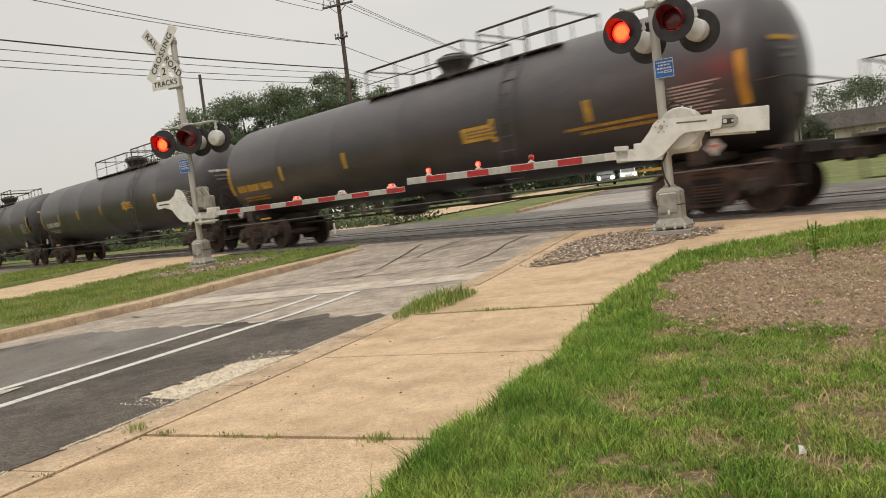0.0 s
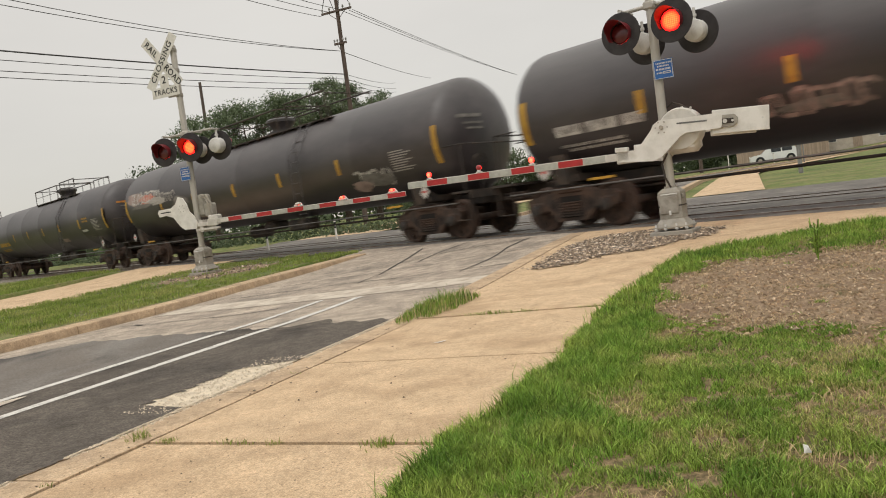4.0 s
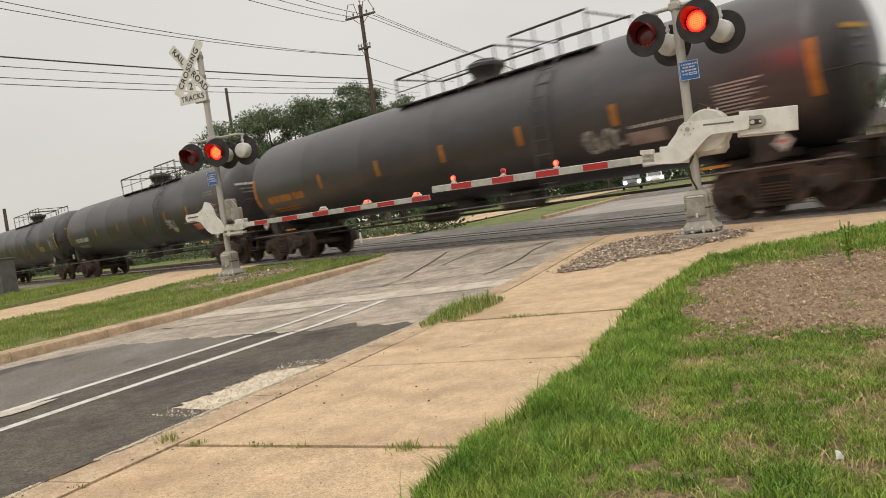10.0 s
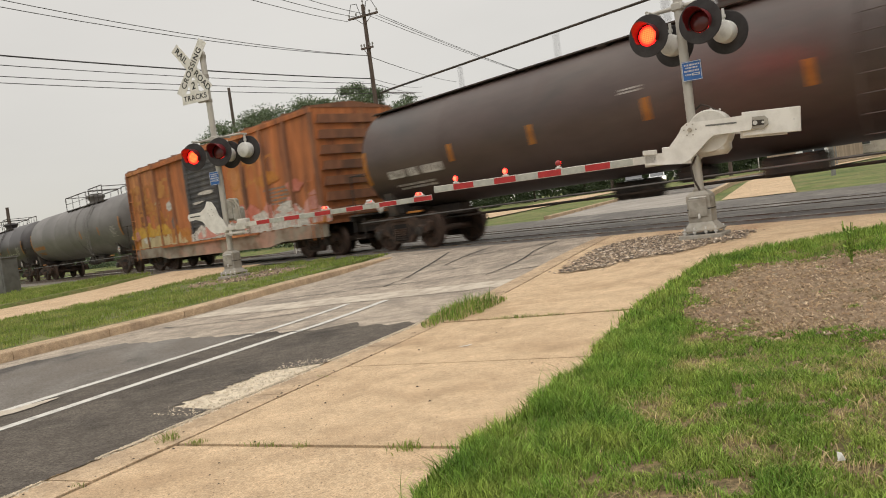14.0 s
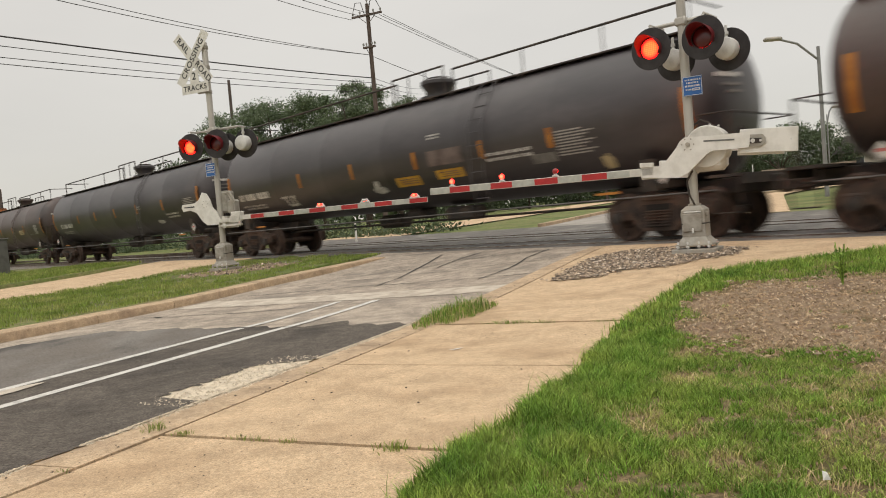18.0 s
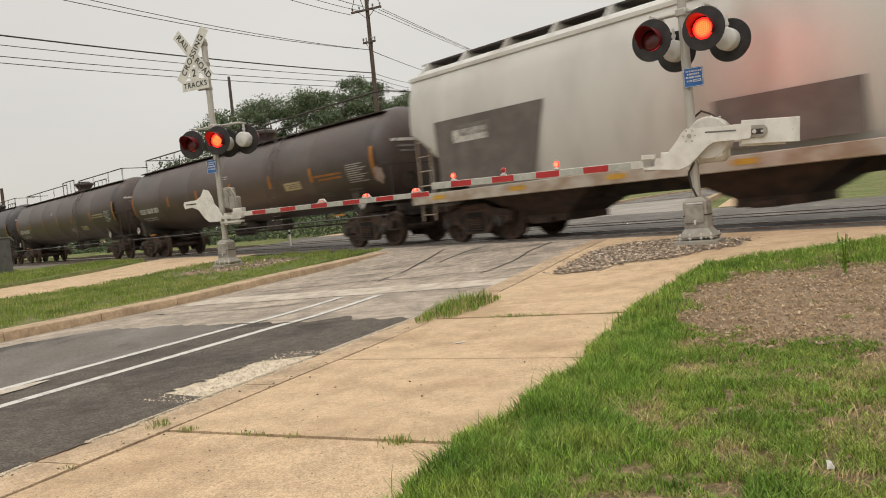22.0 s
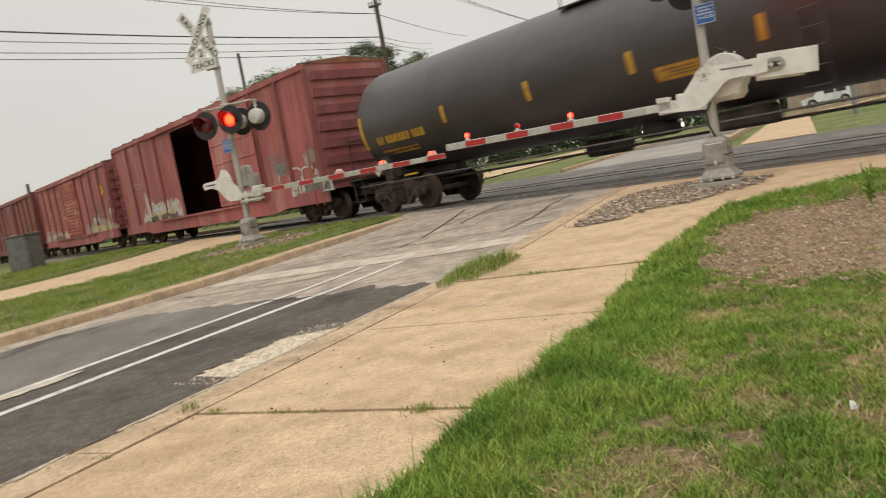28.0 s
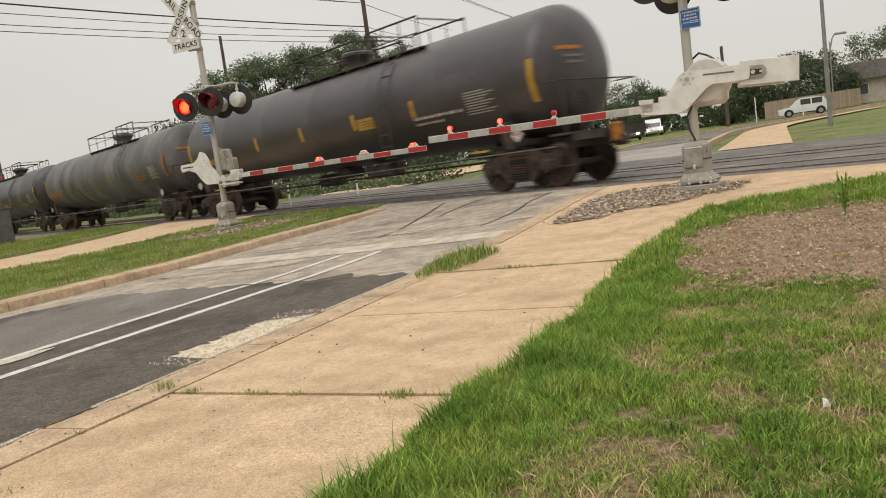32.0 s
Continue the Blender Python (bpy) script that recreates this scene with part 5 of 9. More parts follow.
def near_signal():
    x, y = 3.78, 11.0
    sg = thing("crossing_signal", "railway crossing signal with flashing red lamps and a lowered gate arm", "crossing signal",
               Matrix.Translation((x, y, rise(x, y))) @ pose(0, 0, 0, 0, 0, -34), "crossing signals")
    base_and_mast(sg, 5.2, 0.066)
    SW = pose(0, 0, 0, 0, 0, -7)       # the lamps are swung a little more than the gate
    TILT = pose(0.02, 0, 1.575, 0, 4.0, 0) @ pose(-0.02, 0, -1.655)   # the lowered lever droops at its counterweight
    H = 3.02
    cross = part("crossarm", MB().cyl((-0.40, 0, H + 0.34), (0.40, 0, H + 0.34), 0.03, 10).box((0, 0, H + 0.34), (0.17, 0.17, 0.12), b=0.02).cyl((-0.4, -0.2, H + 0.34), (-0.4, 0.25, H + 0.34), 0.024, 8).cyl((0.4, -0.2, H + 0.34), (0.4, 0.25, H + 0.34), 0.024, 8), "pole_alu", sg, "tubular lamp crossarm", SW, smooth=True)
    lamp_head(sg, SW @ pose(-0.385, -0.26, H, 0, 0, 0), True)
    lamp_head(sg, SW @ pose(0.385, -0.26, H, 0, 0, 0), False)
    lamp_head(sg, SW @ pose(-0.24, 0.27, H - 0.14, 0, 0, 180), True, 1.0, "back_lit")
    lamp_head(sg, SW @ pose(0.55, 0.27, H - 0.14, 0, 0, 180), False, 1.0, "back_lit")
    zc = 4.86
    for turn, word in ((-52, "CROSSING"), (52, "RAIL ROAD")):
        xb = part("crossbuck", MB().box((0, 0, 0), (1.56, 0.006, 0.27), b=0.002), "sign_white", sg, "white crossbuck blade", SW @ pose(-0.12, -0.125 if turn < 0 else -0.115, zc, 0, turn, 0))
        text_part(word, 0.22, xb, pose(0, -0.006, 0, 90, 0, 0), spacing=1.12)
    tp = part("tracks_sign", MB().prism([(-0.43, -0.31), (0.43, -0.31), (0.43, -0.05), (0.14, -0.05), (0.14, 0.26), (-0.14, 0.26), (-0.14, -0.05), (-0.43, -0.05)], None, 0.006), "sign_white", sg, "white plate that counts the tracks", SW @ pose(-0.12, -0.12, NEAR_PLATE, 0, 0, 0))
    text_part("2", 0.26, tp, pose(0, -0.006, 0.11, 90, 0, 0))
    text_part("TRACKS", 0.19, tp, pose(0, -0.006, -0.18, 90, 0, 0), spacing=1.1)
    part("bell", MB().lathe([(0.03, 0.0), (0.12, 0.02), (0.155, 0.07), (0.16, 0.1)], 24, Matrix.Translation((0, 0, 5.2))), "housing", sg, "round warning bell on top", smooth=True)
    blue_sign(sg, pose(0.11, -0.09, 2.41, 0, 0, 8) @ Matrix.Scale(0.82, 4))
    # gate mechanism: motor case behind, two-armed lever with counterweight
    mech = part("gate_motor", MB().lathe([(0.29, -0.15), (0.31, -0.12), (0.31, 0.12), (0.29, 0.15)], 28, pose(0.24, 0.06, 1.62, 90, 0, 0)).box((0.24, 0.06, 1.45), (0.50, 0.28, 0.36), b=0.07), "alu", sg, "rounded aluminium gate motor case", pose(0, 0, -0.10), smooth=True)
    part("conduit", MB().tube([(0.05, 0.02, 1.95), (0.16, 0.0, 2.02), (0.27, 0.0, 1.97), (0.36, 0.02, 1.90)], 0.014, 6), "steel_dark", mech, smooth=True)
    for x_, z_ in ((0.30, 1.96), (0.42, 1.93)):
        part("bolt", MB().cyl((x_, -0.06, z_ - 0.03), (x_, -0.02, z_ - 0.03), 0.014, 8), "housing", mech)
    lever = [(-0.66, 1.20), (-0.12, 1.18), (0.02, 1.24), (0.28, 1.50), (0.36, 1.55), (0.66, 1.56), (0.84, 1.57), (0.86, 1.62), (0.86, 1.76), (0.80, 1.78), (0.30, 1.76), (-0.02, 1.76), (-0.10, 1.70),
             (-0.14, 1.62), (-0.30, 1.42), (-0.40, 1.36), (-0.66, 1.36)]
    lev = part("gate_lever", MB().prism(lever, Matrix.Translation((0, -0.20, 0)), 0.035), "white_paint", sg, "white painted gate lever", TILT)
    part("slot", MB().box((0.45, -0.219, 1.69), (0.42, 0.004, 0.022), b=0.001), "cabinet", lev)
    bt = MB().cyl((0, -0.225, 0), (0, -0.21, 0), 0.012, 6).mesh("bolt")
    for i in range(6):
        part("bolt", bt, "cast", lev, m=Matrix.Translation((0.02 + 0.085 * math.cos(i * 1.047), 0, 1.655 + 0.085 * math.sin(i * 1.047))))
    part("bolt", MB().cyl((0.02, -0.24, 1.655), (0.02, -0.21, 1.655), 0.03, 10), "cast", lev)
    part("spacer", MB().box((-0.30, -0.18, 1.39), (0.20, 0.05, 0.10), b=0.01).box((-0.58, -0.20, 1.38), (0.20, 0.07, 0.07), b=0.006), "white_paint", lev)
    cw = part("counterweight", MB().box((1.09, -0.155, 1.66), (0.74, 0.045, 0.33), b=0.006).box((0.98, -0.10, 1.58), (0.60, 0.05, 0.22), b=0.006), "white_paint", sg, "white counterweight plate", TILT)
    part("adjuster", MB().prism([(0.76, 1.58), (1.00, 1.58), (1.06, 1.63), (1.06, 1.70), (1.02, 1.745), (0.76, 1.745)], Matrix.Translation((0, -0.192, 0)), 0.03), "cast", cw)
    part("slot", MB().box((0.90, -0.210, 1.66), (0.22, 0.01, 0.07), b=0.003), "steel_dark", cw)
    for x_, y_, r_ in ((0.90, -0.23, 0.03), (1.38, -0.185, 0.014), (1.0, -0.23, 0.018)):
        part("bolt", MB().cyl((x_, y_, 1.66), (x_, y_ + 0.03, 1.66), r_, 8), "housing", cw)
    lev2 = part("gate_lever", MB().prism([(x_, z_) for x_, z_ in lever], Matrix.Translation((0, 0.34, 0)), 0.035), "white_paint", sg, "white painted gate lever", TILT)
    part("arm_bracket", MB().box((-0.50, -0.14, 1.255), (0.40, 0.10, 0.16), b=0.008).box((-0.50, 0.08, 1.255), (0.10, 0.5, 0.05)), "alu", sg, "aluminium arm bracket", pose(0, 0, -0.04))
    gate_arm(sg, 4.52, 0.52, 1.235, 0.41, -0.20, [(2.10, False), (3.07, True), (4.06, "always")], pose(0, 0, 0, 0, 0.8, 0), False)
    part("cable", MB().tube([(0.02, -0.05, 1.2), (-0.06, -0.10, 1.05), (-0.03, -0.12, 0.85), (0.03, -0.1, 0.7)], 0.016, 6), "steel_dark", sg, "black cable loop", smooth=True)
    return sg


def far_signal():
    x, y = -5.5, 19.33
    sg = thing("crossing_signal", "crossing signal with a white crossbuck, red lamps and lowered gate arm", "crossing signal",
               Matrix.Translation((x, y, rise(x, y))) @ pose(0, 0, 0, 0, 0, -ROAD_TURN), "crossing signals")
    base_and_mast(sg, 5.78, 0.075)
    H = 3.22
    part("crossarm", MB().cyl((-0.56, 0, H + 0.36), (0.84, 0, H + 0.36), 0.03, 10).box((0, 0, H + 0.36), (0.19, 0.19, 0.12), b=0.02).cyl((-0.54, -0.2, H + 0.36), (-0.54, 0.05, H + 0.36), 0.024, 8).cyl((0.29, -0.2, H + 0.36), (0.29, 0.25, H + 0.36), 0.024, 8).cyl((0.82, 0.0, H + 0.36), (0.82, 0.25, H + 0.36), 0.024, 8), "pole_alu", sg, "tubular lamp crossarm", smooth=True)
    lamp_head(sg, pose(-0.54, -0.24, H - 0.04, 0, 0, 8), True, 1.18)
    lamp_head(sg, pose(0.29, -0.24, H - 0.03, 0, 0, 8), False, 1.18)
    lamp_head(sg, pose(0.24, 0.25, H - 0.08, 0, 0, 180), None, 1.15)
    lamp_head(sg, pose(0.82, 0.25, H - 0.05, 0, 0, 180), None, 1.2)
    blue_sign(sg, pose(-0.10, -0.10, 2.58, 0, 0, -6))
    # crossbuck
    zc = 5.42
    xb = part("crossbuck", MB().box((0, 0, 0), (1.56, 0.006, 0.27), b=0.002), "sign_white", sg, "white crossbuck blade", pose(-0.30, -0.125, zc, 0, -52, 0))
    text_part("CROSSING", 0.22, xb, pose(0, -0.006, 0, 90, 0, 0), spacing=1.12)
    xb2 = part("crossbuck", MB().box((0, 0, 0), (1.56, 0.006, 0.27), b=0.002), "sign_white", sg, "white crossbuck blade", pose(-0.30, -0.115, zc, 0, 52, 0))
    text_part("RAIL", 0.22, xb2, pose(-0.46, -0.006, 0, 90, 0, 0), spacing=1.08)
    text_part("ROAD", 0.22, xb2, pose(0.46, -0.006, 0, 90, 0, 0), spacing=1.05)
    tp = part("tracks_sign", MB().prism([(-0.43, -0.31), (0.43, -0.31), (0.43, -0.05), (0.14, -0.05), (0.14, 0.26), (-0.14, 0.26), (-0.14, -0.05), (-0.43, -0.05)], None, 0.006), "sign_white", sg, "white plate that counts the tracks",
              pose(-0.30, -0.135, 4.86, 0, 0, 0))
    text_part("2", 0.26, tp, pose(0, -0.006, 0.11, 90, 0, 0))
    text_part("TRACKS", 0.19, tp, pose(0, -0.006, -0.18, 90, 0, 0), spacing=1.1)
    for z_, w_ in ((zc + 0.25, 0.24), (zc - 0.25, 0.24), (4.55, 0.3)):
        part("clamp", MB().box((-0.11, -0.08, z_), (w_, 0.05, 0.05)), "cast", sg, "sign clamp")
        part("clamp_ring", MB().cyl((0, 0, z_ - 0.04), (0, 0, z_ + 0.04), 0.09, 14), "cast", sg)
    # mechanism, mirrored: the counterweight lies away from the road
    mech = part("gate_motor", MB().box((0.06, 0.16, 1.74), (0.42, 0.30, 0.56), b=0.05).box((0.36, 0.1, 1.60), (0.24, 0.24, 0.36), b=0.04), "cast", sg, "grey gate motor case")
    part("hose", MB().tube([(0.22, -0.05, 2.0), (0.42, -0.1, 1.98), (0.54, -0.1, 1.80), (0.56, -0.1, 1.5)], 0.022, 6), "cast", mech, smooth=True)
    part("hose", MB().tube([(0.2, 0.0, 1.95), (0.36, -0.05, 1.92), (0.46, -0.06, 1.7), (0.48, -0.06, 1.5)], 0.022, 6), "cast", mech, smooth=True)
    lever = [(-1.02, 1.58), (-0.80, 1.60), (-0.58, 1.52), (-0.40, 1.28), (-0.26, 1.18), (0.10, 1.17), (0.16, 1.30), (0.06, 1.50), (-0.06, 1.62), (-0.12, 1.82), (-0.22, 1.98), (-0.36, 2.02), (-0.46, 1.86), (-0.62, 1.77), (-1.02, 1.76), (-1.06, 1.68)]
    lev = part("gate_lever", MB().prism(lever, Matrix.Translation((0, -0.20, 0)), 0.035), "white_paint", sg, "white painted gate lever with counterweight")
    part("slot", MB().box((-0.80, -0.219, 1.68), (0.34, 0.004, 0.028)), "sign_black", lev)
    bt = MB().cyl((0, -0.225, 0), (0, -0.21, 0), 0.012, 6).mesh("bolt")
    for i in range(6):
        part("bolt", bt, "cast", lev, m=Matrix.Translation((-0.28 + 0.085 * math.cos(i * 1.047), 0, 1.72 + 0.085 * math.sin(i * 1.047))))
    part("arm_bracket", MB().box((0.42, -0.16, 1.26), (0.74, 0.10, 0.10), b=0.008).box((0.42, -0.16, 1.13), (0.70, 0.10, 0.05), b=0.006).box((0.62, -0.1, 1.38), (0.30, 0.18, 0.16), b=0.02).box((0.25, 0.05, 1.22), (0.10, 0.5, 0.3)), "alu", sg, "aluminium arm bracket")
    return sg


def far_arm(sg):
    holder = part("arm_mount", MB().box((-0.62, -0.20, 1.28), (0.30, 0.06, 0.17), b=0.006), "alu", sg, "aluminium arm mount", pose(0, 0, 0, 0, 0, 180) @ pose(0, 0.40, 0, 0, 0, 0))
    gate_arm(sg, 5.96, 0.75, 1.30, 0.445, -0.20, [(3.16, False), (4.37, True), (5.65, "always")], pose(0, 0, 0, 0, 0, 180) @ pose(0, 0.40, 0, 0, 0, 0), wide=True)


# ---------------------------------------------------------------- train
def truck_meshes():
    k = {}
    k["wheelset"] = MB().cyl((0, -0.95, 0), (0, 0.95, 0), 0.085, 12)
    for s in (-1, 1):
        k["wheelset"].lathe([(0.10, s * 0.82), (0.16, s * 0.83), (0.20, s * 0.79), (0.37, s * 0.785), (0.40, s * 0.825), (0.455, s * 0.825), (0.46, s * 0.73), (0.49, s * 0.705), (0.49, s * 0.685), (0.40, s * 0.69), (0.37, s * 0.73), (0.18, s * 0.72), (0.10, s * 0.69)], 30, axis="y", closed=True)
        for i in range(3):
            k["wheelset"].box((0.30 * math.cos(i * 2.1), s * 0.80, 0.30 * math.sin(i * 2.1)), (0.05, 0.03, 0.05))
    k["wheelset"] = k["wheelset"].mesh("wheelset", True)
    sf = [(-1.14, 0.0), (-1.16, 0.20), (-1.02, 0.27), (-0.62, 0.30), (-0.34, 0.44), (0.34, 0.44), (0.62, 0.30), (1.02, 0.27), (1.16, 0.20), (1.14, 0.0), (0.92, -0.04), (0.60, -0.02), (0.38, -0.27), (-0.38, -0.27), (-0.60, -0.02), (-0.92, -0.04)]
    k["side_frame"] = MB().prism(sf, None, 0.17).box((-0.875, 0.0, 0.04), (0.34, 0.26, 0.26), b=0.04).box((0.875, 0, 0.04), (0.34, 0.26, 0.26), b=0.04).box((0, 0.0, 0.36), (0.62, 0.24, 0.10), b=0.02).mesh("side_frame")
    coil = []
    for q in range(6):
        coil += [(0.055, -0.185 + q * 0.055), (0.075, -0.175 + q * 0.055), (0.075, -0.160 + q * 0.055), (0.055, -0.150 + q * 0.055)]
    k["spring"] = MB().lathe(coil, 10).mesh("spring", True)
    # flat dark sheets on the solid frame; the openings' shade is their colour
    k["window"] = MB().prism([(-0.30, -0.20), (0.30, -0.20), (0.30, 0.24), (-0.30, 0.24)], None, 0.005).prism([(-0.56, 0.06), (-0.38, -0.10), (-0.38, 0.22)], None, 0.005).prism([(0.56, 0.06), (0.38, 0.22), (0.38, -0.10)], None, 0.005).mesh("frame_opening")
    k["bearing"] = MB().lathe([(0.11, 0), (0.12, 0.03), (0.12, 0.08), (0.07, 0.10), (0.03, 0.105)], 16, pose(0, 0, 0, -90, 0, 0)).mesh("bearing_cap", True)
    k["bolster"] = MB().box((0, 0, 0.14), (0.34, 1.9, 0.26), b=0.03).box((0, 0, 0.32), (0.7, 0.7, 0.1)).mesh("bolster")
    k["beam"] = MB().box((0, 0, 0), (0.10, 1.5, 0.12)).mesh("brake_beam")
    k["coupler"] = MB().box((0.25, 0, 0), (0.9, 0.15, 0.17), b=0.02).box((0.74, 0, 0), (0.30, 0.30, 0.27), b=0.06).mesh("coupler")
    return k


TM = {}
WHEELSETS = []


def truck(car, x, length_sign, rusty=True):
    if not TM:
        TM.update(truck_meshes())
    frame_mat = "truck_rust" if rusty else "steel_dark"
    t = part("bogie", TM["bolster"], frame_mat, car, "rusty two-axle freight bogie", Matrix.Translation((x, 0, 0.46)))
    for s in (-1, 1):
        part("side_frame", TM["side_frame"], frame_mat, t, m=Matrix.Translation((0, s * 0.99, 0)))
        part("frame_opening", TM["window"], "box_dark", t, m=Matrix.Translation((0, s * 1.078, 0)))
        for xx in (-0.17, 0, 0.17):
            part("spring", TM["spring"], frame_mat, t, m=Matrix.Translation((xx, s * 1.09, 0)))
        for xx in (-0.875, 0.875):
            part("bearing_cap", TM["bearing"], "steel_dark", t, m=Matrix.Translation((xx, s * 1.12, 0)) @ pose(0, 0, 0, 0, 0, 0 if s > 0 else 180))
    for xx in (-0.875, 0.875):
        w = part("wheelset", TM["wheelset"], "wheel", t, "rusty steel wheels on one axle", Matrix.Translation((xx, 0, 0)))
        WHEELSETS.append((w, xx, car))
    part("brake_beam", TM["beam"], frame_mat, t, m=Matrix.Translation((-0.36, 0, -0.05)))
    return t


def common(car, L, sill=True, rusty=True):
    for s in (-1, 1):
        truck(car, s * (L / 2 - 2.15), s, rusty)
        part("coupler", TM["coupler"], "truck_rust", car, m=Matrix.Translation((s * (L / 2 - 0.88), 0, 0.86)) @ pose(0, 0, 0, 0, 0, 0 if s > 0 else 180))


def bars(parent, name, x, z, w, h, rows, y_at, material, seed=0, gap=0.35):
    """Rows of unreadable lettering as plain bars, one part for each word, laid on a side whose outline is y_at(z)."""
    rnd = random.Random(seed)
    rh = h / rows
    for r in range(rows):
        zc = z + h / 2 - rh * (r + 0.5)
        hh = rh * (1 - gap)
        xx = x - w / 2
        end = x + w / 2 - (rnd.uniform(0, w * 0.25) if r else 0)
        zs = (zc - hh / 2, zc - hh / 2 + 0.22 * hh, zc + hh / 2)
        while xx < end - hh * 0.5:
            cols, k = [xx], 0
            for i in range(rnd.choice((3, 4, 4, 5, 6))):
                for ww in (hh * rnd.uniform(0.5, 0.75), hh * 0.2):
                    cols.append(cols[-1] + ww)
                if cols[-1] > end:
                    break
            cols.pop()
            vs = [(c, y_at(q), q) for c in cols for q in zs]
            fs = []
            for i in range(len(cols) - 1):
                fs.append((i * 3, i * 3 + 3, i * 3 + 4, i * 3 + 1))
                if i % 2 == 0:
                    fs.append((i * 3 + 1, i * 3 + 4, i * 3 + 5, i * 3 + 2))
            part(name, MB().add(vs, fs), material, parent)
            xx = cols[-1] + hh * 0.6


TANK_BOTTOM = 1.08
TANK = {"r": 1.43, "z": 2.51}     # radius and axis height of the tank being built


def set_tank(r):
    TANK["r"], TANK["z"] = r, TANK_BOTTOM + r


def tank_y(z):
    return math.sqrt(max(0.01, (TANK["r"] + 0.006) ** 2 - (z - TANK["z"]) ** 2))


def curved_patch(mb, x0, x1, z0, z1, n=5):
    vs, fs = [], []
    for i in range(n + 1):
        z = z0 + (z1 - z0) * i / n
        for x in (x0, x1):
            vs.append((x, tank_y(z), z))
        if i:
            fs.append((2 * i - 2, 2 * i - 1, 2 * i + 1, 2 * i))
    return mb.add(vs, fs)


def scrawl(parent, x, z, w, h, y_at, material, seed, n=7, lw=0.07):
    """Spray-painted loops: each one a bent ribbon lying on the car's side."""
    rnd = random.Random(seed)
    for k in range(n):
        cx = x - w / 2 + w * (k + 0.5) / n
        t0 = rnd.uniform(0, 6.28)
        a, b = w / n * rnd.uniform(0.38, 0.62), h * rnd.uniform(0.32, 0.5)
        turn = rnd.choice((3.5, 4.5, 5.4, 5.9))
        sq = rnd.choice((1.0, 0.55, 0.55))
        pts = []
        for i in range(13):
            t = t0 + turn * i / 12
            c, s_ = math.cos(t), math.sin(t)
            pts.append(Vector((cx + a * math.copysign(abs(c) ** sq, c), z + b * math.copysign(abs(s_) ** sq, s_))))
        vs = []
        for i, p in enumerate(pts):
            d = pts[min(i + 1, 12)] - pts[max(i - 1, 0)]
            nn = Vector((-d.y, d.x)).normalized() * lw * rnd.uniform(0.75, 1.15)
            for q in (p + nn, p - nn):
                vs.append((q.x, y_at(q.y) + 0.004 + 0.0006 * k, q.y))
        part("graffiti", MB().add(vs, [(2 * i, 2 * i + 1, 2 * i + 3, 2 * i + 2) for i in range(12)]), material, parent, "spray-painted stroke")


def splash(parent, x0, x1, z0, z1, y_x, material, seed, lift=0.0):
    """A patch of spray paint with a ragged top that follows the posts of the side."""
    off = seed * 7.3
    vs, fs = [], []
    n = max(4, int((x1 - x0) / 0.05))
    for i in range(n + 1):
        x = x0 + (x1 - x0) * i / n
        end = min(1.0, min(i, n - i) / (n * 0.12))
        up = 0.62 + 0.42 * noise.noise((x * 1.6, off, 0)) + 0.30 * (noise.noise((math.floor(x * 3.2) * 1.7, off, 4))) + 0.12 * noise.noise((x * 9, off, 1))
        dn = 0.12 * noise.noise((x * 2.4, off, 9))
        if noise.noise((x * 2.1, off, 6)) + 0.4 * noise.noise((x * 6, off, 7)) > 0.26:
            up *= 0.12
        top = z0 + (z1 - z0) * max(0.06, up) * (0.35 + 0.65 * end)
        for q in (z0 + (z1 - z0) * max(0, dn), top):
            vs.append((x, y_x(x) + 0.003 + lift, q))
        if i:
            fs.append((2 * i - 2, 2 * i, 2 * i + 1, 2 * i - 1))
    part("graffiti", MB().add(vs, fs), material, parent, "spray-painted patch")


def blot(parent, x, z, w, h, y_at, material, seed, lift=0.0):
    """A solid patch of spray paint with an uneven outline."""
    n = 26
    ring = []
    for k in range(n):
        t = 6.28318 * k / n
        q = 0.78 + 0.30 * noise.noise((math.cos(t) * 1.7, math.sin(t) * 1.7, seed * 3.1)) + 0.22 * noise.noise((math.cos(t) * 5, math.sin(t) * 5, seed * 1.7))
        ring.append((x + math.cos(t) * w / 2 * q, z + math.sin(t) * h / 2 * q))
    rows = [(1.0, ring)] + [(f, [(x + (a - x) * f, z + (b - z) * f) for a, b in ring]) for f in (0.66, 0.33)]
    vs = [(a, y_at(b) + 0.003 + lift, b) for _, r in rows for a, b in r] + [(x, y_at(z) + 0.003 + lift, z)]
    fs = [(r * n + k, r * n + (k + 1) % n, (r + 1) * n + (k + 1) % n, (r + 1) * n + k) for r in range(2) for k in range(n)]
    fs += [(2 * n + k, 2 * n + (k + 1) % n, 3 * n) for k in range(n)]
    part("graffiti", MB().add(vs, fs), material, parent, "spray-painted patch")


STEP_X = (5.9, 3.2, 0.3, -2.5, -5.5)      # places of the short reflective strips along a usual tank


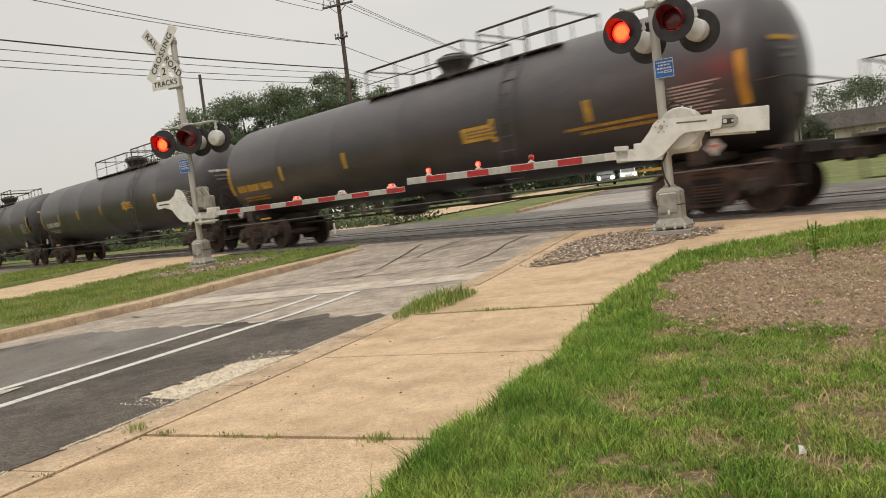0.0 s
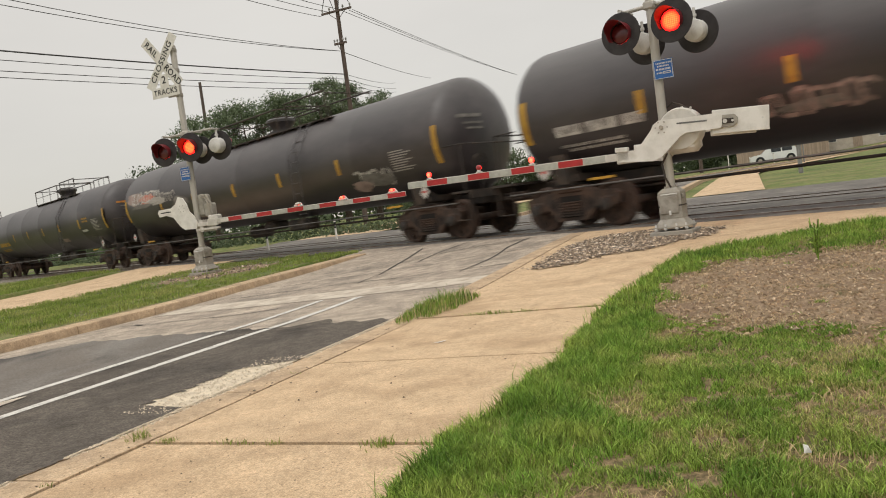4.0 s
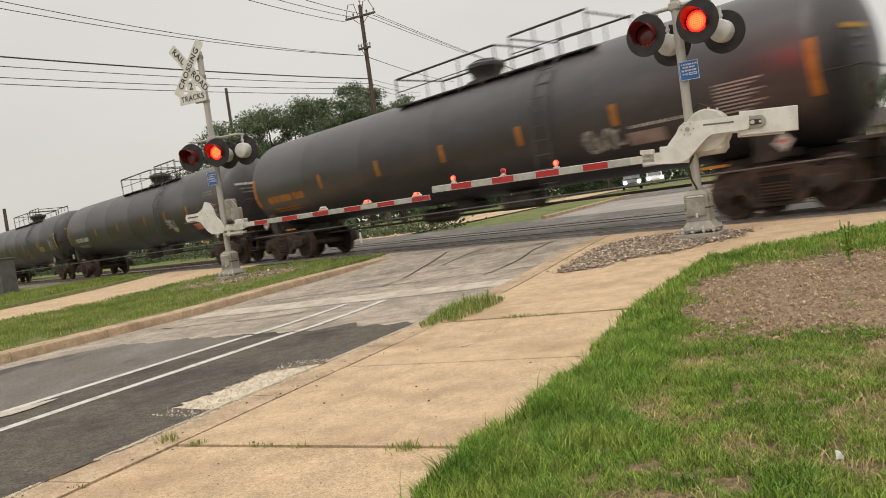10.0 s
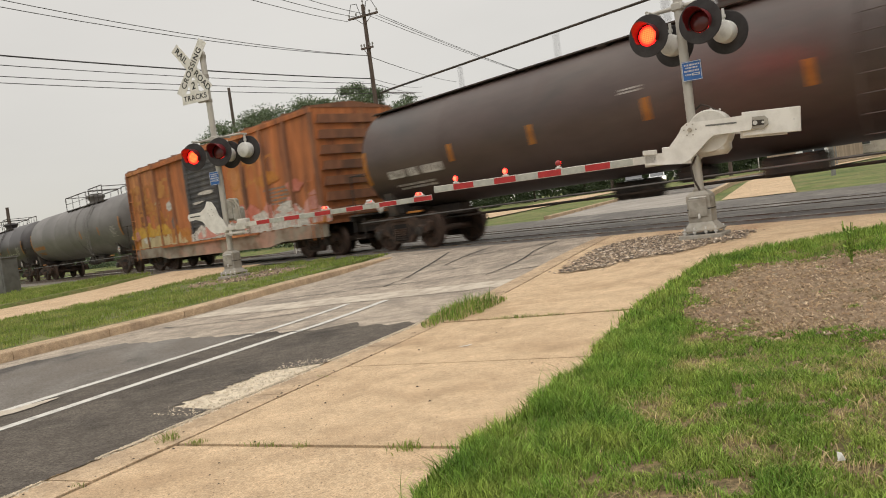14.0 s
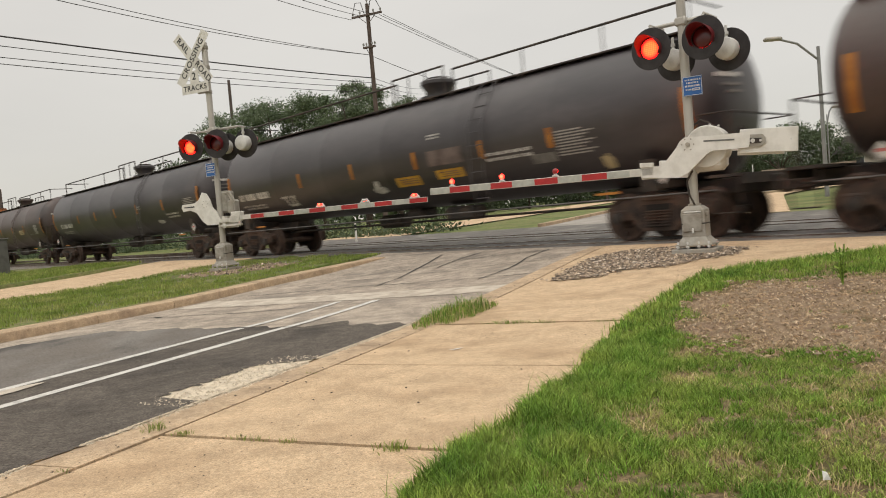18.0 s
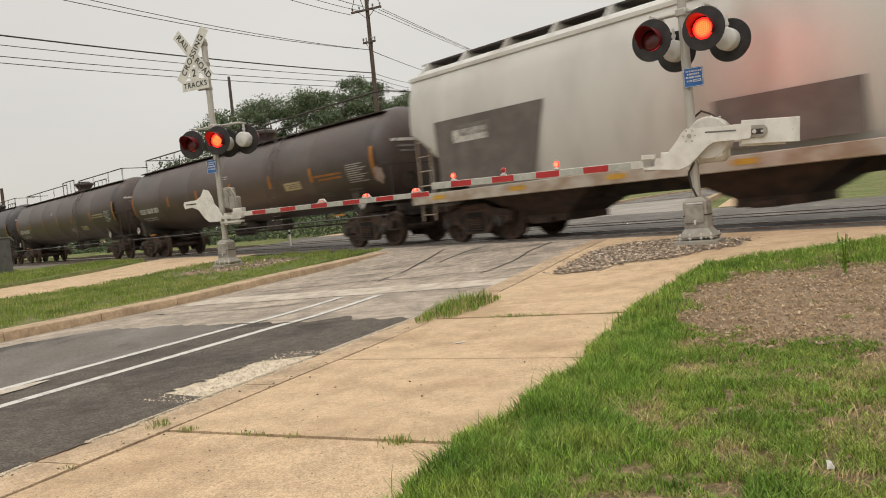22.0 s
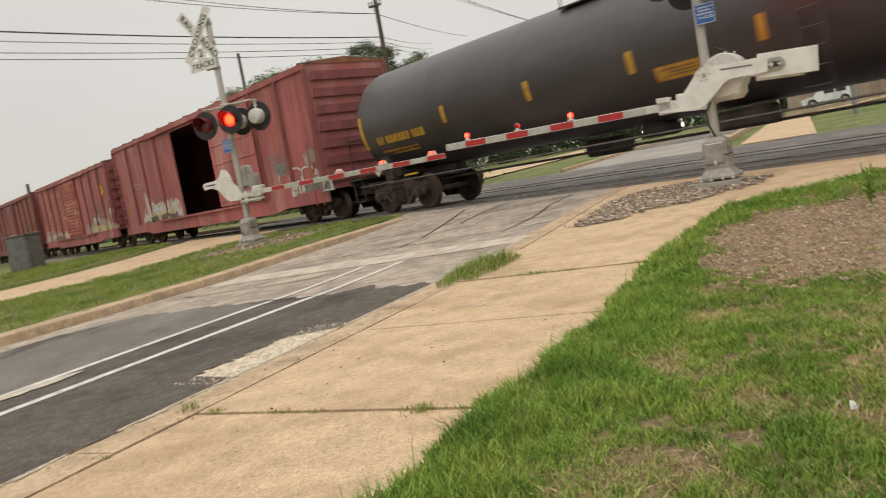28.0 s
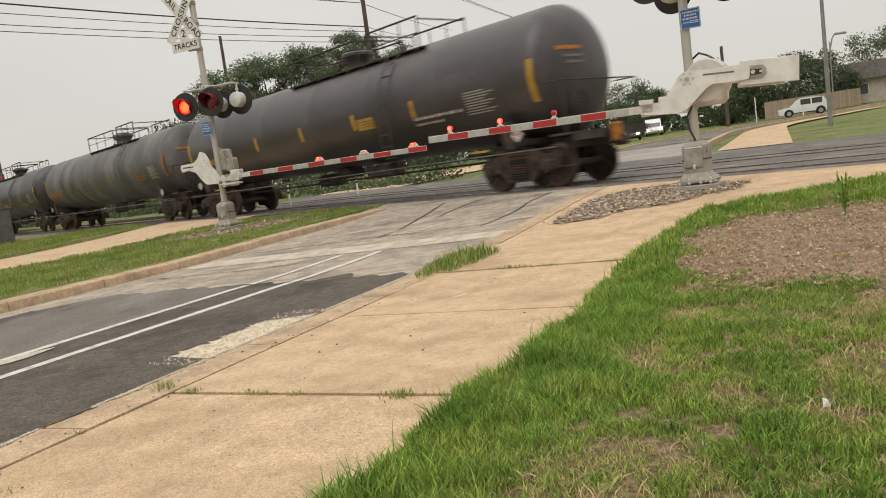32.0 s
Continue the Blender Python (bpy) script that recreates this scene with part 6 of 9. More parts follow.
def tank_car(L, paint, letters, strips, seed, label, r=1.43, steps=STEP_X, panels=(), wording=(), data=(-7.6, -8.45), scrawls=(), blots=(), long_rail=False, band=False, rusty=True, letter_x=7.0, head_paint=None):
    set_tank(r)
    TZ, top = TANK["z"], TANK["z"] + r
    car = thing("tank_car", label, "tank car", group="cars of the freight train")
    h = L / 2 - 0.80
    prof = [(0.02, -h)]
    for i in range(1, 9):
        t = radians(90 * i / 8)
        prof.append((r * math.sin(t), -h + 0.62 * (1 - math.cos(t))))
    seams = [-h + 0.62 + (2 * h - 1.24) * i / 6 for i in range(1, 6)]
    for x in seams:
        prof += [(r, x - 0.03), (r + 0.002, x - 0.015), (r + 0.002, x + 0.015), (r, x + 0.03)]
    prof += [(q, -x) for q, x in reversed(prof[:9])]
    shell = part("tank", MB().lathe(prof, 56, Matrix.Translation((0, 0, TZ)), axis="x"), paint, car, smooth=True)
    if band:
        part("tank_band", MB().lathe([(r + 0.002, -0.35), (r + 0.03, -0.33), (r + 0.03, 0.33), (r + 0.002, 0.35)], 48, Matrix.Translation((-1.1, 0, TZ)), axis="x", closed=True), paint, shell, smooth=True)
    # flared valve housing on a narrower neck
    man = part("manway", MB().lathe([(0.52, -0.14), (0.52, 0.0), (0.34, 0.02), (0.34, 0.12), (0.43, 0.26), (0.48, 0.32), (0.48, 0.40), (0.43, 0.44), (0.05, 0.46)], 24, Matrix.Translation((-0.9, 0, top - 0.02))), paint, car, "flared round valve housing on top", smooth=True)
    part("valve_lid", MB().cyl((-0.9, 0, top + 0.42), (-0.9, 0, top + 0.48), 0.30, 16).box((-0.55, 0, top + 0.41), (0.14, 0.10, 0.08), b=0.01), "steel_dark", man)
    # walkway strips that hug the shell, on small brackets
    w0, w1 = (h - 0.5, -h + 0.5) if long_rail else (1.7, -4.7)
    plat = part("platform", MB().box(((w0 + w1) / 2, 0.70, top - 0.165), (w0 - w1, 0.30, 0.03)).box(((w0 + w1) / 2, -0.70, top - 0.165), (w0 - w1, 0.30, 0.03)), "steel_dark", car, "steel grating walkway along the top")
    br = MB()
    for k in range(9):
        x = 1.5 - k * 0.75
        for sy in (-1, 1):
            br.prism([(sy * 0.58, top - 0.17), (sy * 0.85, top - 0.18), (sy * 0.86, top - 0.22), (sy * 0.80, top - 0.34), (sy * 0.72, top - 0.32)], Matrix.Translation((x, 0, 0)), 0.05, "x")
    part("bracket", br, "steel_dark", plat)
    zr = top + (0.44 if long_rail else 0.54)
    for s in (-1, 1):
        if long_rail and s > 0:
            for a, b in ((h - 0.7, 0.1), (-2.1, -h + 0.7)):
                lr = MB().tube([(a, s * 0.62, top - 0.15), (a, s * 0.62, zr), (b, s * 0.62, zr), (b, s * 0.62, top - 0.15)], 0.019, 6)
                for q in (0.36, 0.70):
                    lr.cyl((a + (b - a) * q, s * 0.62, top - 0.15), (a + (b - a) * q, s * 0.62, zr), 0.016, 6)
                part("handrail", lr, "steel_dark", plat, "long handrail along the top", smooth=True)
        for a, b, up in ((1.6, -2.0, 0.0), (-2.5, -4.6, 0.06)) if not long_rail else ((0.0, -2.0, 0.08),):
            hr = MB().tube([(a, s * 0.84, top - 0.2), (a, s * 0.84, zr + up), (b, s * 0.84, zr + up), (b, s * 0.84, top - 0.2)], 0.019, 6)
            if not long_rail:
                hr.tube([(a, s * 0.84, top + 0.20), (b, s * 0.84, top + 0.20)], 0.014, 6)
            for q in (0.33, 0.66):
                hr.cyl((a + (b - a) * q, s * 0.84, top - 0.2), (a + (b - a) * q, s * 0.84, zr + up), 0.015, 6)
            part("handrail", hr, "steel_dark", plat, smooth=True)
    for x in ((1.6, -2.0, -2.5, -4.6) if not long_rail else (h - 0.7, -h + 0.7)):
        y_ = 0.84 if not long_rail else 0.62
        part("end_rail", MB().tube([(x, -y_, zr), (x, y_, zr)], 0.019, 6), "steel_dark", plat)
    # ladder up the side
    LX = -3.6
    for s in (-1, 1):
        lad = MB()
        for dx in (-0.21, 0.21):
            lad.tube([(LX + dx, s * 1.34, 0.75), (LX + dx, s * (r + 0.10), 1.6), (LX + dx, s * (r + 0.10), 2.8), (LX + dx, s * 0.92, top - 0.16)], 0.014, 6)
        for i in range(10):
            z = 0.85 + i * 0.30
            y = 1.34 + (z - 0.75) / 0.85 * (r - 1.24) if z < 1.6 else r + 0.10 if z < 2.8 else r + 0.10 - (z - 2.8) / (top - 0.16 - 2.8) * (r - 0.82)
            lad.cyl((LX - 0.21, s * y, z), (LX + 0.21, s * y, z), 0.011, 6)
        part("ladder", lad, paint, car, "steel side ladder")
    # stub sills, saddles, end platforms
    for s in (-1, 1):
        x = s * (L / 2 - 2.15)
        part("stub_sill", MB().box((x + s * 0.2, 0, 0.93), (3.4, 0.42, 0.30), b=0.02).box((x, 0, 1.06), (0.55, 2.3, 0.14)).prism([(-1.28, 0.95), (1.28, 0.95), (1.36, 1.55), (1.14, 1.30), (0.7, 1.10), (-0.7, 1.10), (-1.14, 1.30), (-1.36, 1.55)], Matrix.Translation((x, 0, 0)), 0.35, "x"), "steel_dark", car, "stub sill and tank saddle")
        e = s * (L / 2 - 0.62)
        part("end_platform", MB().box((e, 0, 1.10), (0.62, 2.75, 0.05)).box((e + s * 0.3, 0, 1.02), (0.04, 2.75, 0.16)), "steel_dark", car, "end platform")
        part("end_handrail", MB().tube([(e + s * 0.1, 1.32, 1.1), (e + s * 0.1, 1.32, 2.2), (e - s * 0.45, 1.32, 2.2)], 0.017, 6).tube([(e + s * 0.1, -1.32, 1.1), (e + s * 0.1, -1.32, 2.2), (e - s * 0.45, -1.32, 2.2)], 0.017, 6)
             .tube([(e + s * 0.1, -1.32, 2.2), (e + s * 0.1, 1.32, 2.2)], 0.017, 6).tube([(e + s * 0.22, 1.30, 1.1), (e + s * 0.22, 1.30, 0.45), (e - s * 0.22, 1.30, 0.45), (e - s * 0.22, 1.30, 1.1)], 0.017, 6), "steel_dark", car, "end handrails and step", smooth=True)
        part("brake_wheel" if s < 0 else "release_lever", MB().lathe([(0.20, -0.015), (0.235, -0.015), (0.235, 0.015), (0.20, 0.015)], 18, Matrix.Translation((e - s * 0.05, 0.55, 1.75)), axis="x", closed=True).cyl((e - s * 0.05, 0.34, 1.75), (e - s * 0.05, 0.76, 1.75), 0.012, 6).cyl((e - s * 0.05, 0.55, 1.1), (e - s * 0.05, 0.55, 1.97), 0.015, 6) if s < 0 else MB().tube([(e + 0.2, 1.2, 0.9), (e + 0.35, 0.5, 0.84), (e + 0.4, 0.1, 0.86)], 0.014, 6), "steel_dark", car)
        part("yellow_step", MB().box((s * (L / 2 - 3.1), 1.30, 0.98), (0.55, 0.03, 0.05)), strips, car, "painted foothold")
    for s in (-1, 1):
        part("side_rod", MB().tube([(-L / 2 + 0.8, s * 1.36, 0.86), (L / 2 - 0.8, s * 1.36, 0.86)], 0.018, 6), "rod_grey", car, "long grab rod along the side")
    part("brake_rigging", MB().box((-1.8, 0.25, 0.86), (1.1, 0.5, 0.36), b=0.06).cyl((-L / 2 + 3, 0.1, 0.72), (L / 2 - 3, 0.1, 0.72), 0.03, 6).cyl((1.2, -0.3, 0.8), (2.3, -0.3, 0.8), 0.2, 14).box((0.2, 0, 0.95), (0.7, 0.7, 0.3), b=0.1), "steel_dark", car, "brake cylinder and rods below the tank")
    common(car, L, rusty=rusty)
    # reflective strips: tall ones at both ends, short ones between
    for x in (h - 0.62, -h + 0.42):
        part("reflector_strip", curved_patch(MB(), x - 0.075, x + 0.075, 1.85, 2.74, 8), strips, car)
    for x in steps:
        part("reflector_strip", curved_patch(MB(), x - 0.07, x + 0.07, 2.04, 2.46, 5), strips, car)
    if letters:
        bars(car, "reporting_mark", letter_x + 0.1, 2.00, 2.0, 0.215, 1, tank_y, letters, seed, 0.05)
        bars(car, "capacity_mark", letter_x + 0.35, 1.66, 1.5, 0.17, 2, tank_y, letters, seed + 1, 0.4)
    for x0, x1, z0, z1, c_ in panels:
        pn = part("warning_panel", curved_patch(MB(), min(x0, x1), max(x0, x1), z0, z1), c_, car, "small painted panel")
        if c_ in ("yellow", "straw", "amber"):
            bars(car, "notice", (x0 + x1) / 2, (z0 + z1) / 2, abs(x1 - x0) * 0.8, (z1 - z0) * 0.66, 3, lambda z: tank_y(z) + 0.003, "dusk", seed + 9, 0.55)
    for x0, x1, z, hh, rows_, c_ in wording:
        bars(car, "notice", (x0 + x1) / 2, z, abs(x1 - x0), hh, rows_, tank_y, c_, seed + 3, 0.45)
    # block of fine white test data, line by line
    if data:
        for i in range(9):
            z = 2.33 - i * 0.060
            cut = 0.14 * ((i * 7 + seed) % 3)
            part("test_data", curved_patch(MB(), data[1] + cut, data[0], z, z + 0.028, 1), "data_mark", car)
    # lettering on the rear head
    for i, (wd, zz0) in enumerate(((0.72, 0.36), (0.58, 0.20), (0.50, 0.07))):
        q = []
        for k in range(9):
            y = 0.16 + wd * k / 8
            for zz in (TZ + zz0, TZ + zz0 + 0.035, TZ + zz0 + (0.08 if i == 0 else 0.05)):
                rr = min(0.999, math.hypot(y, zz - TZ) / r)
                q.append((-h + 0.62 * (1 - math.sqrt(1 - rr * rr)) - 0.02, y, zz))
        part("head_mark", MB().add(q, [(3 * k + m_, 3 * k + m_ + 1, 3 * k + m_ + 4, 3 * k + m_ + 3) for k in range(8) for m_ in range(2)]), (head_paint or letters or "dim_mark") if i == 0 else "dim_mark", shell)
    for s in (-1, 1):
        pl = part("placard", MB().prism([(-0.16, 0), (0, -0.16), (0.16, 0), (0, 0.16)], Matrix.Translation((s * (h - 1.0), 1.40, 1.22)), 0.012), "white_mark", car, "white diamond placard in a holder")
        part("placard_mark", MB().box((s * (h - 1.0), 1.408, 1.24), (0.13, 0.006, 0.05)), "red_mark", pl)
    for k, (x, z, w, hh, c_) in enumerate(blots):
        blot(car, x, z, w, hh, tank_y, c_, seed + k * 2.3, 0.0015 * k)
    for (x, z, w, hh, c_, sd) in scrawls:
        scrawl(car, x, z, w, hh, tank_y, c_, sd, max(4, int(w / 0.22)), 0.035)
    return car


def box_car(L, paint, seed, label, door="closed", door_paint=None, graffiti=(), splashes=(), blots=(), height=4.42, marks="white_mark", panel_door=False, roof_paint="box_rust", sill_paint=None, post_paint=None, letter=0.36):
    car = thing("box_car", label, "boxcar", group="cars of the freight train")
    W, h = 1.48, L / 2 - 0.75
    z0, z1 = 0.98, height
    d0, d1 = (-1.55, 1.55) if door != "open" else (-2.0, 1.9)
    wall = MB()
    for s in (-1, 1):
        if s > 0 and door == "open":
            wall.box(((-h + d0) / 2, s * (W - 0.03), (z0 + z1) / 2), (d0 + h, 0.06, z1 - z0)).box(((h + d1) / 2, s * (W - 0.03), (z0 + z1) / 2), (h - d1, 0.06, z1 - z0)).box(((d0 + d1) / 2, s * (W - 0.03), z1 - 0.14), (d1 - d0, 0.06, 0.28))
        else:
            wall.box((0, s * (W - 0.03), (z0 + z1) / 2), (2 * h, 0.06, z1 - z0))
    part("side_wall", wall, paint, car)
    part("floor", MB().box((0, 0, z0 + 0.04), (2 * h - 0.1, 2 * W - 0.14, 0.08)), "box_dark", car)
    # roof with seam ribs
    rf = MB().prism([(-W - 0.03, z1), (W + 0.03, z1), (W + 0.03, z1 + 0.05), (0, z1 + 0.20), (-W - 0.03, z1 + 0.05)], None, 2 * h + 0.04, "x")
    for i in range(13):
        x = -h + 0.3 + (2 * h - 0.6) * i / 12
        rf.prism([(-W - 0.05, z1 + 0.01), (W + 0.05, z1 + 0.01), (W + 0.05, z1 + 0.09), (0, z1 + 0.245), (-W - 0.05, z1 + 0.09)], Matrix.Translation((x, 0, 0)), 0.07, "x")
    part("roof", rf, roof_paint, car, "ribbed metal roof")
    for s in (-1, 1):
        part("roof_rail", MB().box((0, s * (W + 0.02), z1 - 0.07), (2 * h + 0.05, 0.09, 0.15), b=0.01), paint, car)
        e = MB().box((s * (h - 0.03), 0, (z0 + z1) / 2), (0.06, 2 * W - 0.13, z1 - z0))
        part("end_wall", e, paint, car)
        ribs = MB()
        for i in range(7):
            z = z0 + 0.35 + i * (z1 - z0 - 0.5) / 6.4
            ribs.prism([(-W + 0.12, z - 0.13), (W - 0.12, z - 0.13), (W - 0.2, z + 0.13), (-W + 0.2, z + 0.13)], Matrix.Translation((s * (h + 0.035), 0, 0)), 0.11, "x")
        part("end_rib", ribs, post_paint or paint, car, "horizontal pressed end ribs")
    # posts along both sides; a darker post_paint holds rust streaks and painted-in shading
    for s in (-1, 1):
        for i in range(11):
            x = -h + 0.06 + (2 * h - 0.12) * i / 10
            if d0 - 0.1 < x < d1 + 0.1:
                continue
            part("side_post", MB().prism([(-0.09, 0), (0.09, 0), (0.05, 0.09), (-0.05, 0.09)], pose(x, s * W, (z0 + z1) / 2 - 0.05, 0, 0, 0 if s > 0 else 180), z1 - z0 - 0.15, "z"), post_paint or paint, car)
        part("side_sill", MB().prism([(-h, 0.62), (-h + 2.6, 0.62), (-h + 3.4, 0.50), (h - 3.4, 0.50), (h - 2.6, 0.62), (h, 0.62), (h, 1.02), (-h, 1.02)], Matrix.Translation((0, s * (W - 0.02), 0)), 0.10), sill_paint or paint, car, "deep side sill")
    dp = door_paint or paint
    if door == "closed" or door == "wide":
        for s in (-1, 1):
            leafs = [(d0, d1)] if door == "closed" else [(d0, 0), (0, d1)]
            for a, b in leafs:
                dd = part("door", MB().box(((a + b) / 2, s * (W + 0.06), (z0 + z1) / 2 - 0.06), (b - a - 0.04, 0.05, z1 - z0 - 0.32)), dp, car, "sliding boxcar door")
                rb = MB()
                nr = 16 if panel_door else 5
                for i in range(nr):
                    z = z0 + 0.22 + i * (z1 - z0 - 0.65) / (nr - 1)
                    rb.box(((a + b) / 2, s * (W + 0.095), z), (b - a - 0.25, 0.03, 0.09 if panel_door else 0.07), b=0.012)
                part("door_rib", rb, dp, dd)
                for xx in (a + 0.35, b - 0.35):
                    part("lock_bar", MB().cyl((xx, s * (W + 0.12), z0 + 0.1), (xx, s * (W + 0.12), z1 - 0.4), 0.022, 6), dp, dd)
    else:
        dd = part("door", MB().box((d0 - 1.75, W + 0.13, (z0 + z1) / 2 - 0.06), (3.5, 0.05, z1 - z0 - 0.32)), dp, car, "sliding boxcar door, pushed open")
        rb = MB()
        for i in range(5):
            rb.box((d0 - 1.75, W + 0.165, z0 + 0.3 + i * 0.68), (3.3, 0.03, 0.07), b=0.012)
        part("door_rib", rb, dp, dd)
    part("door_track", MB().box((0.4, W + 0.09, z0 + 0.02), (8.2, 0.09, 0.07)), paint, car)
    part("door_track", MB().box((0.4, W + 0.09, z1 - 0.16), (8.2, 0.09, 0.06)), paint, car)
    for s in (-1, 1):
        for sy in (-1, 1):
            lad = MB()
            for i in range(7 if s * sy > 0 else 4):
                z = 1.05 + i * 0.42
                lad.tube([(s * (h - 0.55), sy * (W + 0.11), z), (s * (h - 0.12), sy * (W + 0.11), z)], 0.016, 6)
            for dx in (0.55, 0.12):
                lad.tube([(s * (h - dx), sy * (W + 0.11), 0.55), (s * (h - dx), sy * (W + 0.11), 3.7 if s * sy > 0 else 2.5)], 0.016, 6)
            part("ladder", lad, paint, car)
    part("centre_sill", MB().box((0, 0, 0.80), (2 * h + 0.3, 0.4, 0.36)).box((1.2, 0.3, 0.66), (1.2, 0.5, 0.34), b=0.05).cyl((-h + 3, -0.4, 0.7), (h - 3, -0.4, 0.7), 0.04, 6), "steel_dark", car, "centre sill and brake gear")
    common(car, L)
    yy = lambda z: W + 0.004
    bars(car, "reporting_mark", h - 2.6, 2.75, 1.2, letter, 2, yy, marks, seed)
    bars(car, "test_data", -h + 2.6, 2.1, 1.5, 0.6, 5, yy, "dim_mark", seed + 1, 0.45)
    for x in (-h + 0.7, h - 0.7):
        part("reflector_strip", MB().box((x, W + 0.006, 1.75), (0.10, 0.01, 0.55)), "yellow", car)
    posts = [-h + 0.06 + (2 * h - 0.12) * i / 10 for i in range(11)]
    shut = door != "open"

    def over(x):
        if shut and d0 < x < d1:
            return W + 0.113
        near = min(abs(x - q) for q in posts if not d0 - 0.1 < q < d1 + 0.1)
        return W + 0.003 + 0.09 * (1 - step(0.05, 0.09, near))
    for k, (x0, x1, za, zb, c_) in enumerate(splashes):
        splash(car, x0, x1, za, zb, over, c_, seed + k, 0.0022 * (k + 1))
    for k, (x, z, w, hh, c_) in enumerate(blots):
        n0 = over(x) if shut and d0 < x < d1 else W + 0.004
        blot(car, x, z, w, hh, lambda q: n0 + 0.004, c_, seed + k * 1.9, 0.0015 * k)
    for (x, z, w, hh, c_, sd, lw) in graffiti:
        scrawl(car, x, z, w, hh, (lambda zz: W + 0.006) if not (d0 < x < d1) else (lambda zz: W + 0.125), c_, sd, max(3, int(w / 0.6)), lw)
    return car


def hopper_car(L, label):
    car = thing("hopper_car", label, "hopper car", group="cars of the freight train")
    h, W = L / 2 - 0.62, 1.52
    top = 4.45
    # bowed sides: section swept along the length, with slope sheets at both ends
    sec = [(0.0, 1.25), (1.30, 1.25), (1.42, 1.7), (1.50, 2.4), (1.52, 3.0), (1.47, 3.6), (1.34, 4.08), (1.10, 4.30), (0.0, 4.42)]
    full = sec + [(-y, z) for y, z in reversed(sec[1:-1])]
    n = len(full)
    vs = []
    stations = [(-h, 2.75), (-h + 1.7, 1.25), (h - 1.7, 1.25), (h, 2.75)]
    for x, zmin in stations:
        for y, z in full:
            vs.append((x, y, max(z, zmin)))
    fs = [(k * n + i, k * n + (i + 1) % n, (k + 1) * n + (i + 1) % n, (k + 1) * n + i) for k in range(3) for i in range(n)]
    fs += [tuple(range(n)), tuple(range(4 * n - 1, 3 * n - 1, -1))]
    part("body", MB().add(vs, fs), "hopper", car, "bowed pale grey hopper body", smooth=True)
    for s in (-1, 1):
        part("side_sill", MB().box((0, s * 1.46, 1.14), (2 * h + 0.4, 0.10, 0.26), b=0.015), "hopper_sill", car, "pale side sill with reflectors")
        part("roof_rail", MB().box((0, s * 1.33, 4.10), (2 * h + 0.1, 0.10, 0.10), b=0.01), "hopper", car)
        e = s * (h - 0.05)
        part("end_ladder", MB().tube([(e, 1.40, 0.6), (e, 1.40, 2.75)], 0.022, 6).tube([(e - s * 0.45, 1.40, 0.6), (e - s * 0.45, 1.40, 2.75)], 0.022, 6), "hopper_sill", car)
        for i in range(6):
            part("rung", MB().cyl((e, 1.40, 0.75 + i * 0.36), (e - s * 0.45, 1.40, 0.75 + i * 0.36), 0.016, 6), "hopper_sill", car)
        part("end_frame", MB().box((s * (h - 0.1), 0.9, 2.0), (0.14, 0.14, 1.7)).box((s * (h - 0.1), -0.9, 2.0), (0.14, 0.14, 1.7)).box((s * (h - 0.3), 0, 1.14), (1.1, 2.85, 0.10)).box((s * (h - 0.9), 0, 2.0), (0.1, 2.6, 1.6)), "hopper_dark", car, "open end frame and platform")
    wk = part("roof_walk", MB().box((0, 0.62, 4.52), (2 * h + 0.1, 0.50, 0.04)).box((0, -0.62, 4.52), (2 * h + 0.1, 0.50, 0.04)), "steel_dark", car, "dark roof walkway")
    for i in range(13):
        x = -h + 0.2 + (2 * h - 0.4) * i / 12
        part("walk_bracket", MB().prism([(-1.25, 4.18), (1.25, 4.18), (0.92, 4.54), (-0.92, 4.54)], Matrix.Translation((x, 0, 0)), 0.06, "x"), "hopper", car)
    part("hatch_rail", MB().box((0, 0, 4.48), (2 * h - 0.8, 0.55, 0.14), b=0.03), "hopper", car)
    for x in (-5.0, 0.0, 5.0):
        vs = [(x + sx * a, sy * b, z) for a, b, z in ((1.95, 1.30, 1.26), (0.62, 0.75, 0.52), (0.62, 0.75, 0.36)) for sx, sy in ((-1, -1), (1, -1), (1, 1), (-1, 1))]
        part("outlet_bay", MB().add(vs, [(i * 4 + j, i * 4 + (j + 1) % 4, i * 4 + 4 + (j + 1) % 4, i * 4 + 4 + j) for i in range(2) for j in range(4)] + [(8, 9, 10, 11)]).box((x, 0, 0.40), (0.5, 1.9, 0.12)), "truck_rust", car, "funnel-shaped outlet bay")
    part("centre_sill", MB().box((0, 0, 0.95), (L - 1.6, 0.4, 0.34)), "steel_dark", car)
    common(car, L)
    yy = lambda z: 1.46 + 0.07 * min(1, max(0, (z - 1.7) / 1.2)) + 0.02
    for x, w, z, hh in ((h - 2.6, 3.4, 2.15, 1.55), (-0.7, 2.4, 1.80, 0.85)):
        vs = [(x - w / 2 + (0.5 if w > 3 else 0), yy(z - hh / 2), z - hh / 2), (x + w / 2, yy(z - hh / 2), z - hh / 2), (x + w / 2, yy(z + hh / 2), z + hh / 2), (x - w / 2, yy(z + hh / 2), z + hh / 2)]
        part("dark_panel", MB().add(vs, [(0, 1, 2, 3)]), "hopper_dark", car, "dark repainted lettering panel")
    y2 = lambda z: yy(z) + 0.006
    part("red_stripe_panel", MB().add([(h - 3.1, y2(1.75), 1.75), (h - 2.0, y2(1.75), 1.75), (h - 2.0, y2(2.0), 2.0), (h - 3.1, y2(2.0), 2.0)], [(0, 1, 2, 3)]), "salmon", car, "small red and white panel")
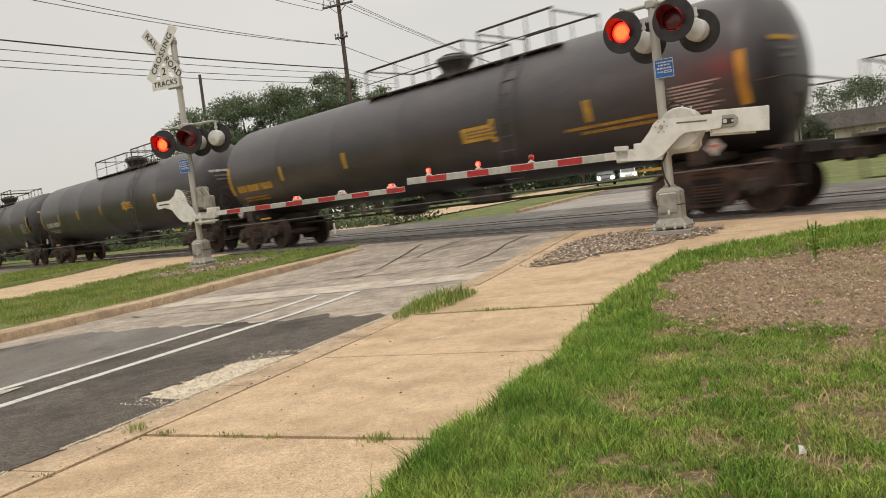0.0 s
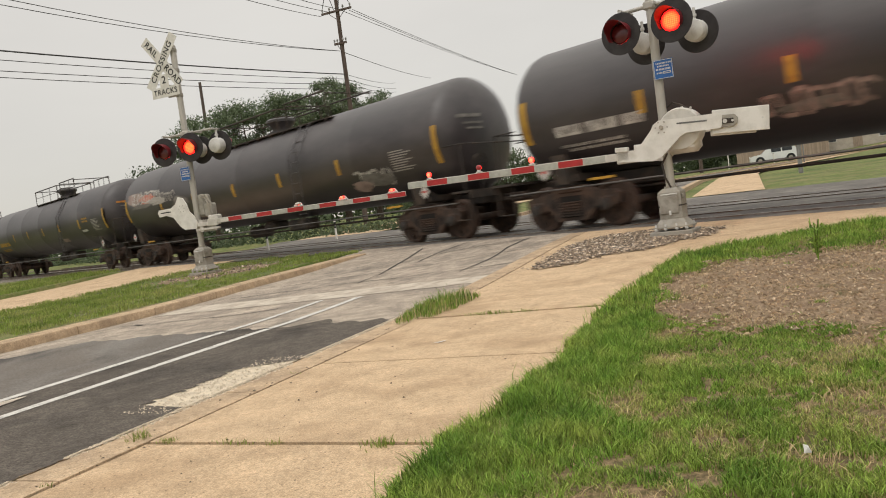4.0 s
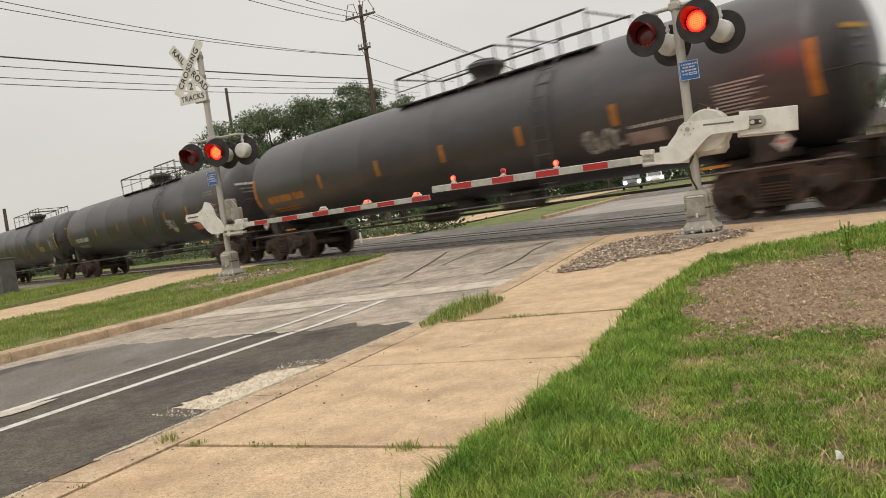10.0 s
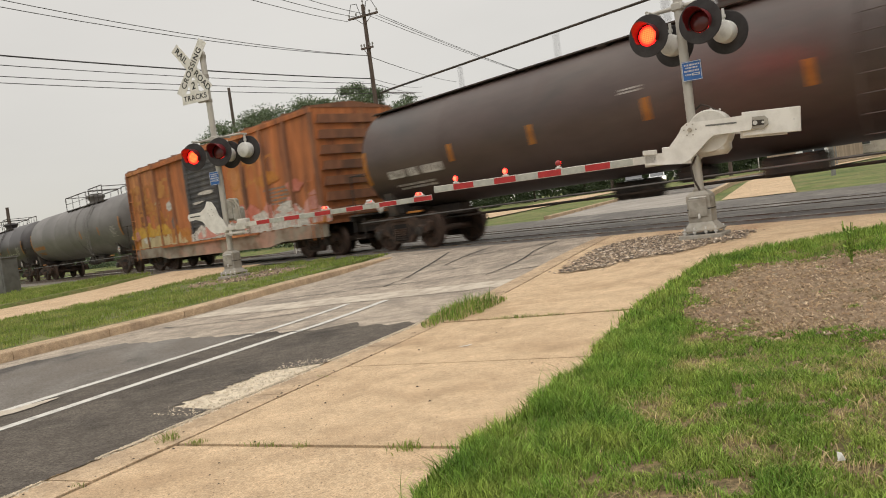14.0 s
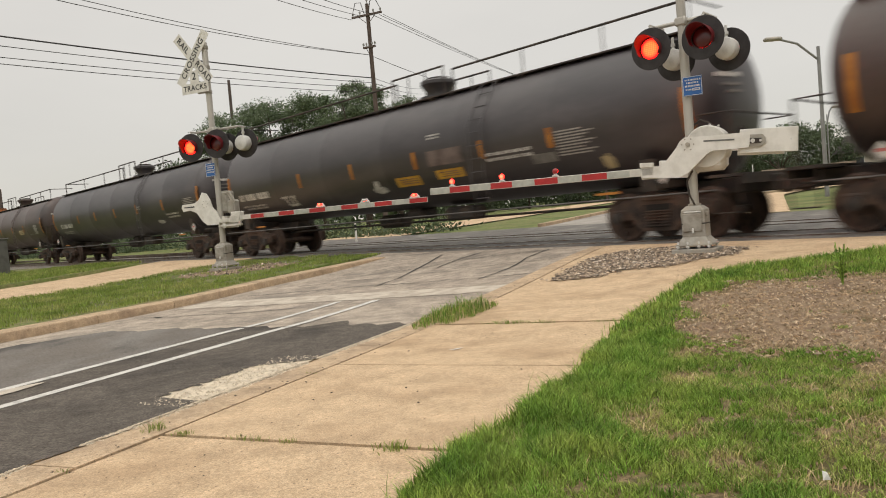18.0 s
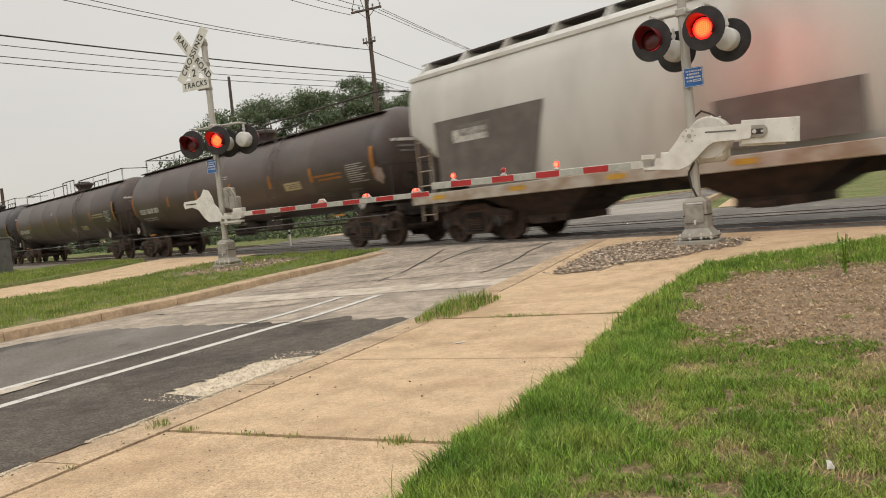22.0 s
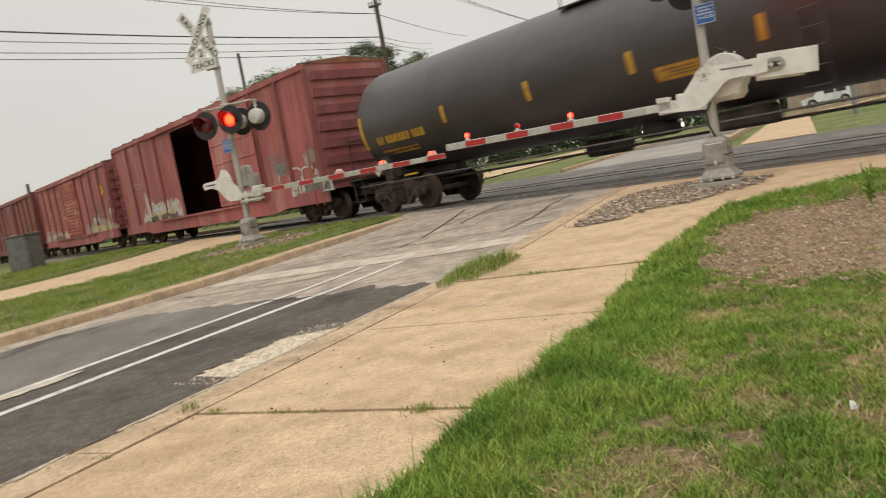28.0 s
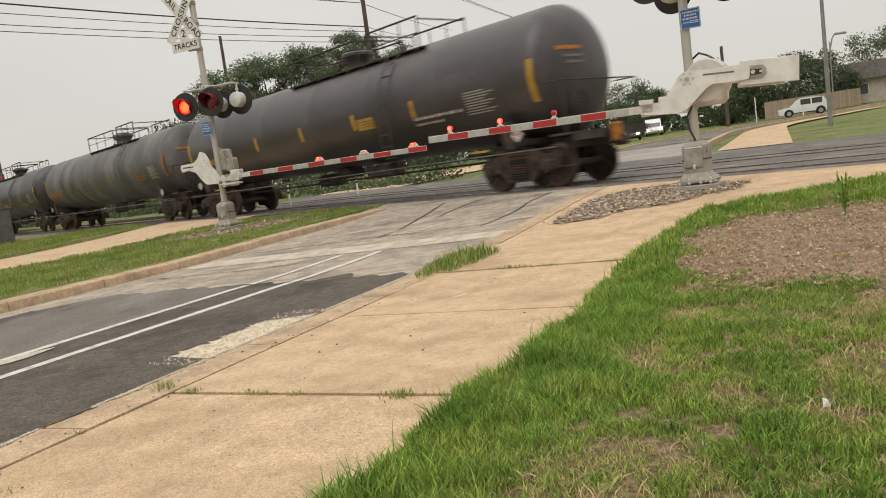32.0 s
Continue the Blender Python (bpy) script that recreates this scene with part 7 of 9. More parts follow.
    part("white_panel", MB().add([(h - 2.6, y2(2.35), 2.35), (h - 1.5, y2(2.35), 2.35), (h - 1.5, y2(2.65), 2.65), (h - 2.6, y2(2.65), 2.65)], [(0, 1, 2, 3)]), "white_mark", car, "small white panel")
    bars(car, "reporting_mark", h - 1.9, 2.05, 0.9, 0.30, 1, y2, "white_mark", 5)
    bars(car, "reporting_mark", h - 2.2, 2.62, 1.0, 0.40, 1, y2, "dim_mark", 6)
    bars(car, "test_data", -0.9, 1.75, 1.4, 0.3, 2, y2, "white_mark", 7)
    scrawl(car, -3.6, 2.1, 1.6, 0.5, y2, "dim_mark", 8, 4, 0.035)
    for i in range(7):
        part("reflector_strip", MB().box((-h + 0.8 + i * (2 * h - 1.6) / 6, 1.514, 1.15), (0.45, 0.006, 0.10)), "yellow", car)
    return car


SPEED, S_REF = 12.45, 10.6
# moments at which the gaps between the cars pass the place S_REF
GAPS = [-7.65, -5.95, -4.30, -2.68, -1.07, 0.52, 2.22, 3.93, 5.58, 7.23, 8.92, 10.575, 12.06, 13.41, 15.10, 16.79, 18.40, 20.03, 21.65, 23.11, 24.43, 25.74, 27.35, 28.97, 30.54, 32.115]
TRAIN = []


def train():
    def ln_(i):
        return SPEED * (GAPS[i + 1] - GAPS[i]) - 0.05
    Y, W_, A, DM, ST, SA, DP = "yellow", "white_mark", "amber", "dim_mark", "straw", "salmon", "dusty_pink"
    long_note = lambda x0, x1, c_, z=1.90: ((x0, x1, z, 0.20, 2, c_),)
    kinds = [
        ("t", "tank_black", W_, Y, "black tank car with white lettering, grimy", {}),
        ("t", "tank_black", Y, Y, "black tank car with yellow strips", dict(panels=((-2.2, -3.2, 2.1, 2.38, Y),))),
        ("t", "tank_black", W_, Y, "black tank car with bold white lettering", {}),
        ("t", "tank_black", W_, Y, "weathered black tank car with white lettering", dict(panels=((-2.2, -3.2, 2.1, 2.38, Y),))),
        ("t", "tank_black", Y, Y, "clean black tank car with a yellow panel and strips", dict(r=1.44, steps=(5.4, 2.25, -5.6), panels=((-2.2, -3.2, 2.08, 2.40, Y), (-3.08, -3.2, 2.0, 2.5, Y)), wording=long_note(-5.0, -7.1, Y), data=(-7.35, -8.25))),
        ("t", "tank_black", Y, Y, "black tank car with orange-yellow lettering", dict(r=1.445, steps=(4.8, 2.1, -0.6, -3.2, -6.1), panels=((-2.9, -3.7, 1.55, 1.72, DP), (-6.2, -6.9, 1.87, 1.97, W_)), wording=((-6.6, -7.3, 2.40, 0.26, 2, Y), (-6.7, -7.3, 1.63, 0.15, 2, DM)), data=(-7.75, -8.6), head_paint=A)),
        ("t", "tank_black", None, Y, "black tank car with pink and white graffiti on its side", dict(blots=((8.3, 2.75, 1.7, 0.62, DP), (7.0, 2.62, 1.8, 0.55, SA), (6.2, 2.5, 2.0, 0.36, "data_mark"), (7.6, 2.40, 2.4, 0.22, "dim_mark"), (4.2, 2.3, 1.5, 0.5, DM), (-6.9, 1.75, 1.7, 0.5, DM), (-6.2, 1.65, 1.0, 0.36, DP)), scrawls=((7.2, 2.72, 2.6, 0.5, W_, 22), (5.4, 2.55, 1.6, 0.4, "data_mark", 23), (-6.8, 1.8, 1.4, 0.45, W_, 36)), data=(-7.7, -8.5))),
        ("t", "tank_black", W_, Y, "black tank car with white lettering and small graffiti", dict(r=1.38, steps=(6.1, 3.4, 0.6, -2.8, -5.7), panels=((-6.55, -7.3, 1.46, 1.72, Y),), wording=((-6.3, -7.7, 1.97, 0.24, 2, W_), (-5.5, -6.5, 1.62, 0.10, 1, W_)), data=(-7.85, -8.75), blots=((3.2, 1.66, 1.5, 0.22, DM),), scrawls=((3.2, 1.74, 1.9, 0.42, DP, 24), (-3.2, 1.80, 1.8, 0.36, DP, 28)))),
        ("t", "tank_black", Y, Y, "black tank car with yellow lettering and panel", dict(r=1.42, steps=(4.5, 1.5, -1.9, -5.3), panels=((-5.5, -6.4, 1.82, 2.10, Y),), wording=((-2.0, -3.1, 1.72, 0.38, 3, A), (-7.6, -8.0, 2.42, 0.07, 1, Y)), data=(-7.65, -8.5), head_paint=A)),
        ("t", "tank_black", W_, A, "black tank car with white lettering and a scrawl", dict(r=1.405, steps=(4.6, 1.5, -1.9, -4.1, -6.3), panels=((-6.35, -7.0, 1.50, 1.74, SA),), wording=((-5.6, -6.9, 1.83, 0.10, 1, W_), (-7.9, -8.7, 2.74, 0.20, 2, DM), (-7.4, -8.2, 1.76, 0.12, 2, W_)), data=(-8.0, -8.9), blots=((-4.35, 1.92, 0.45, 0.45, DM), (-4.55, 1.66, 0.62, 0.26, ST)), scrawls=((-4.4, 1.9, 0.7, 0.4, "data_mark", 25),))),
        ("t", "tank_black", A, A, "dark tank car with orange lettering", dict(r=1.43, steps=(5.0, 2.2, -0.4, -2.9, -5.35), panels=((-5.5, -6.3, 1.62, 1.86, DP),), wording=((-5.6, -7.2, 1.96, 0.10, 1, W_),), data=(-7.4, -8.25), blots=((-4.7, 1.85, 0.6, 0.42, DM),), scrawls=((-5.0, 1.82, 0.9, 0.4, "data_mark", 30),), head_paint=Y)),
        ("t", "tank_grey", A, A, "faded grey tank car with a girdle seam", dict(r=1.44, steps=(-2.0, -4.9), band=True, data=(-6.6, -7.4), letter_x=6.2)),
        ("b", "box_orange", "orange boxcar with a black door, covered in graffiti", dict(seed=31, door="closed", door_paint="box_black", panel_door=True, sill_paint="sill_pale", marks="straw", post_paint="box_rust")),
        ("t", "tank_brown", W_, A, "dark brownish tank car with white lettering", dict(r=1.43, steps=(5.7, 3.15, 0.3, -2.65, -5.4), long_rail=True, panels=((-4.25, -5.2, 1.92, 2.18, ST),), wording=((0.35, 0.85, 2.66, 0.12, 2, W_), (-6.0, -7.2, 1.85, 0.12, 1, DM)))),
        ("t", "tank_black", W_, A, "black tank car with orange strips and white lettering", dict(r=1.43, steps=(4.9, 2.3, -0.4, -3.1, -5.9), long_rail=True, wording=((-5.9, -7.15, 1.80, 0.24, 2, W_), (-3.2, -3.6, 2.30, 0.20, 2, W_)), data=(-7.95, -8.9), blots=((-5.1, 1.60, 0.9, 0.18, W_),))),
        ("t", "tank_black", W_, A, "black tank car with white lettering and a pale smear", dict(r=1.46, steps=(4.1, 1.4, -1.3, -3.65, -5.65), long_rail=True, panels=((-1.8, -3.0, 2.05, 2.42, "dusk"), (-0.35, -1.3, 1.66, 1.90, Y), (-1.95, -2.9, 1.72, 1.94, Y), (-5.05, -5.7, 1.76, 1.96, DM)), wording=((-3.7, -5.1, 2.05, 0.24, 2, W_), (-1.85, -2.3, 2.76, 0.14, 2, W_)), data=(-5.8, -6.75), blots=((0.45, 1.66, 0.75, 0.24, W_), (0.5, 1.82, 0.3, 0.24, W_), (-9.0, 1.75, 0.7, 0.45, W_), (-6.9, 1.62, 0.35, 0.4, ST)), scrawls=((5.0, 1.7, 0.9, 0.4, W_, 26),))),
        ("t", "tank_brown", W_, A, "brown-black tank car with white lettering", dict(r=1.39, steps=(5.6, 2.8, -0.05, -2.45, -5.55), long_rail=True, panels=((-3.65, -4.55, 1.62, 1.82, ST),), wording=((-5.9, -7.45, 2.20, 0.22, 2, ST), (0.7, 1.1, 2.74, 0.14, 2, W_), (-5.5, -6.2, 1.60, 0.14, 2, DM)), data=(-7.65, -8.45), blots=((-2.2, 1.68, 0.9, 0.30, DP),))),
        ("t", "tank_brown", W_, A, "rusty brown tank car with orange strips", dict(r=1.39, steps=(4.9, 2.2, -0.55, -3.3, -5.75), long_rail=True, panels=((-4.15, -5.1, 1.90, 2.14, ST),), wording=((-5.9, -7.3, 2.12, 0.22, 2, A), (-5.9, -6.5, 1.62, 0.14, 2, DM), (-7.4, -8.0, 1.62, 0.18, 2, DM), (-0.1, -0.45, 2.70, 0.14, 2, W_)), data=(-7.6, -8.5), blots=((-9.0, 1.95, 0.5, 0.55, DP),))),
        ("h", "", "pale grey covered hopper car with dark lettering panels"),
        ("b", "box_red", "dark red boxcar with graffiti low on its side", dict(seed=33, door="closed", panel_door=True, marks="dim_red", post_paint="post_shade_red")),
        ("b", "box_red2", "faded red boxcar with graffiti at both ends", dict(seed=34, door="closed", panel_door=True, marks="dim_red", post_paint="post_shade_red2", door_paint="door_red")),
        ("b", "box_red2", "red boxcar with one open door and white graffiti", dict(seed=35, door="open", height=4.75, marks="dim_red", post_paint="post_shade_red2")),
        ("t", "tank_black", Y, Y, "clean black tank car with yellow lettering", dict(r=1.44, steps=(5.2, 2.4, -0.25, -2.8, -5.1), panels=((-0.7, -1.65, 1.78, 2.04, Y),), wording=((-5.05, -6.5, 1.80, 0.24, 2, Y),), data=(-7.05, -7.95), head_paint=A)),
        ("t", "tank_dusty", A, A, "dusty grey-black tank car with orange lettering", dict(r=1.42, steps=(5.6, 3.05, 0.7, -2.15, -4.85), wording=((-5.0, -6.4, 1.98, 0.24, 2, A), (-5.9, -6.4, 1.70, 0.18, 2, DM), (1.2, 2.0, 1.78, 0.10, 1, A)), data=(-6.8, -7.7), head_paint=A)),
        ("t", "tank_black", Y, Y, "last black tank car of the train, with yellow lettering", dict(r=1.44, steps=(5.85, 3.3, 0.55, -2.15, -4.65), panels=((-2.3, -3.0, 2.00, 2.30, Y),), wording=((-4.6, -6.35, 2.00, 0.12, 1, W_), (-4.6, -5.6, 1.86, 0.10, 1, W_)), data=(-6.5, -7.4), head_paint=A)),
    ]
    for i, k in enumerate(kinds):
        L = ln_(i)
        h = L / 2
        if k[0] == "t":
            car = tank_car(L, k[1], k[2], k[3], 50 + i, k[4], **k[5])
        elif k[0] == "h":
            car = hopper_car(L, k[2])
        else:
            o = k[3]
            bl = []
            if o["seed"] == 31:
                sp = [(1.7, h - 0.2, 1.05, 2.15, "amber"), (2.2, h - 1.0, 1.05, 1.75, "straw"), (3.6, h - 0.3, 1.5, 2.2, "yellow"), (-h + 0.4, 1.5, 1.05, 2.0, "white_mark"), (-h + 0.3, -1.7, 1.05, 2.25, "pink"), (-h + 1.2, -2.6, 1.02, 1.75, "white_mark"),
                      (-3.9, -1.9, 1.3, 2.3, "salmon"), (-1.3, 0.9, 1.1, 1.8, "pink"), (-h + 0.6, -h + 1.5, 1.05, 1.5, "amber")]
                gr = [(h - 2.9, 3.35, 4.4, 0.75, "ochre", 61, 0.07), (h - 1.9, 2.85, 2.4, 0.5, "ochre", 62, 0.05), (-3.6, 3.0, 3.2, 0.9, "ochre", 65, 0.06), (h - 3.2, 2.3, 3.0, 0.5, "amber", 64, 0.07)]
                bl = [(h - 1.6, 3.6, 1.3, 0.5, "ochre"), (h - 2.4, 2.2, 0.9, 0.6, "salmon"), (h - 3.8, 2.1, 0.8, 0.7, "amber"), (h - 4.9, 2.6, 0.7, 0.5, "white_mark"), (h - 5.2, 1.9, 0.8, 0.6, "dusk"), (h - 3.0, 2.75, 1.6, 0.45, "amber"), (h - 4.4, 3.3, 1.0, 0.7, "ochre"), (-3.0, 3.5, 2.2, 0.5, "ochre"), (-4.6, 2.7, 1.6, 0.6, "amber"), (-5.6, 1.7, 1.5, 0.5, "white_mark"), (-4.0, 1.5, 1.4, 0.5, "white_mark"),
                      (-2.6, 1.7, 1.0, 0.6, "pink"), (h - 1.0, 1.6, 1.2, 0.5, "pink"), (h - 2.2, 1.4, 0.9, 0.5, "white_mark"), (-6.2, 2.3, 1.2, 0.5, "salmon"), (-0.3, 2.75, 1.6, 0.16, "white_mark"), (0.5, 2.45, 1.3, 0.12, "white_mark")]
            elif o["seed"] == 33:
                sp = [(-1.5, 1.4, 1.05, 2.1, "straw"), (-1.3, 1.1, 1.05, 1.7, "dusk"), (-5.8, -1.7, 1.05, 1.9, "dim_mark"), (-5.4, -2.2, 1.05, 1.6, "dusty_pink")]
                gr = [(0.0, 1.75, 2.6, 0.5, "yellow", 71, 0.05), (0.0, 1.4, 2.6, 0.4, "white_mark", 72, 0.04), (-3.6, 1.5, 3.6, 0.55, "white_mark", 73, 0.04), (3.6, 1.35, 3.2, 0.45, "dusty_pink", 74, 0.035), (5.6, 1.45, 2.2, 0.4, "dim_mark", 79, 0.04)]
                bl = [(0.5, 1.95, 1.2, 0.30, "yellow"), (-0.7, 1.95, 1.2, 0.30, "straw"), (-2.4, 1.4, 0.9, 0.5, "amber"), (-4.5, 1.75, 1.1, 0.5, "dusty_pink"), (-3.4, 1.6, 0.8, 0.45, "salmon"), (-5.6, 3.3, 0.34, 0.42, "dim_mark"), (1.9, 2.35, 0.32, 0.32, "white_mark"), (-6.0, 1.9, 0.7, 0.14, "white_mark")]
            elif o["seed"] == 34:
                sp = [(1.7, h - 0.5, 1.0, 1.7, "white_mark"), (2.2, h - 1.5, 1.0, 1.5, "straw"), (-h + 0.5, -2.0, 1.05, 1.9, "dusty_pink"), (-h + 0.8, -2.6, 1.05, 1.6, "straw"), (2.6, 5.2, 0.95, 1.35, "dusk")]
                gr = [(h - 2.6, 1.4, 3.0, 0.5, "white_mark", 75, 0.05), (-h + 2.6, 1.75, 3.0, 0.5, "dusty_pink", 77, 0.05), (-h + 3.4, 1.45, 2.4, 0.4, "white_mark", 78, 0.04)]
                bl = [(5.7, 3.72, 0.8, 0.26, "ochre"), (4.7, 3.72, 0.8, 0.22, "ochre"), (3.6, 3.70, 0.7, 0.22, "ochre"), (2.5, 3.68, 0.9, 0.26, "ochre"), (3.9, 2.2, 0.6, 0.24, "ochre"), (3.9, 1.8, 0.6, 0.2, "ochre"), (1.9, 2.6, 0.9, 0.16, "dim_red"), (1.9, 2.25, 0.9, 0.14, "white_mark"),
                      (-5.9, 3.2, 0.92, 0.92, "yellow"), (-h + 1.3, 1.95, 0.8, 0.5, "white_mark"), (-h + 0.8, 2.0, 0.4, 0.6, "ochre"), (-4.2, 1.7, 1.4, 0.4, "white_mark"), (1.0, 1.25, 0.8, 0.16, "yellow")]
            else:
                sp = [(2.1, 6.9, 1.05, 2.3, "cream"), (2.2, 6.6, 1.05, 2.0, "white_mark"), (2.5, 6.2, 1.05, 1.6, "straw"), (2.3, 6.4, 1.02, 1.35, "dusk"), (-h + 0.3, -h + 2.9, 0.95, 1.7, "white_mark"), (-h + 0.5, -h + 2.0, 1.0, 1.5, "dim_mark")]
                gr = [(-h + 2.4, 1.55, 2.2, 0.6, "white_mark", 81, 0.035), (-3.0, 1.2, 1.4, 0.4, "white_mark", 82, 0.03), (4.2, 1.5, 4.0, 0.7, "white_mark", 83, 0.05), (-3.3, 2.6, 1.0, 0.2, "white_mark", 84, 0.02)]
                bl = [(-h + 3.3, 1.9, 0.9, 0.6, "dim_mark"), (-h + 1.4, 2.05, 1.0, 0.7, "dusty_pink"), (-h + 0.6, 1.1, 0.3, 0.3, "yellow")]
            car = box_car(L, k[1], label=k[2], graffiti=gr, splashes=sp, blots=bl, **o)
        TRAIN.append((car, (GAPS[i] + GAPS[i + 1]) / 2))
    # marker on the last car
    part("end_marker", MB().box((-ln_(len(kinds) - 1) / 2 + 0.12, 0.15, 1.02), (0.14, 0.26, 0.40), b=0.03), "amber", TRAIN[-1][0], "orange end-of-train marker box on the coupler")


def car_pose(mid, t):
    s = S_REF + SPEED * (t - mid)
    return Matrix.Translation(ps(s, P_NEAR, RAIL_Z)) @ pose(0, 0, 0, 0, 0, CAR_TURN)


# ---------------------------------------------------------------- background
def tree(x, y, height, spread, seed, material="leaf", label="broad green tree", low=0.25, leaves=5200, leaf=0.30):
    rng = np.random.default_rng(seed)
    rnd = random.Random(seed)
    z0 = land(x, y)
    t = thing("tree", label, "tree", Matrix.Translation((x, y, z0)), "trees beyond the tracks")
    tb = MB()
    tips = []
    top = height * 0.55
    tb.cyl((0, 0, -0.2), (0.1, 0, top * 0.5), height * 0.028, 8, height * 0.02)
    for i in range(9):
        a = i * 2.4 + rnd.uniform(-0.4, 0.4)
        e = Vector((math.cos(a) * spread * rnd.uniform(0.4, 0.8), math.sin(a) * spread * rnd.uniform(0.4, 0.8), height * rnd.uniform(0.5, 0.9)))
        m = Vector((e.x * 0.4, e.y * 0.4, top * 0.75))
        tb.cyl((0.1, 0, top * 0.45), m, height * 0.012, 6, height * 0.009).cyl(m, e, height * 0.009, 6, height * 0.003)
        tips.append(e)
    part("trunk", tb, "bark", t, smooth=True)
    # crown of many leaf clumps
    clumps = []
    for i in range(64):
        a, zz = rnd.uniform(0, 6.28), rnd.uniform(low, 1.0)
        rr = spread * math.sqrt(rnd.uniform(0.1, 1.0)) * math.sqrt(max(0.08, 1 - ((zz - 0.55) / 0.50) ** 2))
        clumps.append((math.cos(a) * rr, math.sin(a) * rr, zz * height * rnd.uniform(0.9, 1.03), spread * rnd.uniform(0.16, 0.34)))
    n = leaves
    ci = rng.integers(0, len(clumps), n)
    cl = np.array(clumps)[ci]
    d = rng.normal(size=(n, 3))
    d /= np.linalg.norm(d, axis=1)[:, None]
    pos = cl[:, :3] + d * (cl[:, 3] * rng.uniform(0.30, 1.08, n))[:, None] * np.array([1.1, 1.1, 0.75])
    u = rng.normal(size=(n, 3))
    u /= np.linalg.norm(u, axis=1)[:, None]
    w = np.cross(u, d + rng.normal(scale=0.4, size=(n, 3)))
    w /= np.linalg.norm(w, axis=1)[:, None] + 1e-6
    sz = leaf * rng.uniform(0.6, 1.4, n)[:, None]
    v = np.stack([pos - u * sz * 0.5, pos + w * sz * 0.32, pos + u * sz * 0.5, pos - w * sz * 0.32], 1).reshape(-1, 3)
    me = bpy.data.meshes.new("crown")
    me.from_pydata(v.tolist(), [], (np.arange(n)[:, None] * 4 + np.arange(4)).tolist())
    ob = part("crown", me, material, t, "uneven crown of small leaves")
    return t


def utility_pole(x, y, top, label, arms=True):
    z0 = land(x, y)
    t = thing("utility_pole", label, "utility pole", Matrix.Translation((x, y, z0)) @ pose(0, 0, 0, 0, 0, -25), "utility poles")
    H = top - z0
    part("pole", MB().cyl((0, 0, -0.3), (0, 0, H), 0.22, 12, 0.15), "pole_wood", t, smooth=True)
    if arms:
        for z, w in ((H - 0.9, 1.35), (H - 3.4, 0.55)):
            part("crossarm", MB().box((0, -0.18, z), (2 * w, 0.12, 0.16), b=0.01).cyl((-w * 0.6, -0.15, z), (0, -0.1, z - 0.7), 0.025, 6).cyl((w * 0.6, -0.15, z), (0, -0.1, z - 0.7), 0.025, 6), "pole_wood", t, "timber crossarm")
            for xx in (-w * 0.92, -w * 0.45, w * 0.45, w * 0.92):
                part("insulator", MB().lathe([(0.03, 0), (0.03, 0.1), (0.09, 0.12), (0.05, 0.18), (0.09, 0.2), (0.04, 0.3)], 10, Matrix.Translation((xx, -0.18, z + 0.08))), "ceramic", t)
        part("insulator", MB().lathe([(0.03, 0), (0.03, 0.2), (0.09, 0.25), (0.05, 0.35), (0.04, 0.5)], 10, Matrix.Translation((0, 0, H))), "ceramic", t)
        part("jumper", MB().tube([(-1.2, -0.2, H - 0.5), (-0.9, -0.3, H + 0.15), (-0.4, -0.3, H + 0.1), (-0.2, -0.2, H - 0.8)], 0.025, 5).tube([(1.2, -0.2, H - 0.5), (0.9, -0.3, H + 0.2), (0.45, -0.3, H + 0.1), (0.2, -0.2, H - 0.8)], 0.025, 5), "wire", t)
    return t


def wire(a, b, sag, r, label="black wire strung between timber utility poles"):
    a, b = Vector(a), Vector(b)
    pts = []
    for i in range(17):
        k = i / 16
        q = a.lerp(b, k)
        pts.append((q.x, q.y, q.z - sag * 4 * k * (1 - k)))
    solo("overhead_wire", MB().tube(pts, r, 5), "wire", label, "wire", group="overhead wires", smooth=True)


def street_lamp(x, y, top, reach, turn, label, r=0.09):
    z0 = land(x, y)
    t = thing("street_lamp", label, "street lamp", Matrix.Translation((x, y, z0)) @ pose(0, 0, 0, 0, 0, turn), "street lamps")
    H = top - z0
    part("pole", MB().cyl((0, 0, -0.2), (0, 0, H), r, 10, r * 0.7), "lamp_grey", t, smooth=True)
    part("arm", MB().tube([(0, 0, H - 0.6), (reach * 0.4, 0, H + 0.2), (reach * 0.75, 0, H + 0.45), (reach, 0, H + 0.5)], 0.05, 6), "lamp_grey", t, smooth=True)
    part("lantern", MB().box((reach + 0.3, 0, H + 0.48), (0.8, 0.3, 0.16), b=0.06), "cast", t)
    return t


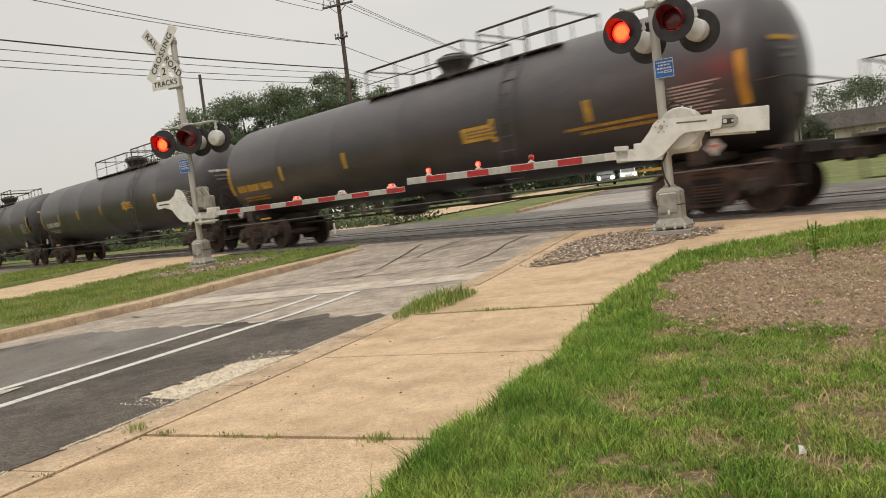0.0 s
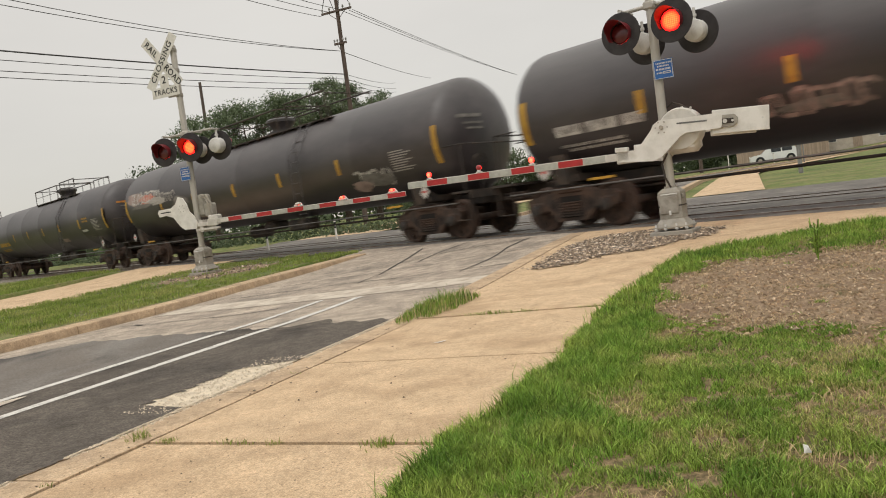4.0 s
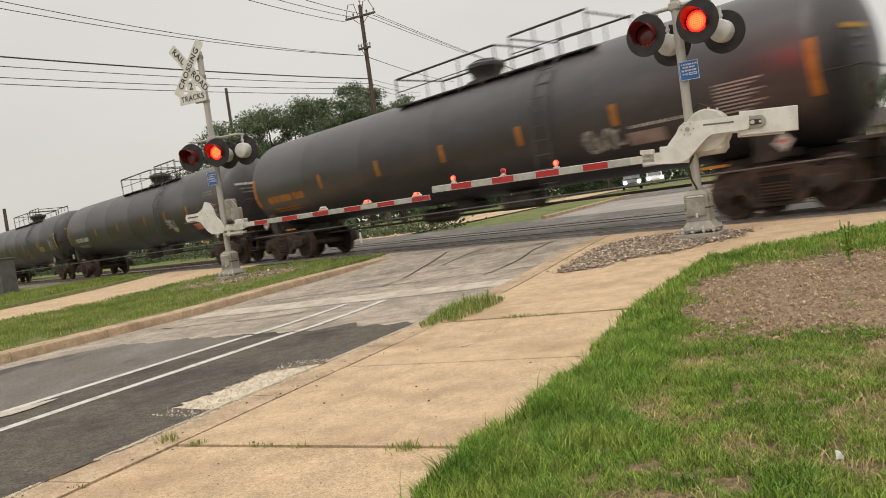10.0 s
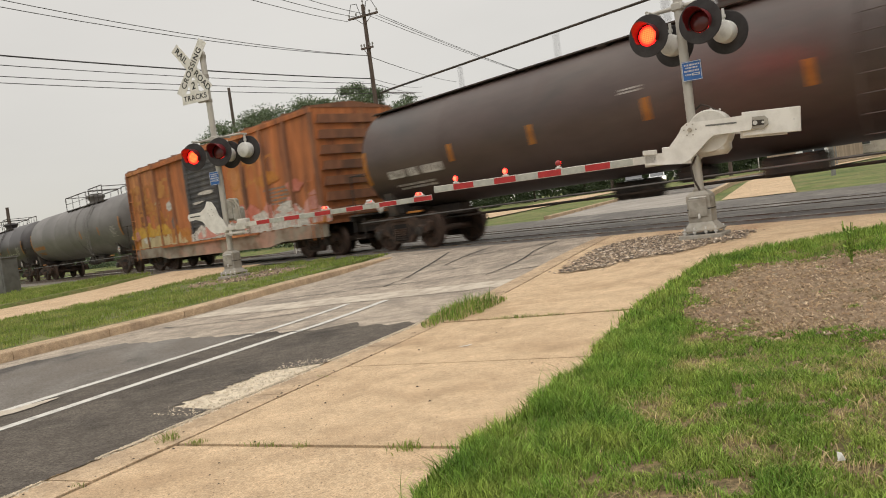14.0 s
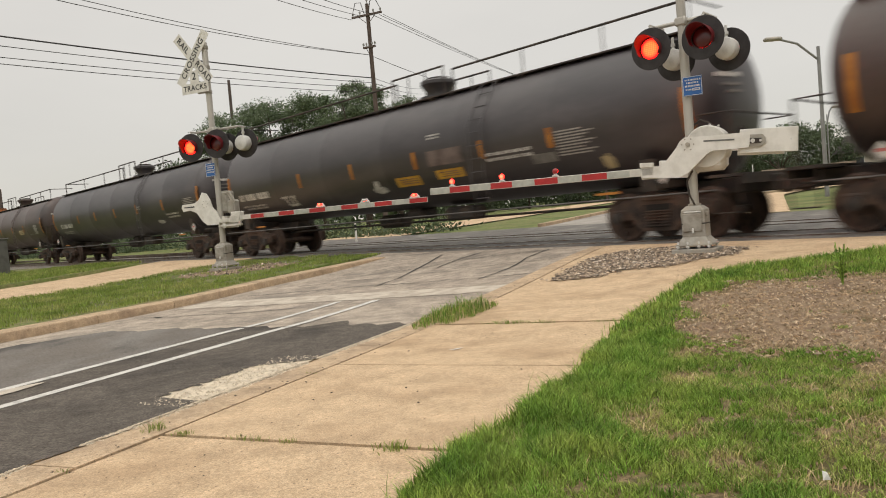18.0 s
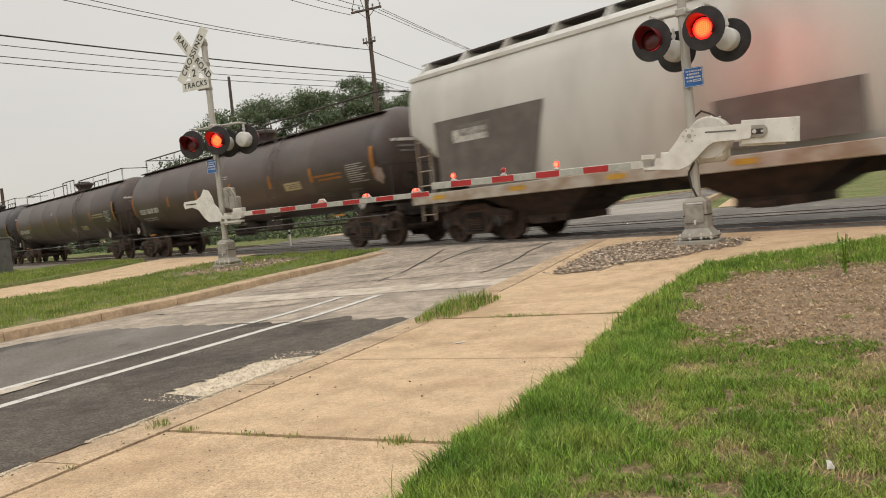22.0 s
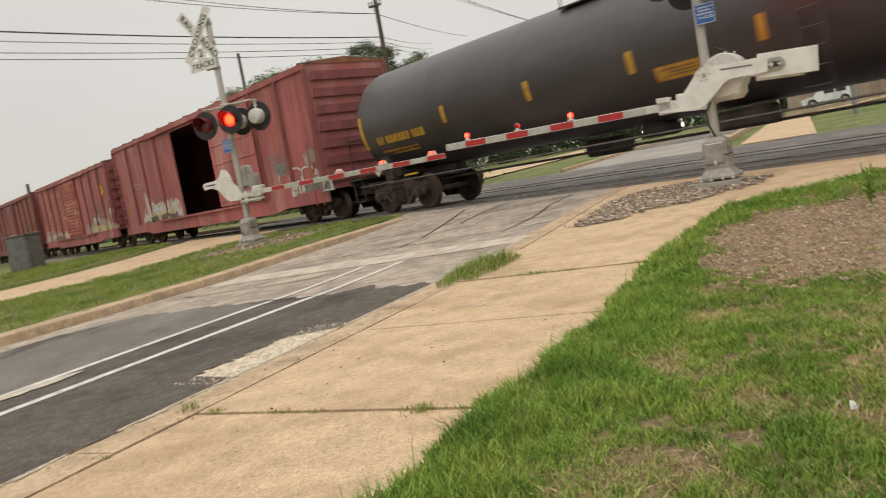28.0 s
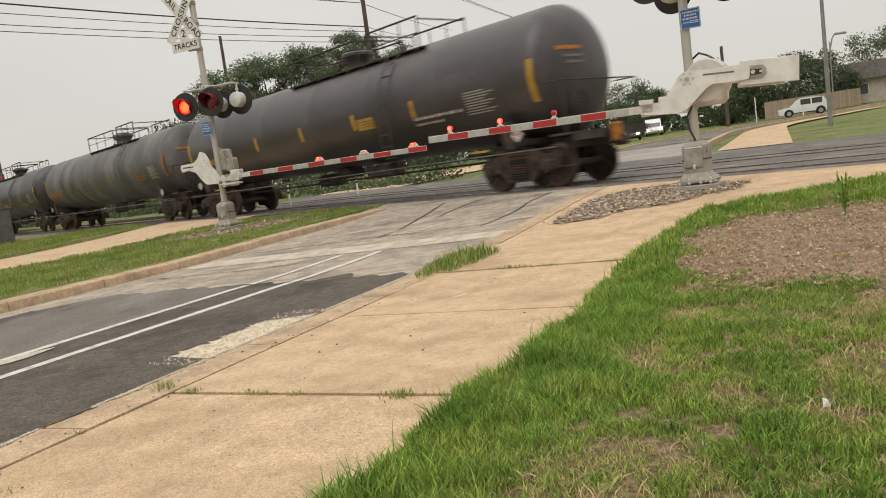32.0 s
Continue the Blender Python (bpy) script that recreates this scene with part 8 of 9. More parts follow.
def vehicle(name, label, x, y, turn, paint, L=4.6, W=1.85, H=1.65, pickup=False, lights=False):
    t = thing(name, label, "car" if not pickup else "truck", Matrix.Translation((x, y, land(x, y))) @ pose(0, 0, 0, 0, 0, turn), "vehicles beyond the crossing")
    h = L / 2
    low = [(-h, 0.42), (-h + 0.12, 0.28), (h - 0.14, 0.26), (h, 0.40), (h - 0.01, 0.66), (h - 0.10, 0.82), (h - 0.35, 0.92), (h - 1.25, 1.03), (-h + 0.10, 1.06), (-h - 0.02, 0.84)]
    body = part("body", MB().prism(low, None, W, "y"), paint, t)
    for xx in (-h + 0.85, h - 0.9):
        arch = [(xx + math.cos(q * 0.314) * 0.43, 0.34 + math.sin(q * 0.314) * 0.43) for q in range(-1, 12)]
        part("wheel_arch", MB().prism(arch, None, W + 0.012, "y"), "tyre", body)
    part("sill", MB().box((0, 0, 0.33), (L - 2.6, W + 0.02, 0.12), b=0.02), "tyre", body)
    if pickup:
        cab = [(h - 1.5, 1.0), (h - 2.1, H), (h - 3.3, H), (h - 3.6, 1.0)]
    else:
        cab = [(h - 1.05, 1.0), (h - 1.55, H - 0.26), (h - 1.95, H - 0.05), (h - 2.5, H), (-h + 1.1, H - 0.02), (-h + 0.55, H - 0.12), (-h + 0.12, 1.0)]
    part("cabin", MB().prism(cab, None, W - 0.24, "y"), paint, t)
    x0, x1 = cab[-2][0] + 0.12, (cab[1][0] if pickup else cab[2][0]) - 0.05
    for s in (-1, 1):
        for a, b in ((x0, (x0 + x1) / 2 - 0.06), ((x0 + x1) / 2 + 0.06, x1)):
            part("window", MB().box(((a + b) / 2, s * (W / 2 - 0.115), (1.08 + H - 0.14) / 2), (b - a, 0.02, H - 0.14 - 1.08)), "glass", t)
    part("windscreen", MB().add([(cab[0][0] - 0.02 + 0.02, s * (W / 2 - 0.22), 1.06) for s in (-1, 1)] + [(cab[1][0] + 0.03, s * (W / 2 - 0.26), (H - 0.10) if pickup else H - 0.27) for s in (1, -1)], [(0, 1, 2, 3)]), "glass", t)
    for xx in (-h + 0.85, h - 0.9):
        for s in (-1, 1):
            w = part("wheel", MB().lathe([(0.05, -0.11), (0.30, -0.11), (0.34, -0.08), (0.34, 0.08), (0.30, 0.11), (0.05, 0.11)], 18, pose(xx, s * (W / 2 - 0.09), 0.34, 90, 0, 0)), "tyre", t, smooth=True)
            part("rim", MB().cyl((xx, s * (W / 2 + 0.015), 0.34), (xx, s * (W / 2 + 0.03), 0.34), 0.21, 14), "cast", w)
    part("bumper", MB().box((h - 0.02, 0, 0.45), (0.14, W - 0.1, 0.2), b=0.05), "cast" if pickup else paint, t)
    for s in (-1, 1):
        part("headlight", MB().lathe([(0.18, 0), (0.165, 0.04), (0.02, 0.06)], 12, pose(h - 0.01, s * (W / 2 - 0.28), 0.72, 0, 90, 0)), "headlamp" if lights else "housing", t, "lit headlight" if lights else "", smooth=True)
    return t


def background():
    # road beyond the tracks, bending to the right
    def center(k):
        """Middle of the far road: straight on, then round to the right."""
        a = k
        bend = max(0, a - 44)
        return R * (a if a < 44 else 44 + 38 * math.sin(min(bend / 38, 1.5))) + C * (-5.9 + 38 * (1 - math.cos(min(bend / 38, 1.5))))
    def cross(k, w, dz):
        p0, p1 = center(k - 0.1), center(k + 0.1)
        d = (p1 - p0).normalized()
        q = center(k) + Vector((d.y, -d.x, 0)) * w
        return (q.x, q.y, land(q.x, q.y) + dz)
    def from_tracks(i, n, w, end):
        k0 = a_at(21.85, -5.9 + w)
        return k0 + (end - k0) * i / n
    sheet("road_far", list(range(51)), [-2.4, 0.0, 3.2], lambda i, w: cross(from_tracks(i, 50, w, 96), w, 0.03), "far_road", "pale road that bends away beyond the tracks")
    sheet("road_far_patch", arange(40, 96, 2), [-2.2, 0, 3.0], lambda k, w: cross(k, w, 0.05), "asphalt_old", "darker asphalt on the far bend")
    kt = thing("kerb_far", "pale kerb along the far road", "kerb", kind="structure")
    for w0 in (-2.4, 3.2):
        ks2 = arange(a_at(22.0, -5.9 + w0) + 0.2, 92, 3.0)
        for a, b in zip(ks2, ks2[1:]):
            vs = []
            for k in (a, b):
                for w, dz in ((w0 - 0.14, -0.05), (w0 - 0.14, 0.15), (w0 + 0.14, 0.15), (w0 + 0.14, -0.05)):
                    vs.append(cross(k, w, dz))
            part("kerb_stone", MB().add(vs, [(0, 1, 5, 4), (1, 2, 6, 5), (2, 3, 7, 6), (0, 3, 2, 1), (4, 5, 6, 7)]), "kerb", kt)
    sheet("pavement_far", list(range(27)), [4.1, 6.2], lambda i, w: cross(from_tracks(i, 26, w, 70), w, 0.05), "sidewalk", "tan pavement beyond the tracks")
    # concrete strip left of the far island
    sheet("road_far_opposite", list(range(24)), [-22.5, -16], lambda i, c: rc(a_at(21.85, c) + (90 - a_at(21.85, c)) * i / 23, c, 0.03), "sidewalk", "pale carriageway beyond the tracks")
    # things along the far road
    vehicle("white_suv", "white sport utility vehicle parked on the far bend", 37.0, 75.8, 158, "car_white", 4.6, 1.9, 1.75)
    vehicle("white_pickup", "white pickup truck waiting behind the dark car", 26.3, 91.0, 256, "car_white", 5.4, 2.0, 1.95, True, True)
    vehicle("dark_car", "dark car waiting with its headlights on", 19.4, 75.0, 256, "car_dark", 4.6, 1.85, 1.5, False, True)
    # trees
    for i, (x, y, hh, sp, m, low) in enumerate(((-19.0, 73, 11.8, 4.4, "leaf", 0.25), (-15.0, 75, 13.2, 4.6, "leaf", 0.25), (-10.6, 73, 13.0, 4.4, "leaf", 0.25), (-6.6, 75, 13.6, 4.2, "leaf", 0.25), (-3.6, 77, 12.8, 3.6, "leaf", 0.25),
                                          (-26, 80, 8.5, 4.8, "leaf2", 0.2), (36.0, 92, 5.8, 4.0, "leaf2", 0.05), (41.5, 90, 6.8, 4.6, "leaf2", 0.05), (46.5, 90, 6.4, 4.2, "leaf2", 0.05), (56.0, 92, 8.4, 5.6, "leaf", 0.05), (62.0, 88, 9.6, 5.6, "leaf2", 0.05),
                                          (25.0, 99, 7.2, 4.4, "leaf2", 0.05), (29.0, 103, 6.2, 3.6, "leaf", 0.05), (13.0, 104, 6.4, 4.6, "leaf2", 0.05), (6.0, 104, 6.8, 5.0, "leaf2", 0.05), (67.5, 76, 9.4, 5.6, "leaf2", 0.1), (0.0, 100, 7.0, 5.0, "leaf2", 0.1), (20.0, 104, 6.0, 4.4, "leaf2", 0.05))):
        tree(x, y, hh, sp, 100 + i, m, "broad green tree with an uneven crown" if m == "leaf" else "dark green tree with a loose crown", low, 30000 if i < 5 else 11000, 0.19 if i < 5 else 0.23)
    # woods that close the distance
    rng = np.random.default_rng(19)
    n = 26000
    az = rng.uniform(-75, 60, n)
    dist = 122 + rng.normal(scale=3.0, size=n) + 8 * np.sin(az * 0.21)
    top = 4.6 + 1.6 * np.sin(az * 0.9) + 1.1 * np.sin(az * 2.3 + 1)
    base = np.stack([np.sin(np.radians(az)) * dist, np.cos(np.radians(az)) * dist, 0.6 + top * rng.uniform(0, 1, n) ** 0.8], 1)
    u = rng.normal(size=(n, 3))
    u /= np.linalg.norm(u, axis=1)[:, None]
    w = np.cross(u, rng.normal(size=(n, 3)))
    w /= np.linalg.norm(w, axis=1)[:, None]
    sz = rng.uniform(0.5, 1.1, n)[:, None]
    v = np.stack([base - u * sz * 0.5, base + w * sz * 0.4, base + u * sz * 0.5, base - w * sz * 0.4], 1).reshape(-1, 3)
    me = bpy.data.meshes.new("far_woods")
    me.from_pydata(v.tolist(), [], (np.arange(n)[:, None] * 4 + np.arange(4)).tolist())
    me.materials.append(M["leaf2"])
    tagged(new("far_woods", me), "dark green woods along the horizon", "woods", kind="stuff")
    for x, y, h_ in ((33.6, 79.0, 2.6), (34.4, 70.6, 1.0)):
        tp = thing("sign_post", "thin pale post beside the far road", "post", Matrix.Translation((x, y, land(x, y) - 0.05)), "far posts")
        part("post", MB().cyl((0, 0, 0), (0, 0, h_), 0.06, 8), "white_paint", tp)
        part("cap", MB().cyl((0, 0, h_), (0, 0, h_ + 0.05), 0.075, 8), "cast", tp)
    # hedge row behind the tracks at the left
    rng = np.random.default_rng(9)
    n = 24000
    s = rng.uniform(26, 150, n)
    p = 24.5 + rng.normal(scale=0.9, size=n) + 0.015 * (s - 26)
    z = np.abs(rng.normal(scale=0.75, size=n)) + 0.1 * np.sin(s)
    base = np.stack([U.x * s + N.x * p, U.y * s + N.y * p, 0.25 + z * (0.8 + 0.5 * np.sin(s * 0.35))], 1)
    u = rng.normal(size=(n, 3)); u /= np.linalg.norm(u, axis=1)[:, None]
    w = np.cross(u, rng.normal(size=(n, 3))); w /= np.linalg.norm(w, axis=1)[:, None]
    sz = rng.uniform(0.10, 0.24, n)[:, None]
    v = np.stack([base - u * sz * 0.5, base + w * sz * 0.35, base + u * sz * 0.5, base - w * sz * 0.35], 1).reshape(-1, 3)
    me = bpy.data.meshes.new("hedge")
    me.from_pydata(v.tolist(), [], (np.arange(n)[:, None] * 4 + np.arange(4)).tolist())
    me.materials.append(M["leaf2"])
    tagged(new("hedge", me), "dark green scrub behind the tracks", "bushes", kind="stuff")
    # poles and wires
    utility_pole(-4.0, 60, 18.2, "dark timber utility pole with crossarms")
    utility_pole(-21.1, 82.3, 17.7, "bare timber utility pole", False)
    utility_pole(-44.5, 78.0, 7.7, "short timber utility pole", False)
    utility_pole(22.4, 97.5, 13.0, "distant timber utility pole", False)
    utility_pole(31.0, 80.0, 9.4, "distant timber utility pole", False)
    street_lamp(2.3, 70.0, 12.0, 3.4, -5, "grey street lamp with a long arm", 0.10)
    street_lamp(17.6, 33.7, 7.15, -2.3, 0, "tall grey street lamp with a long thin arm", 0.10)
    street_lamp(28.0, 53.0, 5.9, 0.5, 0, "small street lamp by the fence", 0.05)
    P = Vector((-4.0, 60, 0))

    def run(hz, far_end, k, sag, r, dx=0.0):
        """A wire from the big pole through a point towards the eye and on."""
        a = Vector((P.x + dx, P.y, hz))
        wire(a, a + (Vector(far_end) - a) * k, sag, r)
    for hz, z, r in ((12.40, 11.92, 0.042), (12.02, 11.45, 0.021), (11.62, 10.90, 0.021), (11.22, 10.58, 0.021)):
        run(hz, (-20.3, 36.8, z), 1.7, 0.44, r)
    run(14.20, (-20.0, 36.9, 14.95), 1.7, 1.15, 0.021)
    run(14.20, (-19.9, 37.0, 15.30), 1.7, 1.15, 0.021)
    run(17.05, (-9.8, 43.9, 15.25), 1.7, 0.3, 0.021, -1.3)
    run(17.25, (-8.5, 44.2, 15.28), 1.7, 0.3, 0.021, -0.4)
    run(17.35, (-6.9, 44.5, 15.15), 1.7, 0.3, 0.021, 0.5)
    for dx in (0.4, 0.9, 1.2):
        run(17.3, (6.2 + dx * 0.6, 89.7, 19.35), 2.4, 0.3, 0.021, dx)
    for hz, z in ((12.40, 17.0), (12.02, 16.4), (11.62, 15.9)):
        run(hz, (-2.4, 90, z), 2.2, 0.3, 0.021)
    run(14.15, (0.0, 90, 18.1), 2.4, 0.3, 0.026)
    # fence of upright boards
    f0, f1 = Vector((34.9, 79.7, land(34.9, 79.7))), Vector((49.2, 87.1, land(49.2, 87.1)))
    run_, climb = (f1 - f0).xy.length, (f1.z - f0.z) / (f1 - f0).xy.length
    ft = thing("board_fence", "weathered brown board fence", "fence", Matrix.Translation(f0) @ pose(0, 0, 0, 0, 0, math.degrees(math.atan2(f1.y - f0.y, f1.x - f0.x))), kind="")
    bd = MB().box((0, 0, 0.9), (0.145, 0.025, 1.9)).mesh("board")
    for i in range(int(run_ / 0.15)):
        x = i * 0.15
        part("board", bd, "fence", ft, m=pose(x, 0, (0.02 if i % 3 else 0.05) + x * climb, 0, 0, 0))
    for z in (0.4, 1.4):
        part("fence_rail", MB().prism([(0, z), (run_, z + run_ * climb), (run_, z + 0.1 + run_ * climb), (0, z + 0.1)], Matrix.Translation((0, 0.05, 0)), 0.05), "fence", ft)
    # house at the right
    hx, hy = 55.0, 90.0
    hs = thing("house", "low pale house with a grey shingle roof and two windows", "house", Matrix.Translation((hx, hy, land(hx, hy) - 0.1)) @ pose(0, 0, 0, 0, 0, -30))
    part("wall", MB().box((0, 0, 1.3), (11, 7, 2.9)), "house_wall", hs)
    part("roof", MB().prism([(-6.0, 2.7), (6.0, 2.7), (4.6, 4.6), (-4.6, 4.6)], None, 8.2, "y").box((0, 0, 2.7), (12.2, 8.4, 0.16)), "roof", hs, "grey shingle hip roof")
    for x in (-3.4, 2.2):
        wf = part("window", MB().box((x, -3.52, 1.45), (1.3, 0.1, 1.3)), "white_paint", hs, "white-framed window")
        part("pane", MB().box((x, -3.58, 1.45), (1.1, 0.03, 1.1)), "glass", wf)
    part("door", MB().box((-0.6, -3.53, 1.05), (1.0, 0.08, 2.1)), "fence", hs)
    # small posts by the track
    for x, y in ((-6.25, 31.4), (-3.65, 33.8)):
        t = thing("marker_post", "short white marker post with dark bands", "post", Matrix.Translation((x, y, land(x, y) - 0.02)), "marker posts")
        part("post", MB().cyl((0, 0, 0), (0, 0, 0.9), 0.045, 8), "white_paint", t)
        for z in (0.5, 0.68):
            part("band", MB().cyl((0, 0, z), (0, 0, z + 0.09), 0.048, 8), "sign_black", t)
    # grey cabinet at the far left
    cb = thing("relay_cabinet", "grey metal relay cabinet beside the track", "cabinet", Matrix.Translation((-19.5, 32.9, rise(-19.5, 32.9) - 0.02)) @ pose(0, 0, 0, 0, 0, -20))
    part("body", MB().box((0, 0, 0.8), (1.25, 0.8, 1.6), b=0.02), "cabinet", cb)
    part("door", MB().box((0, -0.41, 0.82), (1.1, 0.03, 1.4), b=0.01), "cabinet", cb)
    part("roof", MB().box((0, 0, 1.62), (1.35, 0.9, 0.06), b=0.01), "cabinet", cb)


def small_things():
    # gravel bed round the near signal
    rng = np.random.default_rng(5)
    poly = [(1.36, 9.57), (1.66, 10.25), (2.47, 11.85), (3.02, 12.35), (3.85, 12.2), (4.45, 10.9), (3.98, 10.22), (3.5, 10.12), (2.95, 9.72), (2.35, 9.85), (1.86, 9.42)]

    def inside(x, y):
        k = False
        for i in range(len(poly)):
            (x0, y0), (x1, y1) = poly[i], poly[i - 1]
            if (y0 > y) != (y1 > y) and x < (x1 - x0) * (y - y0) / (y1 - y0) + x0:
                k = not k
        return k
    bed = MB().add([(x, y, rise(x, y) + 0.005) for x, y in poly], [tuple(range(len(poly)))])
    solo("gravel_bed", bed, "dirt", "bed of small grey stones", "gravel", kind="structure")
    gx, gy = rng.uniform(1.2, 4.8, 12000), rng.uniform(9.1, 12.6, 12000)
    vs, fs = [], []
    for x, y in zip(gx, gy):
        if not inside(x + rng.normal() * 0.05, y + rng.normal() * 0.09):
            continue
        r = rng.uniform(0.014, 0.034) * (1.35 if rng.uniform() < 0.15 else 1.0)
        a = rng.uniform(0, 6.28)
        z = rise(x, y) + 0.012
        k = len(vs)
        for i in range(5):
            t = a + i * 1.2566
            q = r * rng.uniform(0.7, 1.2)
            vs.append((x + math.cos(t) * q, y + math.sin(t) * q, z + rng.uniform(0, 0.008)))
        vs.append((x + rng.uniform(-0.3, 0.3) * r, y, z + r * rng.uniform(0.35, 0.8)))
        fs += [(k + i, k + (i + 1) % 5, k + 5) for i in range(5)]
    me = bpy.data.meshes.new("gravel")
    me.from_pydata(vs, [], fs)
    m2 = mat("loose_stone", (0.345, 0.262, 0.182), 0.9, col2=(0.12, 0.088, 0.066), scale=16, col3=(0.58, 0.50, 0.41), scale3=11, bump=0.2, low=0.42, high=0.56, low3=0.55, high3=0.66, island=0.65)
    me.materials.append(m2)
    tagged(new("gravel", me), "loose grey and tan stones round the signal", "gravel", kind="stuff")
    # worn soil with stones at the foot of the far signal
    ring = []
    for i in range(28):
        t = i * 6.2832 / 28
        q = 1.0 + 0.28 * noise.noise((math.cos(t) * 1.5, math.sin(t) * 1.5, 4))
        x, y = -5.1 + math.cos(t) * 1.45 * q, 18.75 + math.sin(t) * 1.2 * q
        ring.append((x, y, rise(x, y) + 0.006))
    solo("soil_patch", MB().add([(-5.1, 18.75, rise(-5.1, 18.75) + 0.012)] + ring, [(0, 1 + i, 1 + (i + 1) % 28) for i in range(28)]), "dirt", "worn brown soil at the foot of the far signal", "soil", kind="structure")
    vs, fs = [], []
    for i in range(420):
        x, y = -5.1 + rng.normal() * 0.75, 18.7 + rng.normal() * 0.6
        r, t = rng.uniform(0.015, 0.05), rng.uniform(0, 6.28)
        k = len(vs)
        vs += [(x + math.cos(t + j * 1.2566) * r * rng.uniform(0.7, 1.2), y + math.sin(t + j * 1.2566) * r, rise(x, y) + 0.006) for j in range(5)] + [(x, y, rise(x, y) + 0.008 + r * rng.uniform(0.6, 1.0))]
        fs += [(k + j, k + (j + 1) % 5, k + 5) for j in range(5)]
    me = bpy.data.meshes.new("stones")
    me.from_pydata(vs, [], fs)
    me.materials.append(m2)
    tagged(new("stones", me), "loose stones on the worn soil of the median", "stones", kind="stuff")
    # wood chips on the bare soil
    vs, fs = [], []
    for i in range(15000):
        x, y = rng.uniform(1.0, 5.6), rng.uniform(2.2, 7.9)
        if BARE(x, y) > 1.1 and (rng.uniform() > 0.12 or lawn_side(x, y) < 0.4):
            continue
        a, l, w_ = rng.uniform(0, 6.28), rng.uniform(0.005, 0.024) * (1.6 if rng.uniform() < 0.08 else 1.0), rng.uniform(0.0015, 0.004)
        z = rise(x, y) + 0.055 + 0.02 * noise.noise((x * 2.5, y * 2.5, 5))
        if BARE(x, y) > 1.1:
            l, w_, z = l * 0.5, w_ * 0.6, rise(x, y) + 0.040
        dx, dy = math.cos(a), math.sin(a)
        k = len(vs)
        vs += [(x - dx * l - dy * w_, y - dy * l + dx * w_, z), (x + dx * l - dy * w_, y + dy * l + dx * w_, z + 0.01), (x + dx * l + dy * w_, y + dy * l - dx * w_, z + 0.008), (x - dx * l + dy * w_, y - dy * l - dx * w_, z + 0.003), (x, y, z + 0.018)]
        fs += [(k, k + 1, k + 4), (k + 1, k + 2, k + 4), (k + 2, k + 3, k + 4), (k + 3, k, k + 4)]
    me = bpy.data.meshes.new("wood_chips")
    me.from_pydata(vs, [], fs)
    me.materials.append(mat("wood_chip", (0.38, 0.275, 0.17), 0.9, col2=(0.24, 0.155, 0.092), scale=25, col3=(0.55, 0.45, 0.33), scale3=14, bump=0.1, island=0.5))
    tagged(new("wood_chips", me), "scattered wood chips on bare soil", "wood chips", kind="stuff")
    # scrap of white paper on the lawn
    solo("paper_scrap", MB().add([(-0.035, -0.03, 0.0), (0.03, -0.035, 0.012), (0.04, 0.03, 0.0), (-0.025, 0.035, 0.02), (0.0, 0.0, 0.03), (-0.03, -0.02, -0.012), (0.03, -0.03, -0.006)], [(0, 1, 4), (1, 2, 4), (2, 3, 4), (3, 0, 4), (0, 5, 6, 1)]),
         "litter", "crumpled scrap of white paper in the grass", "litter", Matrix.Translation((1.15, 2.35, 0.075)) @ pose(0, 0, 0, 52, 8, 20) @ Matrix.Scale(0.42, 4))
    solo("paint_fleck", MB().add([(-0.05, 0.0, 0.0), (0.0, 0.012, 0.0), (0.07, 0.05, 0.0), (0.05, 0.02, 0.0), (0.01, -0.015, 0.0)], [(0, 4, 3, 2, 1)]), "litter", "small white scuff on the pavement slab", "mark", Matrix.Translation((0.04, 5.60, rise(0.04, 5.6) + 0.006)))
    # thin upright weed on the bare soil
    wd = MB()
    r2 = random.Random(6)
    for i in range(9):
        a = r2.uniform(0, 6.28)
        q = (math.cos(a) * 0.05, math.sin(a) * 0.05, r2.uniform(0.2, 0.42))
        wd.tube([(0, 0, 0), (q[0] * 0.4, q[1] * 0.4, q[2] * 0.5), q], 0.004, 4)
        for j in range(6):
            z = q[2] * (0.35 + 0.1 * j)
            b = r2.uniform(0, 6.28)
            wd.add([(q[0] * z / q[2], q[1] * z / q[2], z), (q[0] * z / q[2] + math.cos(b) * 0.05, q[1] * z / q[2] + math.sin(b) * 0.05, z + 0.03), (q[0] * z / q[2] + math.cos(b + 0.5) * 0.04, q[1] * z / q[2] + math.sin(b + 0.5) * 0.04, z + 0.01)], [(0, 1, 2)])
    solo("weed", wd, "blade", "thin upright weed on bare soil", "weed", Matrix.Translation((3.55, 6.65, rise(3.55, 6.65) + 0.03)))
    # leaf litter and grit on pavement and road edge
    vs, fs = [], []
    for i in range(260):
        a, c = rng.uniform(0.5, 10), rng.uniform(-3.3, 0.4)
        if rng.uniform() < 0.4:
            c = -3.02 + rng.normal(scale=0.06)
        x, y, z = rc(a, c)
        s_ = rng.uniform(0.003, 0.012)
        t = rng.uniform(0, 6.28)
        k = len(vs)
        vs += [(x + math.cos(t + j * 2.1) * s_, y + math.sin(t + j * 2.1) * s_, z + 0.004) for j in range(3)] + [(x, y, z + 0.004 + s_ * 0.6)]
        fs += [(k, k + 1, k + 3), (k + 1, k + 2, k + 3), (k + 2, k, k + 3)]
    me = bpy.data.meshes.new("grit")
    me.from_pydata(vs, [], fs)
    me.materials.append(M["bark"])
    tagged(new("grit", me), "dark grit and leaf bits on the pavement", "grit", kind="stuff")


